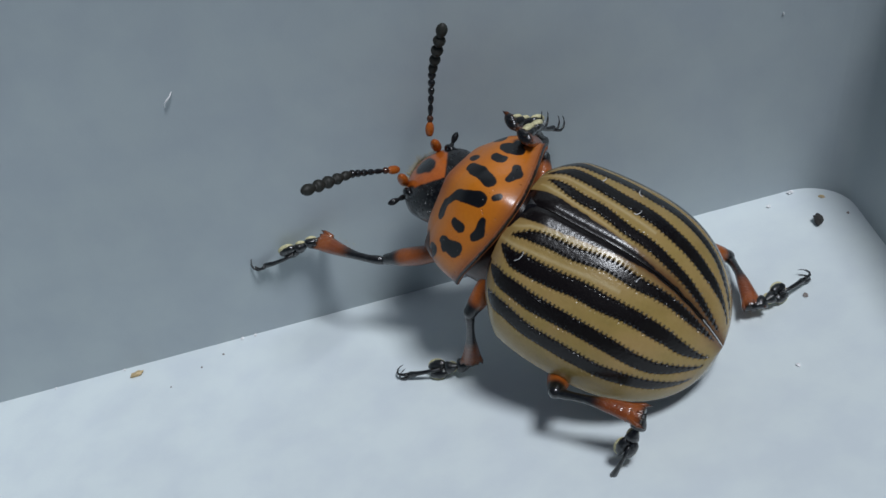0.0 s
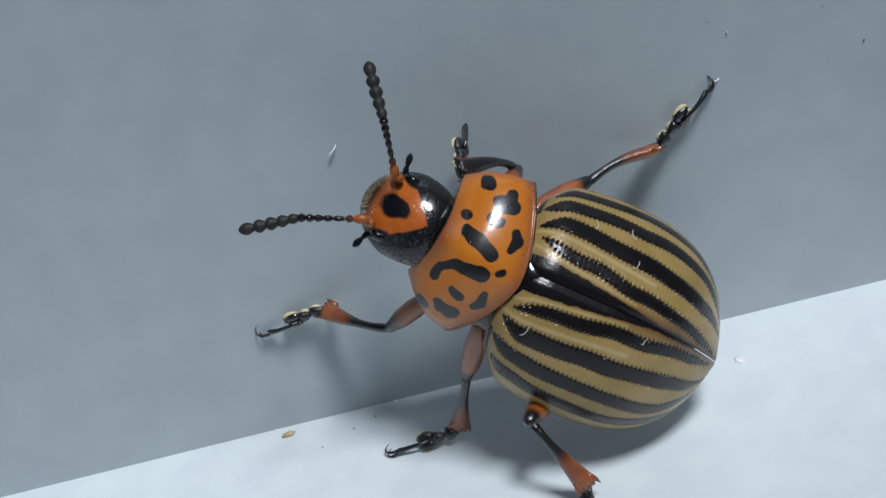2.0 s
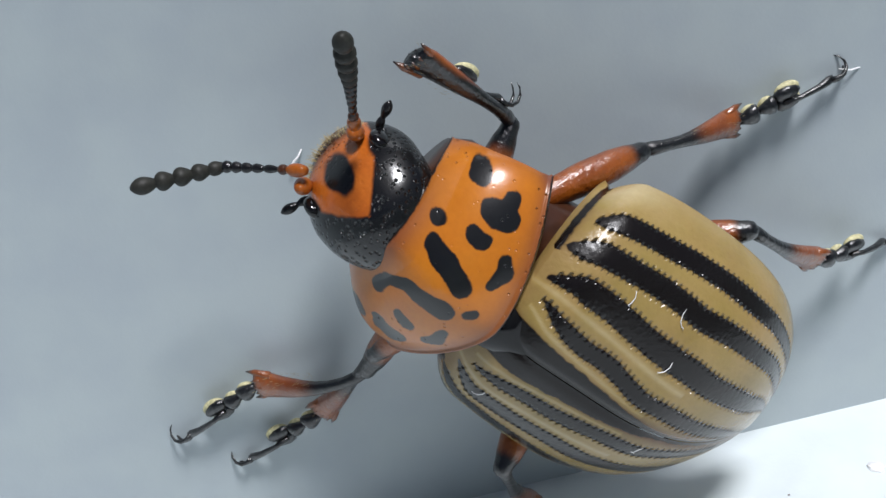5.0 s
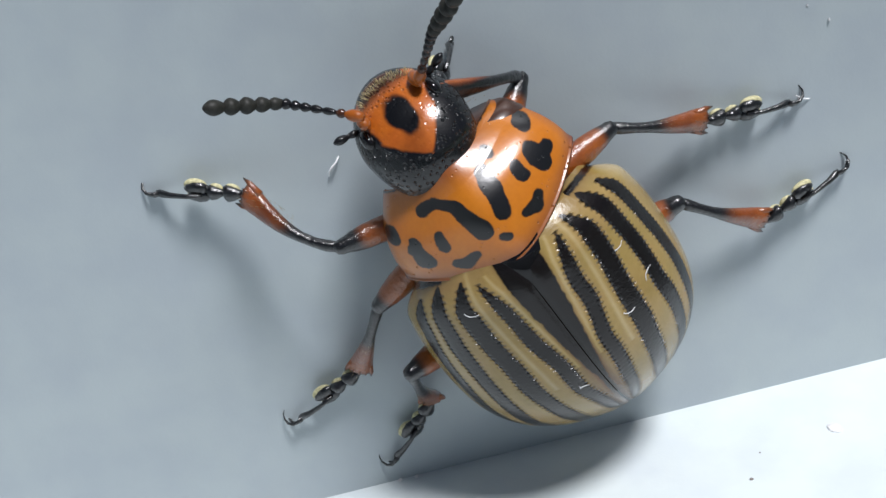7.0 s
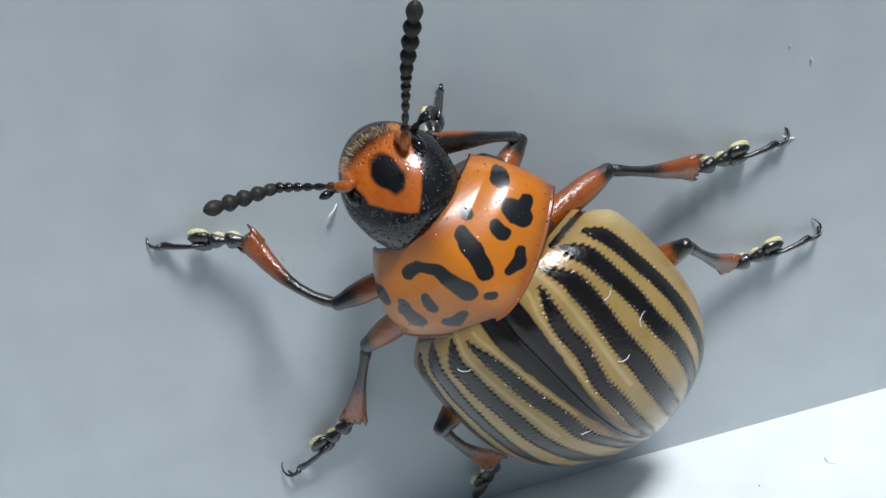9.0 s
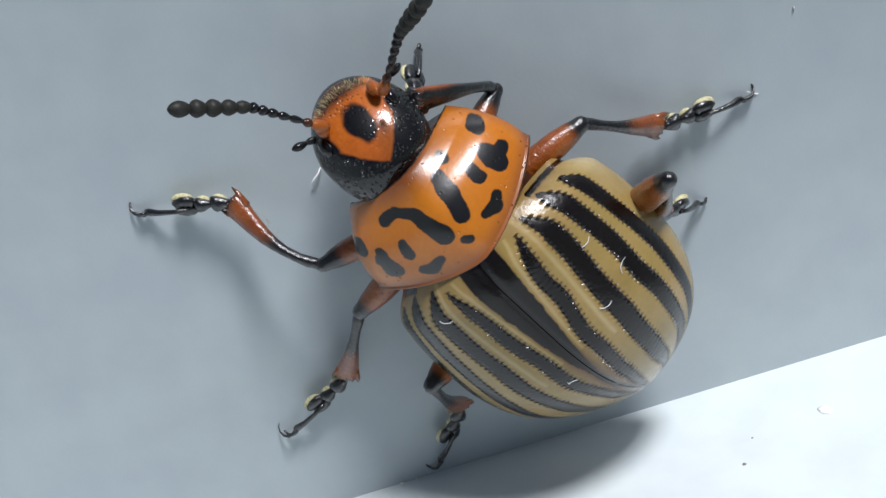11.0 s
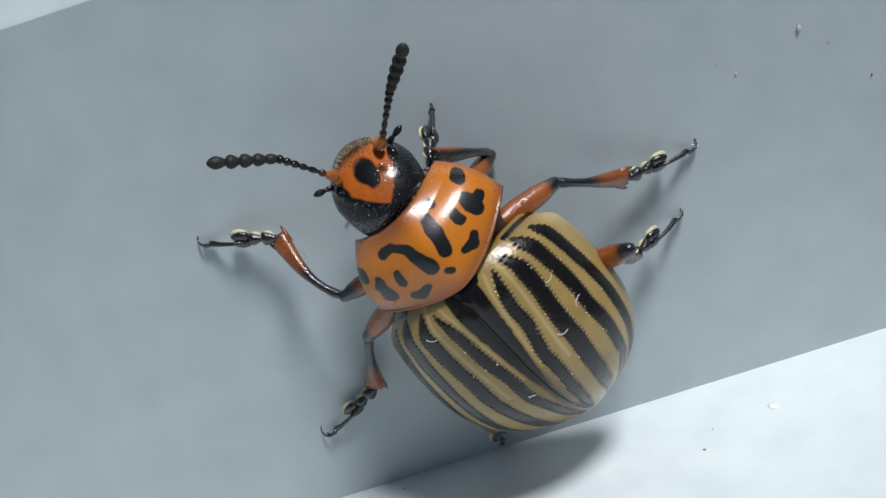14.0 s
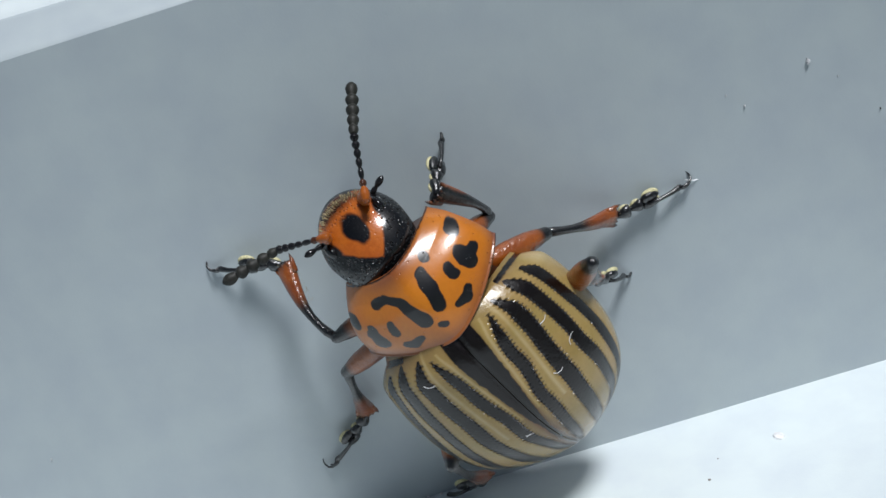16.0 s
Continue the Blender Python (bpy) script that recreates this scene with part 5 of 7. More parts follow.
    walk(part_of["tibia_RF"], [
        (0, pose(.001208, -.003748, -.003521, 0, -62.4, 54.8)), (0.25, pose(.000878, -.003172, -.002825, -2.3, -64, 57.7)),
        (0.5, pose(.001044, -.003425, -.003247, -4.6, -65.5, 60.8)), (0.75, pose(.001211, -.002861, -.00203, 24.5, -49, 22.4)),
        (1, pose(.001953, -.002945, -.001822, 28.8, -26.5, 5.6)), (1.25, pose(.001557, -.002617, -.001431, 23.9, -25, 4.9)),
        (1.5, pose(.001253, -.00282, -.002352, 19.7, -23.5, 4.1)), (1.75, pose(.001027, -.002668, -.002578, 12, -34, 14.9)),
        (2, pose(.000883, -.003022, -.004065, 3, -43.3, 28.5)), (2.083, pose(0.001063, -0.002884, -0.003477, -23.8, -13.3, 57.3)),
        (2.167, pose(0.001243, -0.002746, -0.002888, -35.0, 23.0, 71.7)), (2.25, pose(0.001423, -0.002608, -0.002300, -38.2, 60.8, 84.9)),
        (2.5, pose(0.001673, -0.002566, -0.002287, 1.3, 55.9, 121.3)), (3, pose(0.001977, -0.002539, -0.002161, 4.0, 44.8, 120.9)),
        (3.5, pose(0.001990, -0.002523, -0.002074, 1.5, 34.1, 119.7)), (3.75, pose(0.002236, -0.002389, -0.002219, -1.2, 31.6, 123.8)),
        (4, pose(0.002418, -0.002157, -0.002368, -4.1, 26.1, 127.7)), (4.083, pose(0.002092, -0.002481, -0.001705, -8.0, 27.9, 95.8)),
        (4.167, pose(0.001766, -0.002805, -0.001041, -12.3, 27.5, 63.6)), (4.25, pose(.00144, -.003129, -.000378, -15.8, 25.2, 31.9)),
        (4.5, pose(.001555, -.001929, -.002833, -15.1, -18.7, -12.8)), (4.75, pose(.001566, -.001943, -.002835, -12.7, -19.6, -11.4)),
        (5, pose(.001603, -.001981, -.002839, -11.4, -22.1, -7.4)), (5.25, pose(.001677, -.00204, -.002803, -11.4, -25.5, -1.2)),
        (5.5, pose(.001807, -.002102, -.002581, -12.4, -29.2, 6.8)), (5.75, pose(.001907, -.002054, -.002536, -14.2, -32.7, 16.1)),
        (6, pose(.001886, -.001871, -.00299, -16.5, -35.5, 26)), (6.25, pose(.001862, -.001742, -.003474, -18.6, -37.3, 35.7)),
        (6.5, pose(.001974, -.001757, -.003505, -19.9, -38.1, 44)), (6.75, pose(.002076, -.001775, -.00346, -19.6, -38.4, 49.7)),
        (7, pose(.002115, -.00178, -.003441, -17.5, -38.4, 51.8)), (7.5, pose(.001669, -.001776, -.003928, -7.8, -42, 42.7)),
        (8, pose(.001613, -.001814, -.003767, -4.8, -38.3, 41.2)), (8.5, pose(.001606, -.001766, -.003767, -1.8, -36.5, 38)),
        (10, pose(.001679, -.001865, -.003708, -.7, -41.5, 38.2)), (11, pose(.00172, -.001919, -.003671, -.4, -44.2, 38.4)),
        (11.5, pose(.001577, -.002057, -.003898, 1.3, -39.6, 35.2)), (12, pose(.000987, -.001975, -.003984, 3.5, -28, 28.9)),
        (12.5, pose(.001151, -.001995, -.004423, -.9, -42.7, 36.1)), (13, pose(.001242, -.001884, -.004611, 1.5, -44, 32.3)),
        (13.5, pose(.001105, -.001728, -.004312, 7, -38.5, 20.5)), (14, pose(.001261, -.001734, -.004682, -1.5, -49.2, 32.2)),
        (14.5, pose(.001419, -.001846, -.004641, -5.7, -50.6, 39.7)), (15, pose(.000795, -.002094, -.004595, -.4, -41.5, 33)),
        (15.5, pose(.000925, -.002263, -.004264, -1, -35.8, 34.7)), (15.75, pose(.000669, -.002109, -.004339, 4.9, -35.2, 22.9)),
        (16, pose(.000457, -.001924, -.004382, 9.4, -33.4, 11.4)),])
    walk(part_of["tarsus_RF"], [
        (0, pose(.001889, -.002781, -.001261, 66.4, 46, -130)), (0.25, pose(.001476, -.002227, -.000533, 65.5, 39.3, -120.8)),
        (0.5, pose(.001559, -.002502, -.000927, 57.1, 32, -113.2)), (0.75, pose(.002759, -.002224, -.000107, 43.8, 23.2, -129.5)),
        (1, pose(.004223, -.002722, -.000683, 34.9, 13, -143.6)), (1.25, pose(.003859, -.002421, -.000352, 30.2, 17.5, -130.4)),
        (1.5, pose(.003585, -.002651, -.001333, 21.2, 21.2, -116.6)), (1.75, pose(.00307, -.002125, -.001152, 17.1, 34.7, -101.2)),
        (2, pose(.002516, -.002137, -.002318, 3.5, 45.6, -80.6)), (2.083, pose(0.002189, -0.001881, -0.003054, 24.7, 22.7, -62.3)),
        (2.167, pose(0.001861, -0.001624, -0.003790, 36.7, -3.5, -54.1)), (2.25, pose(0.001534, -0.001368, -0.004526, 46.4, -30.7, -50.9)),
        (2.5, pose(0.000929, -0.001344, -0.004397, 43.1, -40.0, -37.2)), (3, pose(0.001049, -0.000987, -0.003958, 46.7, -34.9, -42.0)),
        (3.5, pose(0.000943, -0.000689, -0.003503, 54.9, -33.0, -46.6)), (3.75, pose(0.001028, -0.000586, -0.003556, 57.2, -28.5, -41.8)),
        (4, pose(0.001018, -0.000344, -0.003489, 60.5, -21.7, -37.4)), (4.083, pose(0.001812, -0.000867, -0.002814, 60.8, 16.6, -60.9)),
        (4.167, pose(0.002605, -0.001389, -0.002140, 38.4, 50.5, -97.4)), (4.25, pose(.003399, -.001912, -.001465, -26, 53.6, -173.7)),
        (4.5, pose(.00391, -.002466, -.002016, -21.5, 24.6, 180)), (4.75, pose(.003921, -.002418, -.001979, -21.1, 24.6, 180)),
        (5, pose(.003947, -.002285, -.001881, -20, 24.6, 180)), (5.25, pose(.003979, -.002088, -.001707, -18.7, 26.5, -179.2)),
        (5.5, pose(.004018, -.001841, -.001336, -19.8, 39.1, -173.3)), (5.75, pose(.003969, -.001461, -.001157, -25.1, 57.1, -158.5)),
        (6, pose(.003751, -.00096, -.00151, -26.5, 70.6, -121.8)), (6.25, pose(.003509, -.000557, -.00193, -13.3, 71.1, -79.7)),
        (6.5, pose(.003417, -.000363, -.001931, -13, 70.4, -74)), (6.75, pose(.003369, -.00025, -.001877, -14.4, 70.4, -74)),
        (7, pose(.00335, -.000209, -.001858, -14.9, 70.4, -74)), (7.5, pose(.003063, -.000492, -.002222, -5.3, 74.5, -55.8)),
        (8, pose(.003119, -.000494, -.002188, -4.8, 72.9, -54.8)), (8.5, pose(.003221, -.000504, -.00225, -2.5, 74.4, -57.5)),
        (9.5, pose(.003203, -.000609, -.002124, .3, 74.9, -54.1)), (10.75, pose(.003153, -.00077, -.001903, 4.8, 75.4, -49.6)),
        (11, pose(.003153, -.000784, -.001893, 5.3, 75.5, -48.7)), (11.5, pose(.003182, -.000925, -.002271, -5.2, 78.6, -60.4)),
        (12, pose(.002959, -.000887, -.002787, -11.3, 69.3, -66.4)), (12.5, pose(.002664, -.000891, -.002693, -1.3, 72.7, -45.4)),
        (13, pose(.002792, -.000904, -.002838, 1.2, 71.8, -45.3)), (13.5, pose(.002973, -.00103, -.002724, 5.8, 65.1, -44.1)),
        (14, pose(.002672, -.000846, -.002753, 10.1, 69.6, -32)), (14.5, pose(.002662, -.000812, -.002669, 11.2, 67.6, -32.8)),
        (15, pose(.002395, -.001054, -.002904, -8.5, 72.8, -48.1)), (15.5, pose(.002624, -.001086, -.002772, -22.3, 69.1, -59.6)),
        (16, pose(.002545, -.001504, -.002979, -13.5, 66.8, -61.3)),])
    walk(part_of["femur_LM"], [
        (0, pose(.000471, .002424, -.002572, 0, 23.4, 80.4)), (0.25, pose(.000267, .002702, -.002581, 3.9, 21.1, 93)),
        (0.5, pose(-.000047, .003085, -.002711, 6.4, 17.9, 105.1)), (0.75, pose(.000414, .00286, -.001918, -5.3, 37.5, 78.4)),
        (1, pose(.000765, .001992, -.002837, -28.3, 47.9, 38.9)), (1.25, pose(.000865, .002386, -.002549, -20, 54.7, 45.9)),
        (1.5, pose(.000886, .002446, -.00397, -10.5, 60.9, 55.6)), (1.75, pose(.000463, .002698, -.003859, 12.1, 58.1, 83.5)),
        (2, pose(.000017, .0029, -.003793, 25.3, 50.4, 104.4)), (2.25, pose(-.000283, .002958, -.003979, 28.9, 49.9, 114.8)),
        (2.5, pose(-.000645, .003062, -.004183, 31.5, 48.6, 124.9)), (2.75, pose(.000154, .002871, -.003477, 12.1, 56.5, 102.7)),
        (3, pose(.000732, .002991, -.004551, -11.1, 58.9, 73.7)), (3.5, pose(.000846, .003264, -.004143, -9, 48.5, 72.6)),
        (3.75, pose(.000702, .003379, -.003364, -5.1, 30.6, 76.9)), (4, pose(.000658, .003428, -.002632, -3.2, 12.5, 79.9)),
        (4.5, pose(.000605, .003487, -.002193, -2, -1.2, 81.8)), (5, pose(.000536, .003442, -.00221, -1.3, -.6, 84.6)),
        (5.5, pose(.000323, .003484, -.002231, -.8, .7, 91.3)), (6.5, pose(-.000238, .00362, -.002345, 0, 3.6, 106.1)),
        (6.75, pose(-.000315, .003619, -.002369, .1, 4, 108.1)), (7, pose(-.000325, .00359, -.002379, .1, 4.1, 108.9)),
        (7.5, pose(-.000131, .003783, -.002423, -.3, 5, 102.4)), (8, pose(-.000081, .003759, -.002791, -.3, 14.6, 101.3)),
        (8.5, pose(.000045, .003882, -.002733, -.9, 12.6, 97.5)), (9.25, pose(.000067, .003794, -.002618, -.4, 9.6, 97.7)),
        (10.5, pose(.00005, .003625, -.00225, -.1, .4, 98.2)), (11, pose(.000059, .003581, -.002197, -.1, -1, 98.3)),
        (11.5, pose(.000062, .003853, -.002391, -.1, 4.1, 97.2)), (12, pose(-.000021, .004069, -.002922, .1, 15.8, 98.5)),
        (12.5, pose(-.000289, .003847, -.003018, 1.7, 19, 106)), (13, pose(-.000045, .003847, -.002539, .1, 7.9, 99.9)),
        (13.5, pose(.000343, .003773, -.002393, -.7, 4.4, 89.9)), (14, pose(-.00043, .003824, -.002768, 1.8, 13.1, 109.5)),
        (14.5, pose(-.000524, .003666, -.003075, 2, 21, 113.2)), (15, pose(-.000542, .003834, -.002699, 1, 11.2, 112)),
        (15.5, pose(-.000326, .003869, -.002908, -.2, 16.3, 106.7)), (16, pose(-.000085, .003807, -.002993, -1.4, 19.1, 101.1)),])
    walk(part_of["tibia_LM"], [
        (0, pose(.000471, .002424, -.002572, 0, 73.9, 123.6)), (0.25, pose(.000267, .002702, -.002581, 52.8, 73.8, -178.4)),
        (0.5, pose(-.000047, .003085, -.002711, 75.5, 62.8, -147.5)), (0.75, pose(.000414, .00286, -.001918, 25.5, 52.1, 159.1)),
        (1, pose(.000765, .001992, -.002837, 7.3, 28.9, 134.3)), (1.25, pose(.000865, .002386, -.002549, -6.6, 42.9, 109)),
        (1.5, pose(.000886, .002446, -.00397, -27.6, 49, 74.3)), (1.75, pose(.000463, .002698, -.003859, -11.1, 48.8, 93.7)),
        (2, pose(.000017, .0029, -.003793, 1.9, 45.5, 111.8)), (2.25, pose(-.000283, .002958, -.003979, 5.4, 33.1, 119.2)),
        (2.5, pose(-.000645, .003062, -.004183, 6.4, 20.5, 124.6)), (2.75, pose(.000154, .002871, -.003477, -4.8, 24.7, 93.3)),
        (3, pose(.000732, .002991, -.004551, -14.4, 22.2, 61.5)), (3.5, pose(.000846, .003264, -.004143, -9.4, 17.2, 61.6)),
        (3.75, pose(.000702, .003379, -.003364, -4.8, 17, 73.2)), (4, pose(.000658, .003428, -.002632, -1.2, 16.2, 84.8)),
        (4.5, pose(.000605, .003487, -.002193, .5, 9.9, 92.6)), (5, pose(.000536, .003442, -.00221, .9, 11.3, 96.8)),
        (5.5, pose(.000323, .003484, -.002231, 2.3, 14.3, 107.1)), (6.25, pose(-.000116, .003601, -.002312, 4.7, 18.5, 125.7)),
        (6.75, pose(-.000315, .003619, -.002369, 5.1, 19.7, 134)), (7, pose(-.000325, .00359, -.002379, 4.4, 19.9, 135.2)),
        (7.5, pose(-.000131, .003783, -.002423, 2.4, 9.4, 132.6)), (8, pose(-.000081, .003759, -.002791, 1.7, 7.1, 134.2)),
        (8.5, pose(.000045, .003882, -.002733, 1, 6, 132.8)), (9.25, pose(.000067, .003794, -.002618, .4, 8.6, 131.9)),
        (10.5, pose(.00005, .003625, -.00225, -.2, 16.6, 128.7)), (11, pose(.000059, .003581, -.002197, -.3, 17.8, 128.2)),
        (11.5, pose(.000062, .003853, -.002391, 1.6, 7.8, 139.2)), (12, pose(-.000021, .004069, -.002922, 2.9, 17.2, 150.8)),
        (12.5, pose(-.000289, .003847, -.003018, .1, 9.3, 140)), (13, pose(-.000045, .003847, -.002539, -.3, 23.8, 138.2)),
        (13.5, pose(.000343, .003773, -.002393, 4.4, 27.4, 152.3)), (14, pose(-.00043, .003824, -.002768, .3, 23.9, 144.3)),
        (14.5, pose(-.000524, .003666, -.003075, -1.5, 18, 137.8)), (15, pose(-.000542, .003834, -.002699, 1.6, 19.4, 148.5)),
        (15.5, pose(-.000326, .003869, -.002908, 5.1, 24.6, 163)), (16, pose(-.000085, .003807, -.002993, 1.2, 26.1, 156.2)),])
    walk(part_of["tarsus_LM"], [
        (0, pose(.000095, .002989, -.004926, 4.3, 23.1, 30.8)), (0.25, pose(-.000417, .002684, -.004933, 7.4, 29, 30.2)),
        (0.5, pose(-.00099, .002484, -.004891, 10.8, 35, 29.4)), (0.75, pose(-.000991, .003398, -.003852, 18.9, 44.1, 31.1)),
        (1, pose(-.000734, .003527, -.004019, 29.2, 53.2, 33.5)), (1.25, pose(.00028, .004082, -.004217, 28.2, 35.7, 32.3)),
        (1.5, pose(.001322, .003993, -.005819, 29.5, 18.3, 31.5)), (1.75, pose(.000359, .004308, -.005702, 32.5, 18.2, 37.9)),
        (2, pose(-.000622, .004496, -.005539, 35.5, 17.9, 44.2)), (2.25, pose(-.001283, .004749, -.005319, 40, 14.8, 50.6)),
        (2.5, pose(-.001949, .00495, -.00504, 44.5, 11.5, 56.7)), (2.75, pose(.000026, .005094, -.004499, 48.5, 16.3, 58.1)),
        (3, pose(.001813, .004984, -.005479, -3.3, 21.1, 59.6)), (3.5, pose(.00196, .005322, -.004866, -4.4, 17, 64.1)),
        (3.75, pose(.001378, .005622, -.004081, 2.1, 10.2, 70.3)), (4, pose(.00087, .005771, -.003317, 7.8, 3.3, 76.2)),
        (4.5, pose(.000496, .005898, -.002616, 10.2, -5.1, 71.5)), (4.75, pose(.000435, .005857, -.002641, 9.4, -4, 74.6)),
        (5, pose(.00025, .005827, -.00269, 8.7, -2.9, 77.7)), (5.25, pose(-.000031, .005797, -.002758, 8.2, -1.7, 80.7)),
        (5.75, pose(-.000753, .005687, -.002924, 7.7, .6, 86.8)), (6.25, pose(-.00147, .005489, -.003089, 7.5, 2.9, 92.9)),
        (6.5, pose(-.001743, .005377, -.003153, 7.5, 4.1, 95.9)), (6.75, pose(-.001916, .005279, -.003196, 7.4, 5.2, 99)),
        (7, pose(-.00196, .005214, -.003212, 7.2, 6.3, 102.1)), (7.5, pose(-.001769, .005561, -.002824, 8.1, 1, 101.2)),
        (8, pose(-.001775, .005503, -.003092, 6.9, 3.2, 102.1)), (8.5, pose(-.001611, .005669, -.00299, 6.2, 1.5, 100.3)),
        (10, pose(-.001468, .005512, -.002962, 4.6, 2, 99.9)), (11, pose(-.001385, .005413, -.002945, 3.8, 2.3, 99.6)),
        (11.5, pose(-.001776, .005439, -.002723, 5.4, .7, 108)), (12, pose(-.002064, .005212, -.003646, 7.5, 4.8, 106.8)),
        (12.5, pose(-.002141, .005402, -.003415, 6.1, 3.3, 110.4)), (13, pose(-.001715, .005341, -.003529, 5, 1.7, 110.6)),
        (13.5, pose(-.001582, .004784, -.003521, 3, 1.1, 106.8)), (14, pose(-.002249, .005132, -.003759, 3.5, 2.5, 103.4)),
        (14.5, pose(-.00225, .005231, -.003831, 1.8, 3.4, 103.5)), (15, pose(-.002512, .005041, -.003513, 8.1, 2.9, 117.3)),
        (15.5, pose(-.002456, .004521, -.003929, 11.8, 7.1, 119)), (16, pose(-.002098, .004695, -.00407, 8.6, 6.8, 113)),])
    walk(part_of["femur_RM"], [
        (0, pose(.000749, -.002684, -.00227, 0, 2, -68.4)), (0.25, pose(.000474, -.002538, -.001649, .2, -5.2, -75.9)),
        (0.5, pose(.000504, -.003098, -.001911, 1.1, -12.4, -83.5)), (0.75, pose(.000984, -.002269, -.001774, .5, -5.6, -80.2)),
        (1, pose(.000622, -.002872, -.002257, .3, 1.2, -77)), (1.25, pose(.000168, -.002997, -.002334, -.4, 3.6, -95.6)),
        (1.5, pose(-.000337, -.003151, -.002392, -1.5, 5.6, -114.2)), (2, pose(-.000897, -.003278, -.002827, -2.8, 16.3, -127.2)),
        (2.5, pose(-.000646, -.003009, -.002745, -1.6, 17, -125.9)), (2.75, pose(-.000577, -.003, -.002327, -.9, 3.1, -123.5)),
        (3, pose(-.000509, -.003055, -.001916, -.9, -10.9, -121.1)), (3.5, pose(-.000324, -.003285, -.001809, -2, -13.5, -112.1)),
        (3.75, pose(-.000196, -.003255, -.002113, -1.7, -1.6, -110.6)), (4, pose(-.000165, -.003104, -.002509, -1.3, 10.2, -109.1)),
        (4.25, pose(-.000552, -.003023, -.002992, -4, 23.4, -121.5)), (4.5, pose(-.00095, -.002871, -.003488, -9.5, 35.3, -136.5)),
        (4.75, pose(-.000878, -.002883, -.003463, -7.2, 35.2, -135.1)), (5.25, pose(-.00061, -.00292, -.0033, -.8, 34, -125.7)),
        (6, pose(-.000104, -.002925, -.002964, 6.7, 28.7, -105.5)), (6.5, pose(.000166, -.002889, -.002795, 7.9, 24.4, -95)),
        (7, pose(.000322, -.002853, -.002729, 6.4, 22.4, -90.8)), (7.5, pose(-.00007, -.003061, -.002767, .1, 20, -106.2)),
        (8, pose(-.00005, -.002983, -.003177, .1, 34.2, -106.3)), (8.5, pose(.000018, -.003049, -.003273, 1.5, 36, -102.9)),
        (9, pose(.000069, -.002999, -.003189, 1.5, 33.8, -101.8)), (10.5, pose(.000201, -.0031, -.002678, 1.9, 16.9, -94.7)),
        (11, pose(.000244, -.003056, -.002599, 1.4, 14.6, -93.9)), (11.5, pose(.000061, -.003052, -.00287, -.9, 24.1, -101.2)),
        (12, pose(-.000244, -.002958, -.003467, -6.1, 40.8, -114)), (12.5, pose(-.000128, -.003109, -.003276, -1.3, 34.3, -107.8)),
        (13, pose(.000009, -.003129, -.003161, 1.2, 31.5, -102.6)), (13.5, pose(-.00007, -.003075, -.003417, -.7, 38.6, -106)),
        (14, pose(.000042, -.002977, -.003182, 1.1, 35, -102.6)), (14.5, pose(.00012, -.003066, -.003061, 2.3, 30.1, -98.8)),
        (15, pose(-.000285, -.003166, -.003003, -3.2, 25.2, -112.4)), (15.5, pose(-.000063, -.003062, -.002738, -.3, 19.1, -105.9)),
        (16, pose(-.000432, -.00301, -.003193, -4.7, 31.6, -119.6)),])
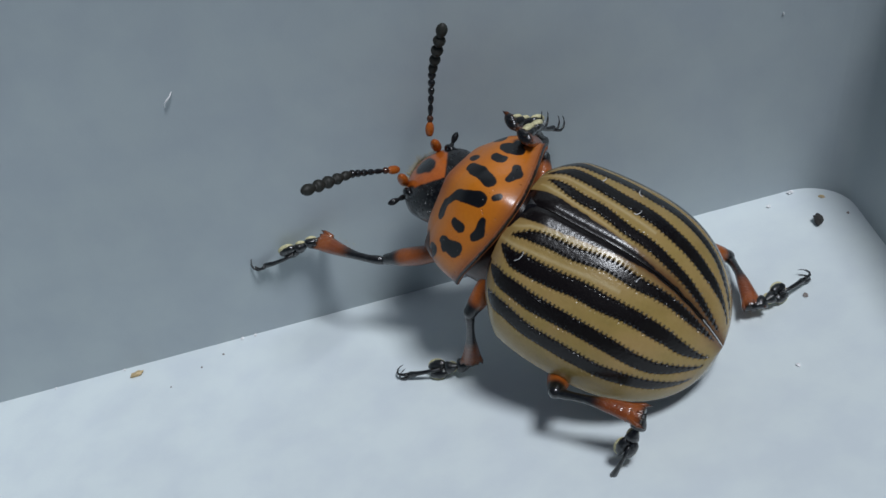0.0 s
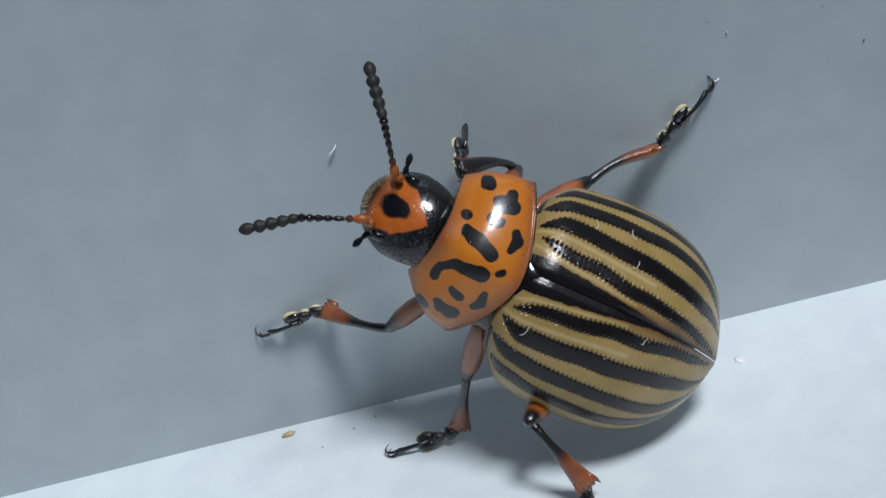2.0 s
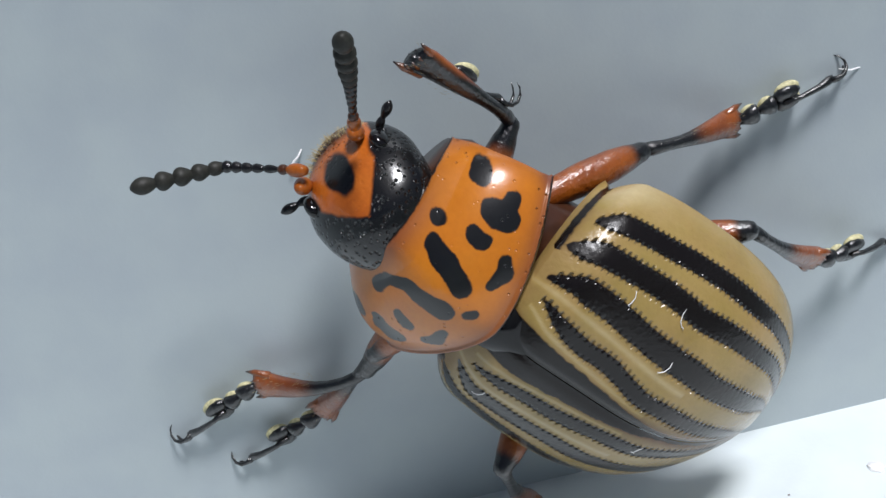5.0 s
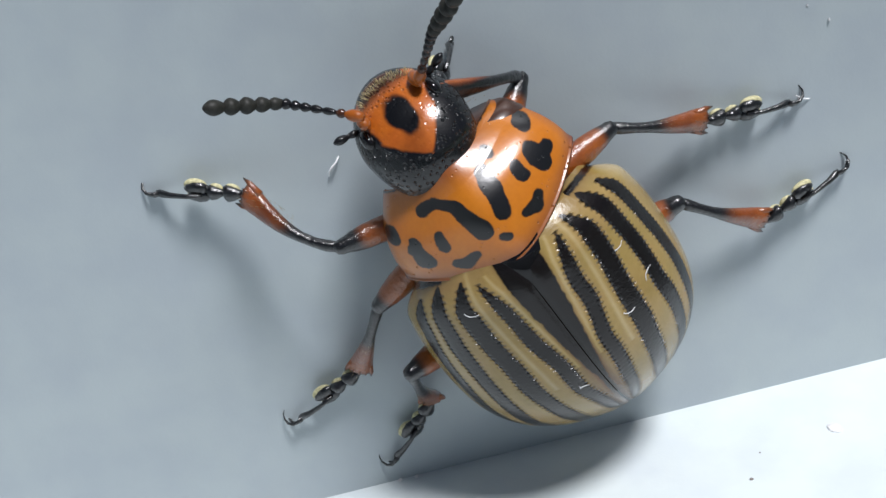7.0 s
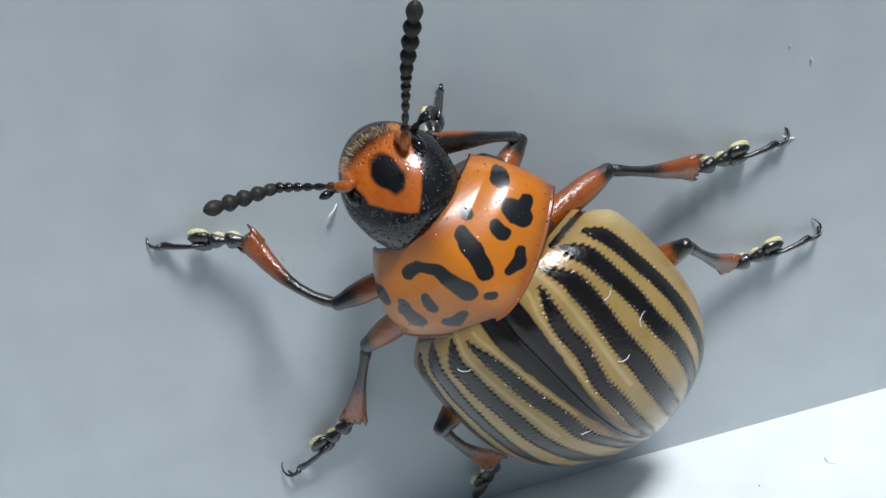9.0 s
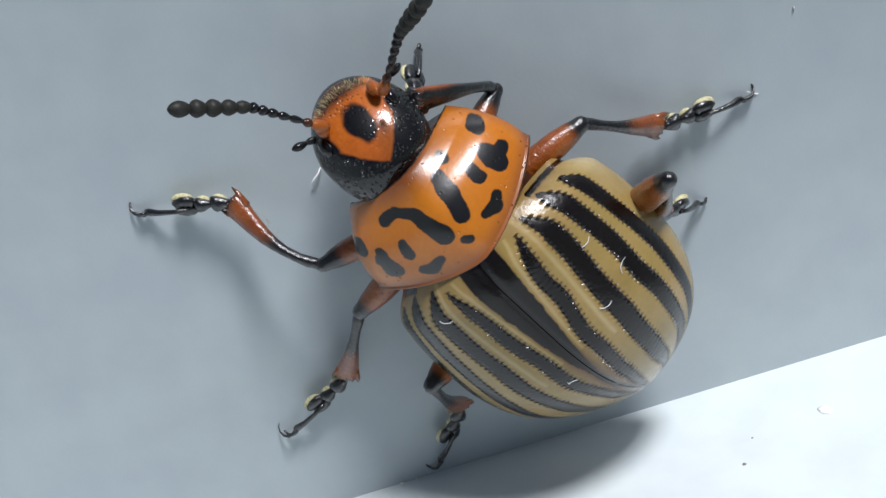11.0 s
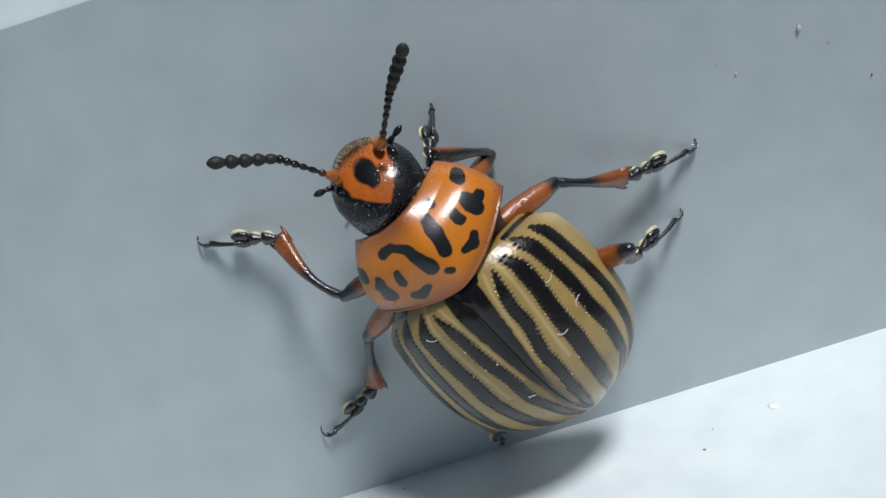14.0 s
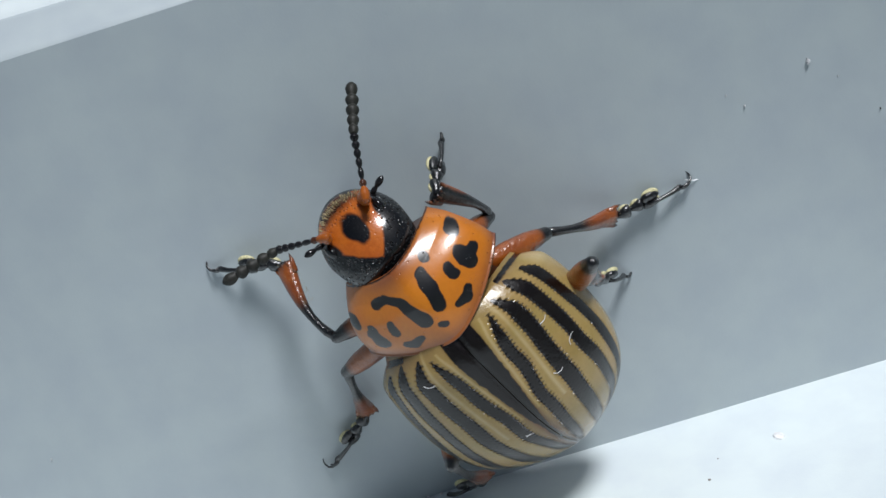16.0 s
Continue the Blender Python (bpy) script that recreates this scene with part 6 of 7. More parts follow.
    walk(part_of["tibia_RM"], [
        (0, pose(.000749, -.002684, -.00227, 0, -70.1, 66.8)), (0.25, pose(.000474, -.002538, -.001649, -54.2, -81.6, 124)),
        (0.5, pose(.000504, -.003098, -.001911, -121.1, -72.5, -164.3)), (0.75, pose(.000984, -.002269, -.001774, -137.9, -28.7, -134.2)),
        (1, pose(.000622, -.002872, -.002257, -128, 17.1, -125.2)), (1.25, pose(.000168, -.002997, -.002334, -117, 7.9, -132.9)),
        (1.5, pose(-.000337, -.003151, -.002392, -103.3, -1.3, -140.4)), (1.75, pose(-.000601, -.00319, -.002608, -88.7, 5.4, -135.4)),
        (2, pose(-.000897, -.003278, -.002827, -74.3, 12, -130.3)), (2.25, pose(-.000778, -.00314, -.002773, -61.1, 9.9, -126.3)),
        (2.5, pose(-.000646, -.003009, -.002745, -49.6, 7.8, -122.4)), (2.75, pose(-.000577, -.003, -.002327, -41, 11.9, -126.1)),
        (3, pose(-.000509, -.003055, -.001916, -34.2, 16, -129.9)), (3.5, pose(-.000324, -.003285, -.001809, -25.7, 24.9, -140.5)),
        (3.75, pose(-.000196, -.003255, -.002113, -19.7, 35.3, -136.4)), (4, pose(-.000165, -.003104, -.002509, -13.9, 45.4, -131.2)),
        (4.25, pose(-.000552, -.003023, -.002992, -16.6, 43.4, -139.3)), (4.5, pose(-.00095, -.002871, -.003488, -18.3, 40.8, -146.9)),
        (4.75, pose(-.000878, -.002883, -.003463, -15, 40.2, -146.2)), (5.25, pose(-.00061, -.00292, -.0033, -8.3, 36.1, -141.6)),
        (6.25, pose(.000043, -.002909, -.00287, -.4, 22.7, -130.3)), (6.75, pose(.00026, -.002869, -.002746, .5, 18.1, -127.1)),
        (7, pose(.000322, -.002853, -.002729, .5, 17.4, -126.6)), (7.5, pose(-.00007, -.003061, -.002767, -1.7, 32.1, -133)),
        (8, pose(-.00005, -.002983, -.003177, -.3, 19.8, -130.4)), (8.5, pose(.000018, -.003049, -.003273, -2, 23.4, -137.2)),
        (9, pose(.000069, -.002999, -.003189, -1.7, 24.3, -138.2)), (10.5, pose(.000201, -.0031, -.002678, -2.6, 31.4, -146.3)),
        (11, pose(.000244, -.003056, -.002599, -2.2, 32.3, -147.4)), (11.5, pose(.000061, -.003052, -.00287, 3.5, 28.9, -134.3)),
        (12, pose(-.000244, -.002958, -.003467, 4.7, 23.7, -127.1)), (12.5, pose(-.000128, -.003109, -.003276, -.7, 28.2, -138.7)),
        (13, pose(.000009, -.003129, -.003161, -1.1, 29.1, -140.5)), (13.5, pose(-.00007, -.003075, -.003417, 2.9, 35.5, -131.5)),
        (14, pose(.000042, -.002977, -.003182, -.5, 31.7, -137.4)), (14.5, pose(.00012, -.003066, -.003061, .1, 32.9, -136.5)),
        (15, pose(-.000285, -.003166, -.003003, .4, 30.5, -135.7)), (15.5, pose(-.000063, -.003062, -.002738, 1.7, 25.6, -131.5)),
        (16, pose(-.000432, -.00301, -.003193, 1.3, 27.5, -131.1)),])
    walk(part_of["tarsus_RM"], [
        (0, pose(.001077, -.001919, .000034, 102.6, 52.3, -88.3)), (0.25, pose(.000275, -.002243, .000774, 95.8, 50.4, -94.3)),
        (0.5, pose(-.000204, -.003297, .000426, 88, 48.3, -99.8)), (0.75, pose(-.000514, -.003808, -.000596, 30.9, 12.8, -105)),
        (1, pose(-.000727, -.004787, -.002976, 20.9, -22.7, -108.7)), (1.5, pose(-.002224, -.004713, -.002335, 15.2, -3.5, -114.1)),
        (2, pose(-.002448, -.005104, -.003338, 11.9, -14.6, -108.7)), (2.5, pose(-.001947, -.005058, -.003078, 8.1, -6.9, -117)),
        (2.75, pose(-.001989, -.004937, -.002834, 7.4, 1.3, -126.1)), (3, pose(-.002018, -.004862, -.002593, 6, 9.5, -135.3)),
        (3.5, pose(-.002039, -.004697, -.002841, 6.3, 17.4, -137.9)), (3.75, pose(-.001645, -.004634, -.003528, -2.4, 16.3, -127.1)),
        (4, pose(-.001297, -.004398, -.004254, -9.3, 14.7, -116.4)), (4.25, pose(-.001902, -.004183, -.004676, -11.6, 18.5, -119.9)),
        (4.5, pose(-.002503, -.003884, -.00509, -14.1, 22.2, -123.6)), (4.75, pose(-.002432, -.003924, -.005045, -13.9, 21.1, -122.8)),
        (5, pose(-.002314, -.00402, -.004923, -13.5, 20, -122)), (5.5, pose(-.001983, -.004291, -.004522, -12.6, 17.8, -120.5)),
        (6.25, pose(-.001418, -.004633, -.003816, -10.6, 14.4, -118.3)), (6.5, pose(-.001262, -.004694, -.003633, -10, 13.2, -117.5)),
        (6.75, pose(-.001143, -.004726, -.003509, -9.6, 12.1, -116.8)), (7, pose(-.001072, -.00473, -.003463, -9.4, 10.9, -116.1)),
        (7.5, pose(-.001484, -.004579, -.00407, -13.9, 14.4, -118.7)), (8, pose(-.001545, -.004738, -.004005, -11.8, 14, -118)),
        (8.5, pose(-.001631, -.004578, -.004246, -12, 16.2, -116.7)), (10, pose(-.001558, -.004338, -.004032, -10.4, 17.4, -117.8)),
        (11, pose(-.001501, -.00417, -.003908, -9.5, 18.2, -118.6)), (11.5, pose(-.001436, -.004588, -.004055, -14, 23, -115.7)),
        (12, pose(-.001597, -.004747, -.004453, -12.1, 13.7, -110.8)), (12.5, pose(-.00175, -.004536, -.004432, -12.7, 15.5, -113.8)),
        (13, pose(-.001643, -.004492, -.004351, -13.3, 25.5, -116)), (13.5, pose(-.001392, -.004569, -.004839, -9.5, 18.1, -107.1)),
        (14, pose(-.001493, -.004388, -.004469, -9.8, 28, -113.2)), (14.5, pose(-.001373, -.004482, -.00439, -8.4, 31.9, -114.7)),
        (15, pose(-.001795, -.004641, -.004247, -15.1, 16.5, -112.1)), (15.5, pose(-.001526, -.004716, -.003799, -13.7, 6.9, -105.1)),
        (16, pose(-.001862, -.004648, -.004322, -12, 9.7, -108.8)),])
    walk(part_of["femur_LH"], [
        (0, pose(-.002644, .003591, -.001778, 0, -38.3, 100.8)), (0.25, pose(-.002898, .003552, -.001596, -4.3, -40.9, 108.8)),
        (0.5, pose(-.003186, .003602, -.001364, -8.4, -42.9, 117.3)), (0.75, pose(-.002637, .003745, -.001375, 4.9, -32, 94)),
        (1, pose(-.001994, .003318, -.002647, 10.1, -17.9, 76.4)), (1.5, pose(-.002185, .003443, -.002123, 4.1, -33, 84.5)),
        (1.75, pose(-.001821, .003552, -.001105, 7.7, -40.2, 76.1)), (2, pose(-.001685, .003368, -.001442, 12.7, -46.7, 65.8)),
        (2.25, pose(-.001667, .003551, -.001042, 9.2, -39.6, 68.2)), (2.5, pose(-.001786, .003449, -.002081, 6.6, -32.5, 70.3)),
        (2.75, pose(-.001555, .003397, -.000995, 5.6, -40.2, 70.1)), (3, pose(-.001819, .003323, -.001478, 5, -47.8, 69.8)),
        (3.5, pose(-.00233, .003107, -.001533, -9.1, -53.4, 90.1)), (3.75, pose(-.001846, .003015, -.000665, 2.7, -52.5, 74.9)),
        (4, pose(-.001612, .003221, -.001372, 11.7, -49.7, 60.8)), (4.25, pose(-.002022, .003215, -.001245, -.8, -54, 76.8)),
        (4.5, pose(-.002452, .003277, -.001128, -14, -55.8, 95.3)), (4.75, pose(-.002504, .003264, -.001122, -11.7, -55.3, 94.5)),
        (5, pose(-.002646, .003226, -.001106, -8.7, -54, 92.4)), (5.25, pose(-.002765, .003159, -.001042, -5.6, -52, 89.7)),
        (5.5, pose(-.002424, .003101, -.000767, -2.8, -49.5, 86.6)), (5.75, pose(-.001885, .003221, -.00067, -.5, -46.7, 83.6)),
        (6, pose(-.001507, .00354, -.001099, 1.2, -43.8, 80.9)), (6.25, pose(-.001419, .003798, -.001601, 2.3, -41.1, 78.6)),
        (6.5, pose(-.001617, .00381, -.001687, 2.9, -38.8, 76.9)), (6.75, pose(-.001788, .003781, -.001692, 3, -37.3, 75.8)),
        (7, pose(-.001851, .003769, -.001694, 2.7, -36.7, 75.4)), (7.5, pose(-.001836, .00361, -.001463, 2.8, -43.3, 73.6)),
        (8, pose(-.002524, .003552, -.001834, -9.8, -38, 96.9)), (8.25, pose(-.002201, .003337, -.000967, -6.3, -42.8, 93.3)),
        (8.5, pose(-.002303, .00342, -.001488, -2.8, -47.5, 89.1)), (9, pose(-.002219, .003453, -.001519, -1.7, -47.9, 88.4)),
        (10.5, pose(-.002207, .003298, -.001343, 1.8, -50.4, 83.1)), (11, pose(-.002143, .003329, -.001388, 1.8, -50.8, 82.4)),
        (11.5, pose(-.001728, .003226, -.000879, 13.2, -57.5, 65)), (12, pose(-.002309, .003196, -.00124, -6.5, -56, 89.1)),
        (12.5, pose(-.002455, .003046, -.001259, -10.4, -58.9, 96.6)), (13, pose(-.002432, .003118, -.001215, -7, -58, 95.1)),
        (13.25, pose(-.002392, .004193, -.003532, -19.6, -16.1, 121.5)), (13.5, pose(-.004644, .004102, -.004769, -14.7, 27.7, 137)),
        (13.75, pose(-.002471, .00366, -.002965, -11.5, -15.9, 141.5)), (14, pose(-.003177, .002442, -.001434, -14.8, -59.4, 149.4)),
        (14.25, pose(-.002636, .003014, -.001321, 12.9, -40.3, 111.1)), (14.5, pose(-.002402, .003897, -.002594, 17.7, -14.6, 92.2)),
        (15, pose(-.002683, .003679, -.002187, 9.2, -27.3, 101.5)), (15.25, pose(-.00306, .00354, -.002292, 2.7, -25, 114.8)),
        (15.5, pose(-.003436, .003386, -.002384, -1.9, -21.6, 127.5)), (15.75, pose(-.003548, .003228, -.00196, -3.7, -31.4, 133.4)),
        (16, pose(-.003706, .003072, -.001561, -6.7, -40.9, 140.6)),])
    walk(part_of["tibia_LH"], [
        (0, pose(-.002644, .003591, -.001778, 0, -18.5, -173.6)), (0.25, pose(-.002898, .003552, -.001596, 1.1, -16.6, -178)),
        (0.5, pose(-.003186, .003602, -.001364, 1.8, -14.5, 177.7)), (0.75, pose(-.002637, .003745, -.001375, 3.5, -17.2, 168.5)),
        (1, pose(-.001994, .003318, -.002647, 5.2, -19.4, 159.1)), (1.5, pose(-.002185, .003443, -.002123, 4, -25.9, 157.3)),
        (1.75, pose(-.001821, .003552, -.001105, 3.5, -10.1, 156.1)), (2, pose(-.001685, .003368, -.001442, 2.8, 5.6, 155.1)),
        (2.25, pose(-.001667, .003551, -.001042, 2.7, 3.1, 161.5)), (2.5, pose(-.001786, .003449, -.002081, 2.3, .7, 167.8)),
        (2.75, pose(-.001555, .003397, -.000995, .5, 20.6, 158.6)), (3, pose(-.001819, .003323, -.001478, -4.8, 40, 146.6)),
        (3.5, pose(-.00233, .003107, -.001533, -11.3, 40.1, 130.8)), (3.75, pose(-.001846, .003015, -.000665, -3.5, 31.7, 142.7)),
        (4, pose(-.001612, .003221, -.001372, .8, 22.5, 152.5)), (4.25, pose(-.002022, .003215, -.001245, -1.3, 25.6, 146.7)),
        (4.5, pose(-.002452, .003277, -.001128, -3.3, 28.6, 140.7)), (4.75, pose(-.002504, .003264, -.001122, -2.5, 28.9, 141.3)),
        (5, pose(-.002646, .003226, -.001106, -1.3, 29.9, 143)), (5.25, pose(-.002765, .003159, -.001042, 0, 31.2, 145.6)),
        (5.5, pose(-.002424, .003101, -.000767, 1.4, 32.8, 148.8)), (5.75, pose(-.001885, .003221, -.00067, 2.8, 34.4, 152.4)),
        (6, pose(-.001507, .00354, -.001099, 4.2, 35.9, 156.2)), (6.25, pose(-.001419, .003798, -.001601, 5.3, 37.1, 159.8)),
        (6.5, pose(-.001617, .00381, -.001687, 5.9, 38.1, 162.9)), (6.75, pose(-.001788, .003781, -.001692, 6.1, 38.7, 165)),
        (7, pose(-.001851, .003769, -.001694, 5.5, 38.9, 165.8)), (7.5, pose(-.001836, .00361, -.001463, 7.5, 37.6, 173.5)),
        (8, pose(-.002524, .003552, -.001834, 6.3, 34.3, 176)), (8.25, pose(-.002201, .003337, -.000967, 6, 29.1, 178)),
        (8.5, pose(-.002303, .00342, -.001488, 5.5, 23.9, 179.7)), (9, pose(-.002219, .003453, -.001519, 3.2, 25.8, 178.2)),
        (10.25, pose(-.002208, .003313, -.001353, -2.4, 37.7, 167.3)), (10.75, pose(-.002188, .003301, -.001353, -3.4, 40.8, 163.7)),
        (11, pose(-.002143, .003329, -.001388, -3.2, 41.3, 163.1)), (11.5, pose(-.001728, .003226, -.000879, 3.1, 28.5, 175.5)),
        (12, pose(-.002309, .003196, -.00124, 3, 33.4, 177.8)), (12.5, pose(-.002455, .003046, -.001259, 1.6, 33.5, 176.8)),
        (13, pose(-.002432, .003118, -.001215, .2, 33.8, 174.6)), (13.25, pose(-.002392, .004193, -.003532, 3.1, -22.8, -153)),
        (13.5, pose(-.004644, .004102, -.004769, -52.8, -63, -74.7)), (13.75, pose(-.002471, .00366, -.002965, 9.1, -21.9, -156.6)),
        (14, pose(-.003177, .002442, -.001434, 3.2, 36.8, 169.3)), (14.25, pose(-.002636, .003014, -.001321, 1.1, 36.8, 166.1)),
        (14.5, pose(-.002402, .003897, -.002594, -.7, 36.8, 162.9)), (15, pose(-.002683, .003679, -.002187, 6.6, 30.7, 179.7)),
        (15.5, pose(-.003436, .003386, -.002384, 6.6, 29.6, -174.6)), (16, pose(-.003706, .003072, -.001561, 1.3, 37.1, 177.8)),])
    walk(part_of["tarsus_LH"], [
        (0, pose(-.004952, .00333, -.000998, 10.9, 45.9, 88.2)), (0.25, pose(-.005245, .00347, -.000898, 14.7, 42.7, 91.8)),
        (0.5, pose(-.005556, .003699, -.000751, 17.9, 39.4, 95)), (0.75, pose(-.004931, .004211, -.000652, 19.1, 33.2, 103.3)),
        (1, pose(-.004153, .004141, -.001833, 18.2, 26.5, 110.5)), (1.25, pose(-.004186, .004215, -.001445, 22.4, 25.4, 101.9)),
        (1.5, pose(-.004218, .004295, -.001054, 26.8, 23.8, 93.5)), (1.75, pose(-.004027, .004528, -.000673, 27.2, 19.8, 99.6)),
        (2, pose(-.003897, .004395, -.00168, 27.2, 15.6, 105.3)), (2.25, pose(-.003987, .004329, -.001176, 29.3, 12.5, 110.9)),
        (2.5, pose(-.004181, .003967, -.002109, 30.8, 9.4, 116.3)), (2.75, pose(-.003691, .004233, -.001858, 38.4, 12.5, 108.2)),
        (3, pose(-.003387, .004357, -.003052, 46.6, 15.3, 99.9)), (3.5, pose(-.003555, .004526, -.003112, 41.3, 10.9, 99.2)),
        (3.75, pose(-.003503, .004279, -.001954, 53.5, 13.2, 102.8)), (4, pose(-.00362, .004267, -.002308, 68.7, 15.6, 106.4)),
        (4.5, pose(-.004116, .004641, -.0023, 74.4, 12.7, 101.2)), (4.75, pose(-.004177, .004605, -.002307, 74.1, 12.7, 101.2)),
        (5, pose(-.004342, .004505, -.002326, 73.2, 12.7, 101.2)), (5.25, pose(-.004494, .004344, -.002311, 71.9, 12.5, 101.8)),
        (5.5, pose(-.004186, .004168, -.002094, 68.9, 11.7, 105.7)), (5.75, pose(-.003678, .004157, -.002054, 64.8, 10.3, 111.6)),
        (6, pose(-.003324, .00434, -.002534, 60.4, 8.8, 117.4)), (6.25, pose(-.003253, .004472, -.003079, 57.7, 7.8, 121.2)),
        (6.5, pose(-.00346, .004378, -.003198, 57.9, 7.7, 121.8)), (6.75, pose(-.003635, .004277, -.003224, 58.4, 7.7, 121.8)),
        (7, pose(-.0037, .004238, -.003233, 4.9, 7.7, 121.8)), (7.5, pose(-.003764, .003831, -.002959, 6.6, 1.9, 108.1)),
        (8, pose(-.004542, .003692, -.003215, 7.9, 3.6, 96.5)), (8.25, pose(-.00434, .003413, -.002159, 4.9, 15.8, 111.3)),
        (8.5, pose(-.004543, .003432, -.002482, 0, 26.8, 127.9)), (10, pose(-.004165, .003696, -.0028, -.6, 18.1, 125.4)),
        (11, pose(-.003906, .003864, -.003004, -.9, 12.3, 123.9)), (11.25, pose(-.003907, .003634, -.002519, -2.4, 22.2, 133.4)),
        (11.5, pose(-.003874, .003395, -.002049, -5.8, 31.5, 144.3)), (11.75, pose(-.004113, .003343, -.00232, -1.2, 36, 138.3)),
        (12, pose(-.004353, .003274, -.002588, 3.8, 40.1, 131.6)), (12.5, pose(-.004496, .00316, -.00261, 1.2, 33.2, 133.7)),
        (13, pose(-.004458, .003309, -.002579, .4, 38.9, 130.8)), (13.5, pose(-.004351, .003028, -.002587, -4.5, 44.5, 130.9)),
        (13.75, pose(-.004557, .002756, -.002051, -7.6, 46.5, 140.1)), (14, pose(-.005106, .002806, -.0029, -10.2, 47.7, 149.9)),
        (14.25, pose(-.00454, .003486, -.002789, -4.1, 27.7, 134.4)), (14.5, pose(-.004277, .004475, -.004061, -2, 6.6, 124)),
        (15, pose(-.004789, .00369, -.003439, 5.8, 3.1, 127.1)), (15.25, pose(-.005175, .003444, -.003525, 10.4, 6.7, 116)),
        (15.5, pose(-.005556, .003184, -.003595, 13.4, 10.1, 104.7)), (15.75, pose(-.005592, .003164, -.00331, 12.7, 21.9, 104.7)),
        (16, pose(-.005658, .003146, -.00304, 12.4, 33.6, 104.7)),])
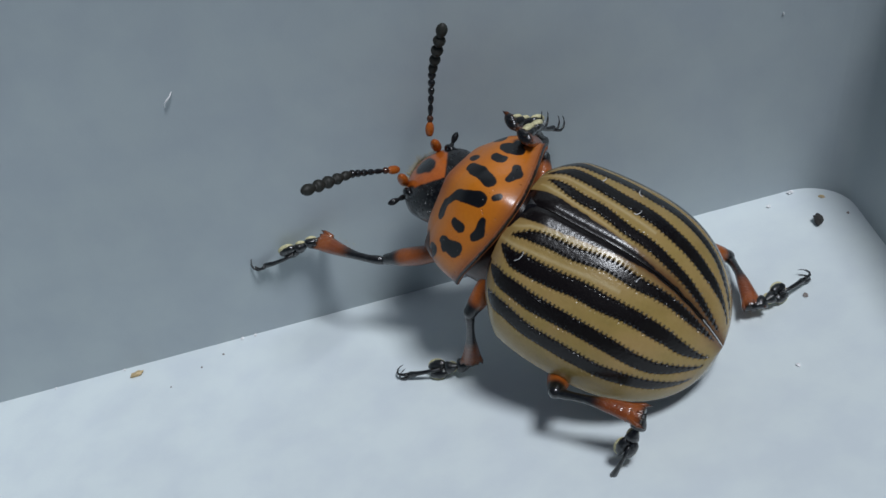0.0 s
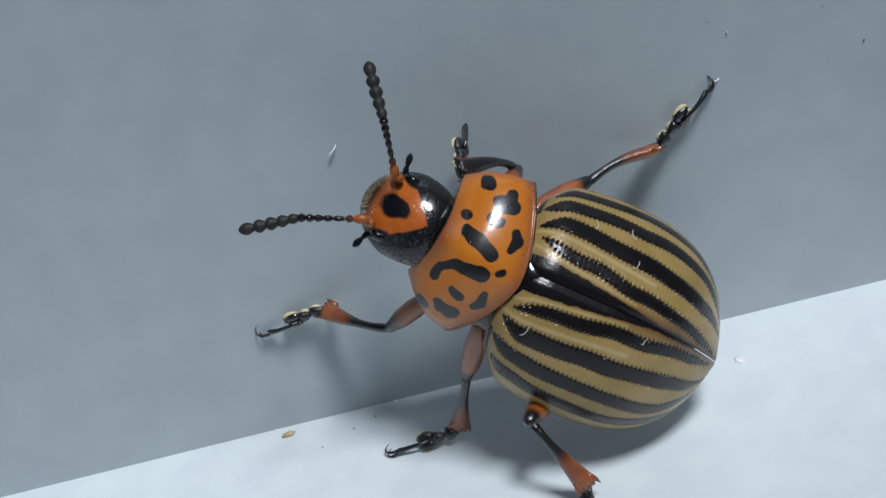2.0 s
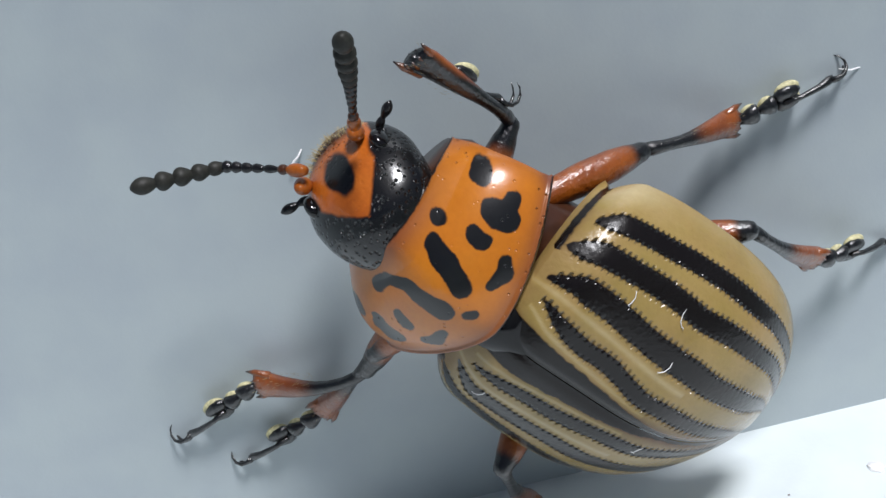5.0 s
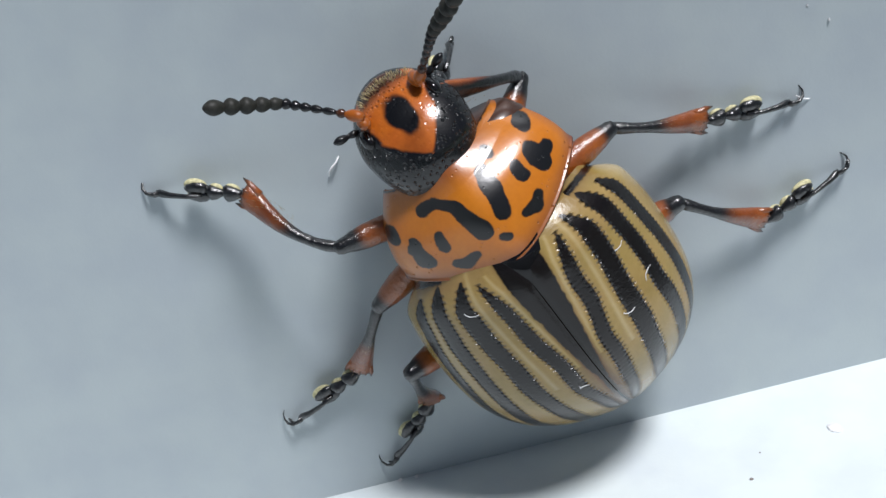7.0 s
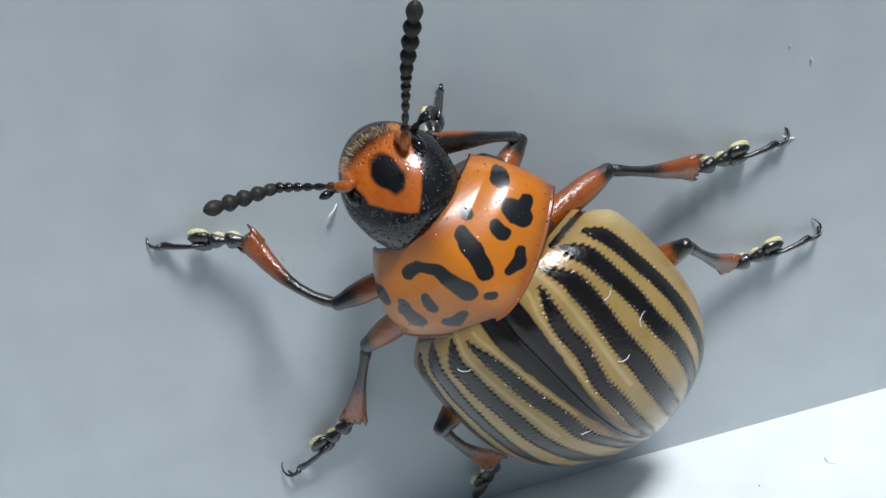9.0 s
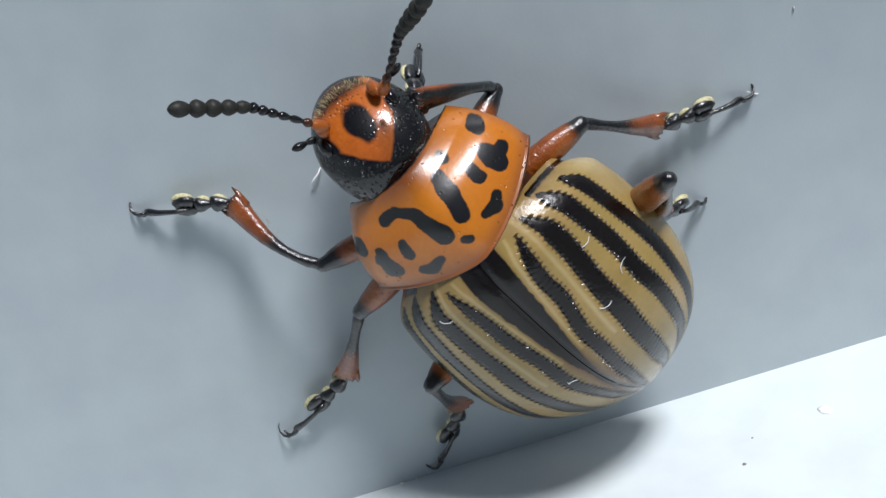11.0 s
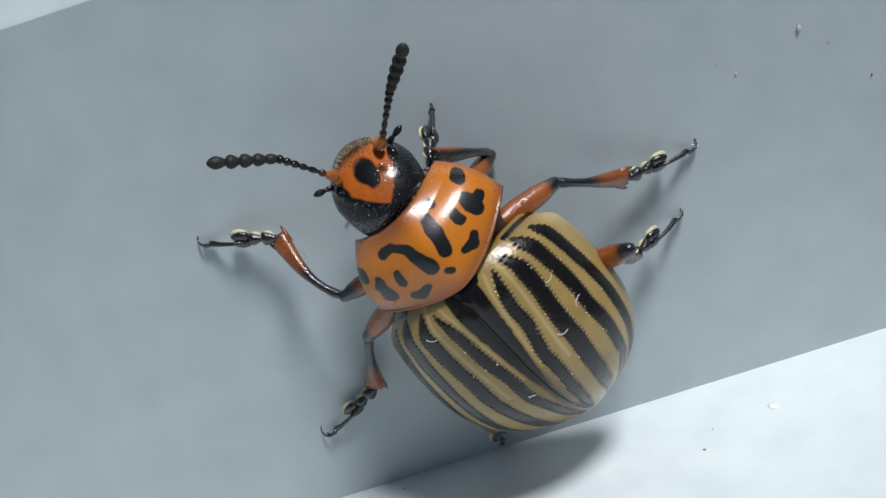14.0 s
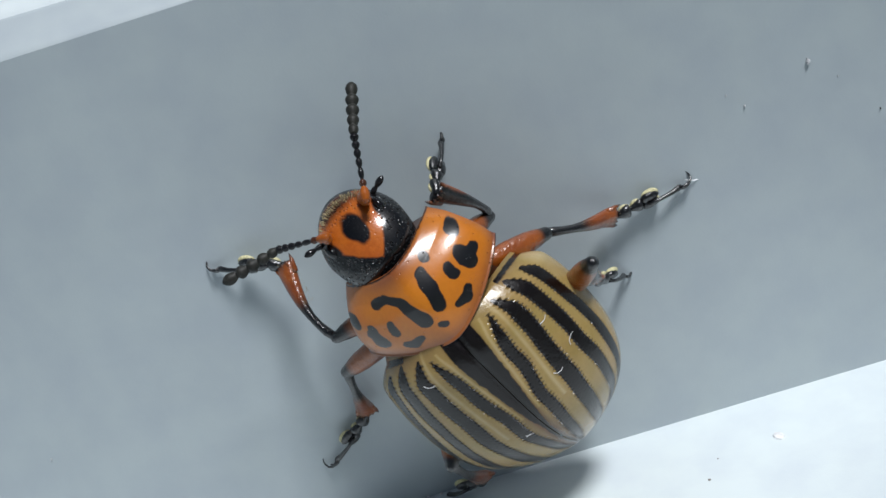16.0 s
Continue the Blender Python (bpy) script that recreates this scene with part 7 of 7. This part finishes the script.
    walk(part_of["femur_RH"], [
        (0, pose(-.00513, -.003573, -.004992, 0, 30.2, -149.8)), (0.25, pose(-.004705, -.002572, -.002596, -6.4, 9.3, -172.8)),
        (0.5, pose(-.005634, -.001166, -.002332, -4.7, -12.8, 166.8)), (1, pose(-.005598, -.001407, -.00248, -3.6, -10.7, 170.7)),
        (1.25, pose(-0.003693, -0.000841, -0.001715, -4, -12.4, 177.5)), (1.5, pose(-0.002332, -0.000620, -0.002513, -4.5, -14, -175.6)),
        (1.75, pose(-0.001887, -0.001151, -0.002114, -6.5, -16.5, -162.1)), (2, pose(-0.001109, -0.000627, -0.002660, -8.6, -18.1, -148.4)),
        (2.25, pose(-.003281, -.003031, -.001762, -12, -18.7, -128.7)), (2.5, pose(-.002886, -.003556, -.002574, -14.7, -17.2, -109.1)),
        (3, pose(-.003098, -.003241, -.002419, -6.6, -24.4, -120.6)), (3.5, pose(-.003363, -.003235, -.002755, -2.5, -11.9, -128.6)),
        (3.75, pose(-.002943, -.003336, -.002333, -6.1, -23.9, -112.7)), (4, pose(-.002428, -.003459, -.00208, -12.7, -33.9, -93.8)),
        (4.25, pose(-.002876, -.003333, -.002582, -3, -18.3, -113.8)), (4.5, pose(-.003332, -.003126, -.003078, -.2, -1, -130.2)),
        (4.75, pose(-.003304, -.003134, -.00305, -.2, -1.2, -129)), (5, pose(-.003232, -.003153, -.002977, -.2, -1.7, -125.6)),
        (5.25, pose(-.003107, -.0032, -.002833, -.3, -2.5, -120.7)), (5.5, pose(-.002811, -.003347, -.002475, -.5, -3.4, -114.7)),
        (5.75, pose(-.002489, -.003423, -.002286, -.7, -4.4, -108.1)), (6, pose(-.002319, -.003346, -.002611, -1, -5.3, -101.5)),
        (6.25, pose(-.002267, -.003264, -.003007, -1.3, -6.1, -95.5)), (6.75, pose(-.002233, -.003268, -.002956, -1.5, -7, -87.1)),
        (7, pose(-.00223, -.003272, -.002937, -1.3, -7.1, -85.8)), (7.25, pose(-.001363, -.003389, -.001722, -3.8, -18.9, -70.9)),
        (7.5, pose(-0.001412, -0.003722, -0.001984, 17.8, -35.8, -108.1)), (8, pose(-.001627, -.003564, -.002159, -1.4, -28.1, -66.7)),
        (8.25, pose(-.001714, -.003574, -.00174, 2.5, -21.9, -77.2)), (8.5, pose(-.002255, -.003268, -.002748, 4.5, -15, -86.9)),
        (8.75, pose(-.002263, -.003309, -.002725, 3.5, -15.8, -86.3)), (9, pose(-.002286, -.003419, -.002666, 2.5, -18.1, -84.9)),
        (9.25, pose(-.002267, -.003576, -.00249, 1.4, -21.5, -82.6)), (9.5, pose(-.001925, -.003718, -.00179, .2, -25.6, -79.7)),
        (9.75, pose(-.001485, -.003775, -.001083, -1.1, -29.9, -76.4)), (10, pose(-.001197, -.003709, -.000901, -2.5, -34.2, -72.7)),
        (10.25, pose(-.001099, -.003671, -.000977, -3.9, -38, -69)), (10.75, pose(-.00125, -.003897, -.000952, -5.7, -43, -63.2)),
        (11, pose(-.001279, -.003935, -.000947, -5.4, -43.7, -62.3)), (11.5, pose(-.001359, -.004074, -.001125, -2.1, -40.2, -65.6)),
        (11.75, pose(-.00171, -.004088, -.001149, 6.1, -29, -82.1)), (12, pose(-.002502, -.003849, -.002545, 9, -16.2, -95.2)),
        (12.25, pose(-.001648, -.004044, -.001293, 2.7, -27.2, -80)), (12.5, pose(-.001239, -.003972, -.001418, -5.8, -36.2, -61.8)),
        (13, pose(-.0012, -.003863, -.001409, -5, -37.2, -59.6)), (13.5, pose(-.001655, -.003845, -.001698, 1.4, -34.8, -70.5)),
        (14, pose(-.002192, -.003701, -.001894, 7.5, -34.4, -85.6)), (14.25, pose(-.002408, -.003559, -.002329, 9.4, -23.6, -93.9)),
        (14.5, pose(-.002612, -.003418, -.002772, 9.3, -12.4, -100.9)), (14.75, pose(-.001807, -.003734, -.00156, 2.9, -23.5, -82.5)),
        (15, pose(-.001346, -.003732, -.001822, -5.9, -32.1, -61.3)), (15.25, pose(-.000466, -.003759, -.000541, -10.6, -37.8, -49.4)),
        (15.5, pose(-.000117, -.003533, -.000646, -16.4, -42, -35.8)), (16, pose(-.000897, -.003735, -.001144, -3.6, -40.5, -51.4)),])
    walk(part_of["tibia_RH"], [
        (0, pose(-.00513, -.003573, -.004992, 0, -31.1, 126.1)), (0.25, pose(-.004705, -.002572, -.002596, -.9, 24.8, 143.3)),
        (0.5, pose(-.005634, -.001166, -.002332, 48.6, 73.2, -155.1)), (1, pose(-.005598, -.001407, -.00248, 14.7, 69.3, 172.9)),
        (1.25, pose(-0.003693, -0.000841, -0.001715, 18.3, 63.6, 179.1)), (1.5, pose(-0.002332, -0.000620, -0.002513, 19.4, 57.7, -176.8)),
        (1.75, pose(-0.001887, -0.001151, -0.002114, 19, 51.5, -173.8)), (2, pose(-0.001109, -0.000627, -0.002660, 17.7, 45.2, -171.4)),
        (2.25, pose(-.003281, -.003031, -.001762, 15.8, 39.1, -169.7)), (2.5, pose(-.002886, -.003556, -.002574, 13.8, 33.1, -168.2)),
        (3, pose(-.003098, -.003241, -.002419, 5.2, 28, -179.1)), (3.5, pose(-.003363, -.003235, -.002755, -.1, 31.8, 171.4)),
        (3.75, pose(-.002943, -.003336, -.002333, 2.5, 33.4, 177.2)), (4, pose(-.002428, -.003459, -.00208, 4.9, 34.7, -176.9)),
        (4.25, pose(-.002876, -.003333, -.002582, 1.5, 32.1, 177.6)), (4.5, pose(-.003332, -.003126, -.003078, -.9, 29.3, 172.4)),
        (4.75, pose(-.003304, -.003134, -.00305, -.2, 29.1, 173.9)), (5, pose(-.003232, -.003153, -.002977, 1.4, 28.3, 177.7)),
        (5.25, pose(-.003107, -.0032, -.002833, 3.2, 26.9, -176.7)), (5.5, pose(-.002811, -.003347, -.002475, 5, 24.9, -170.1)),
        (5.75, pose(-.002489, -.003423, -.002286, 6.3, 22.4, -163.1)), (6, pose(-.002319, -.003346, -.002611, 7.1, 19.7, -156.5)),
        (6.25, pose(-.002267, -.003264, -.003007, 7.2, 17, -150.5)), (6.75, pose(-.002233, -.003268, -.002956, 6.1, 12.9, -142.6)),
        (7, pose(-.00223, -.003272, -.002937, 5.1, 12.3, -141.5)), (7.25, pose(-.001363, -.003389, -.001722, -1.1, 31.1, -158.7)),
        (7.5, pose(-0.001412, -0.003722, -0.001984, -23.0, 49.9, 164.7)), (8, pose(-.001627, -.003564, -.002159, -12.9, 43.8, 172.1)),
        (8.25, pose(-.001714, -.003574, -.00174, -4.3, 39.7, -176.3)), (8.5, pose(-.002255, -.003268, -.002748, 1.5, 34.5, -166.2)),
        (8.75, pose(-.002263, -.003309, -.002725, .7, 35.1, -167.3)), (9, pose(-.002286, -.003419, -.002666, -.8, 36.6, -170.3)),
        (9.25, pose(-.002267, -.003576, -.00249, -3.1, 38.6, -174.9)), (9.5, pose(-.001925, -.003718, -.00179, -5.8, 40.9, 179.2)),
        (9.75, pose(-.001485, -.003775, -.001083, -8.8, 42.9, 172.3)), (10, pose(-.001197, -.003709, -.000901, -11.8, 44.5, 165)),
        (10.25, pose(-.001099, -.003671, -.000977, -14.3, 45.6, 158)), (10.75, pose(-.00125, -.003897, -.000952, -16, 46.3, 147.9)),
        (11, pose(-.001279, -.003935, -.000947, -14.6, 46.3, 146.4)), (11.5, pose(-.001359, -.004074, -.001125, -7.9, 48, 151.2)),
        (11.75, pose(-.00171, -.004088, -.001149, -5.9, 45.8, 152.5)), (12, pose(-.002502, -.003849, -.002545, -4.3, 43.7, 153.7)),
        (12.25, pose(-.001648, -.004044, -.001293, -5.4, 47.6, 150.9)), (12.5, pose(-.001239, -.003972, -.001418, -6.8, 51.4, 147.7)),
        (13, pose(-.0012, -.003863, -.001409, -.5, 54.3, 154.9)), (13.5, pose(-.001655, -.003845, -.001698, 6.1, 58.1, 164.3)),
        (14, pose(-.002192, -.003701, -.001894, -2.1, 57.5, 154.4)), (14.5, pose(-.002612, -.003418, -.002772, -2.4, 59.1, 153.5)),
        (14.75, pose(-.001807, -.003734, -.00156, 1.6, 55.6, 158.5)), (15, pose(-.001346, -.003732, -.001822, 4.3, 51.9, 162.6)),
        (15.25, pose(-.000466, -.003759, -.000541, 7.1, 48, 167.8)), (15.5, pose(-.000117, -.003533, -.000646, 8.7, 43.8, 172.2)),
        (16, pose(-.000897, -.003735, -.001144, -1.3, 49.4, 159)),])
    walk(part_of["tarsus_RH"], [
        (0, pose(-.006366, -.001877, -.003727, -7.2, 16.6, -119.7)), (0.25, pose(-.006488, -.001243, -.003624, -11.2, 20.8, -118.4)),
        (0.5, pose(-.006275, -.001464, -.004678, -15.3, 24.9, -117.1)), (0.75, pose(-.006361, -.001394, -.004714, -19.7, 20.8, -127.7)),
        (1, pose(-.006459, -.0013, -.004771, -24.3, 16.1, -137.6)), (1.25, pose(-0.004783, -0.000823, -0.003910, -27.3, 12.5, -134.8)),
        (1.5, pose(-0.003638, -0.000692, -0.004584, -29.9, 8.8, -132)), (1.75, pose(-0.003403, -0.001317, -0.004031, -32.5, 5.1, -129.2)),
        (2, pose(-0.002817, -0.000884, -0.004397, 18, 1.3, -126.4)), (2.25, pose(-.00515, -.003372, -.003308, 13.5, -2.4, -123.8)),
        (2.5, pose(-.004896, -.003977, -.00391, 9.2, -6, -121.1)), (3, pose(-.005261, -.003274, -.00357, 3.6, -2, -122.4)),
        (3.5, pose(-.005421, -.002924, -.004048, 4.3, 1.8, -114.9)), (3.75, pose(-.004986, -.003235, -.003682, -2.5, 20, -124.5)),
        (4, pose(-.00444, -.003569, -.003474, -13.2, 37.5, -136.7)), (4.25, pose(-.004949, -.003247, -.003885, -17.3, 38.1, -143.6)),
        (4.5, pose(-.005449, -.002844, -.004278, -21.8, 38.3, -150.6)), (4.75, pose(-.005433, -.002905, -.004241, -21.6, 38.3, -150.6)),
        (5, pose(-.005389, -.003068, -.004137, -21, 38.3, -150.6)), (5.25, pose(-.005289, -.003327, -.003941, -19.7, 38, -148.6)),
        (5.5, pose(-.005, -.00373, -.003507, -16.3, 34.8, -135.5)), (5.75, pose(-.004656, -.00408, -.003221, -12.3, 27.7, -117.9)),
        (6, pose(-.004434, -.004267, -.003437, -9.5, 18.6, -102.6)), (6.25, pose(-.004307, -.004417, -.003722, -8.2, 12, -93.5)),
        (6.5, pose(-.004204, -.004594, -.003625, -8.3, 10.9, -92.2)), (6.75, pose(-.00413, -.004718, -.003503, -8.3, 10.9, -92.2)),
        (7, pose(-.004103, -.004763, -.003458, -8.4, 10.9, -92.2)), (7.25, pose(-.003319, -.004151, -.002986, -10.2, 13.4, -98.7)),
        (7.5, pose(-.002935, -.003305, -.00386, -12.5, 15.7, -105.3)), (8, pose(-.00338, -.00332, -.003854, -10.9, 14, -107.4)),
        (8.25, pose(-.003596, -.003695, -.003303, -11.2, 14.7, -110.9)), (8.5, pose(-.004215, -.003749, -.004137, -11.7, 15.4, -114.3)),
        (9, pose(-.004225, -.003752, -.004127, -11.4, 15.4, -114.3)), (9.25, pose(-.004173, -.003747, -.00402, -11.2, 16.5, -115)),
        (9.5, pose(-.003778, -.003692, -.003393, -11.8, 23.9, -120.1)), (9.75, pose(-.003263, -.003534, -.002751, -13.3, 34.6, -128.9)),
        (10, pose(-.002884, -.003256, -.002619, -15.7, 44.5, -140.3)), (10.25, pose(-.002689, -.003027, -.002726, -17.6, 50.3, -150.1)),
        (10.75, pose(-.002684, -.002998, -.002723, -17.3, 51.1, -151.7)), (11, pose(-.002688, -.002999, -.002719, -17.2, 51.1, -151.7)),
        (11.5, pose(-.002796, -.003283, -.002945, -21.5, 47.2, -142.1)), (11.75, pose(-.003224, -.0033, -.002907, -15.3, 30.4, -127.7)),
        (12, pose(-.00409, -.003064, -.004238, -12.4, 12.5, -117.8)), (12.25, pose(-.003092, -.003242, -.003102, -13.8, 27.6, -118.6)),
        (12.5, pose(-.002531, -.003157, -.003333, -16.5, 42.6, -119.6)), (13, pose(-.002496, -.003256, -.003398, -18.6, 50, -123.3)),
        (13.5, pose(-.002902, -.003494, -.003777, -11.4, 46.1, -105.6)), (14, pose(-.003381, -.003132, -.003959, -9.1, 41, -102.1)),
        (14.25, pose(-.003566, -.002994, -.004413, -6.5, 28.9, -97.3)), (14.5, pose(-.003737, -.002857, -.004874, -4.7, 16.8, -93.6)),
        (14.75, pose(-.003094, -.003226, -.003582, -10.2, 21.2, -101.1)), (15, pose(-.002788, -.00328, -.003751, -15.6, 25.3, -109.2)),
        (15.25, pose(-.002068, -.003412, -.002362, -19.1, 43.2, -128.9)), (15.5, pose(-.001868, -.003292, -.002343, -14.2, 55.3, -161.4)),
        (16, pose(-.002386, -.003163, -.003003, -14.9, 47.1, -156.8)),])


motions()
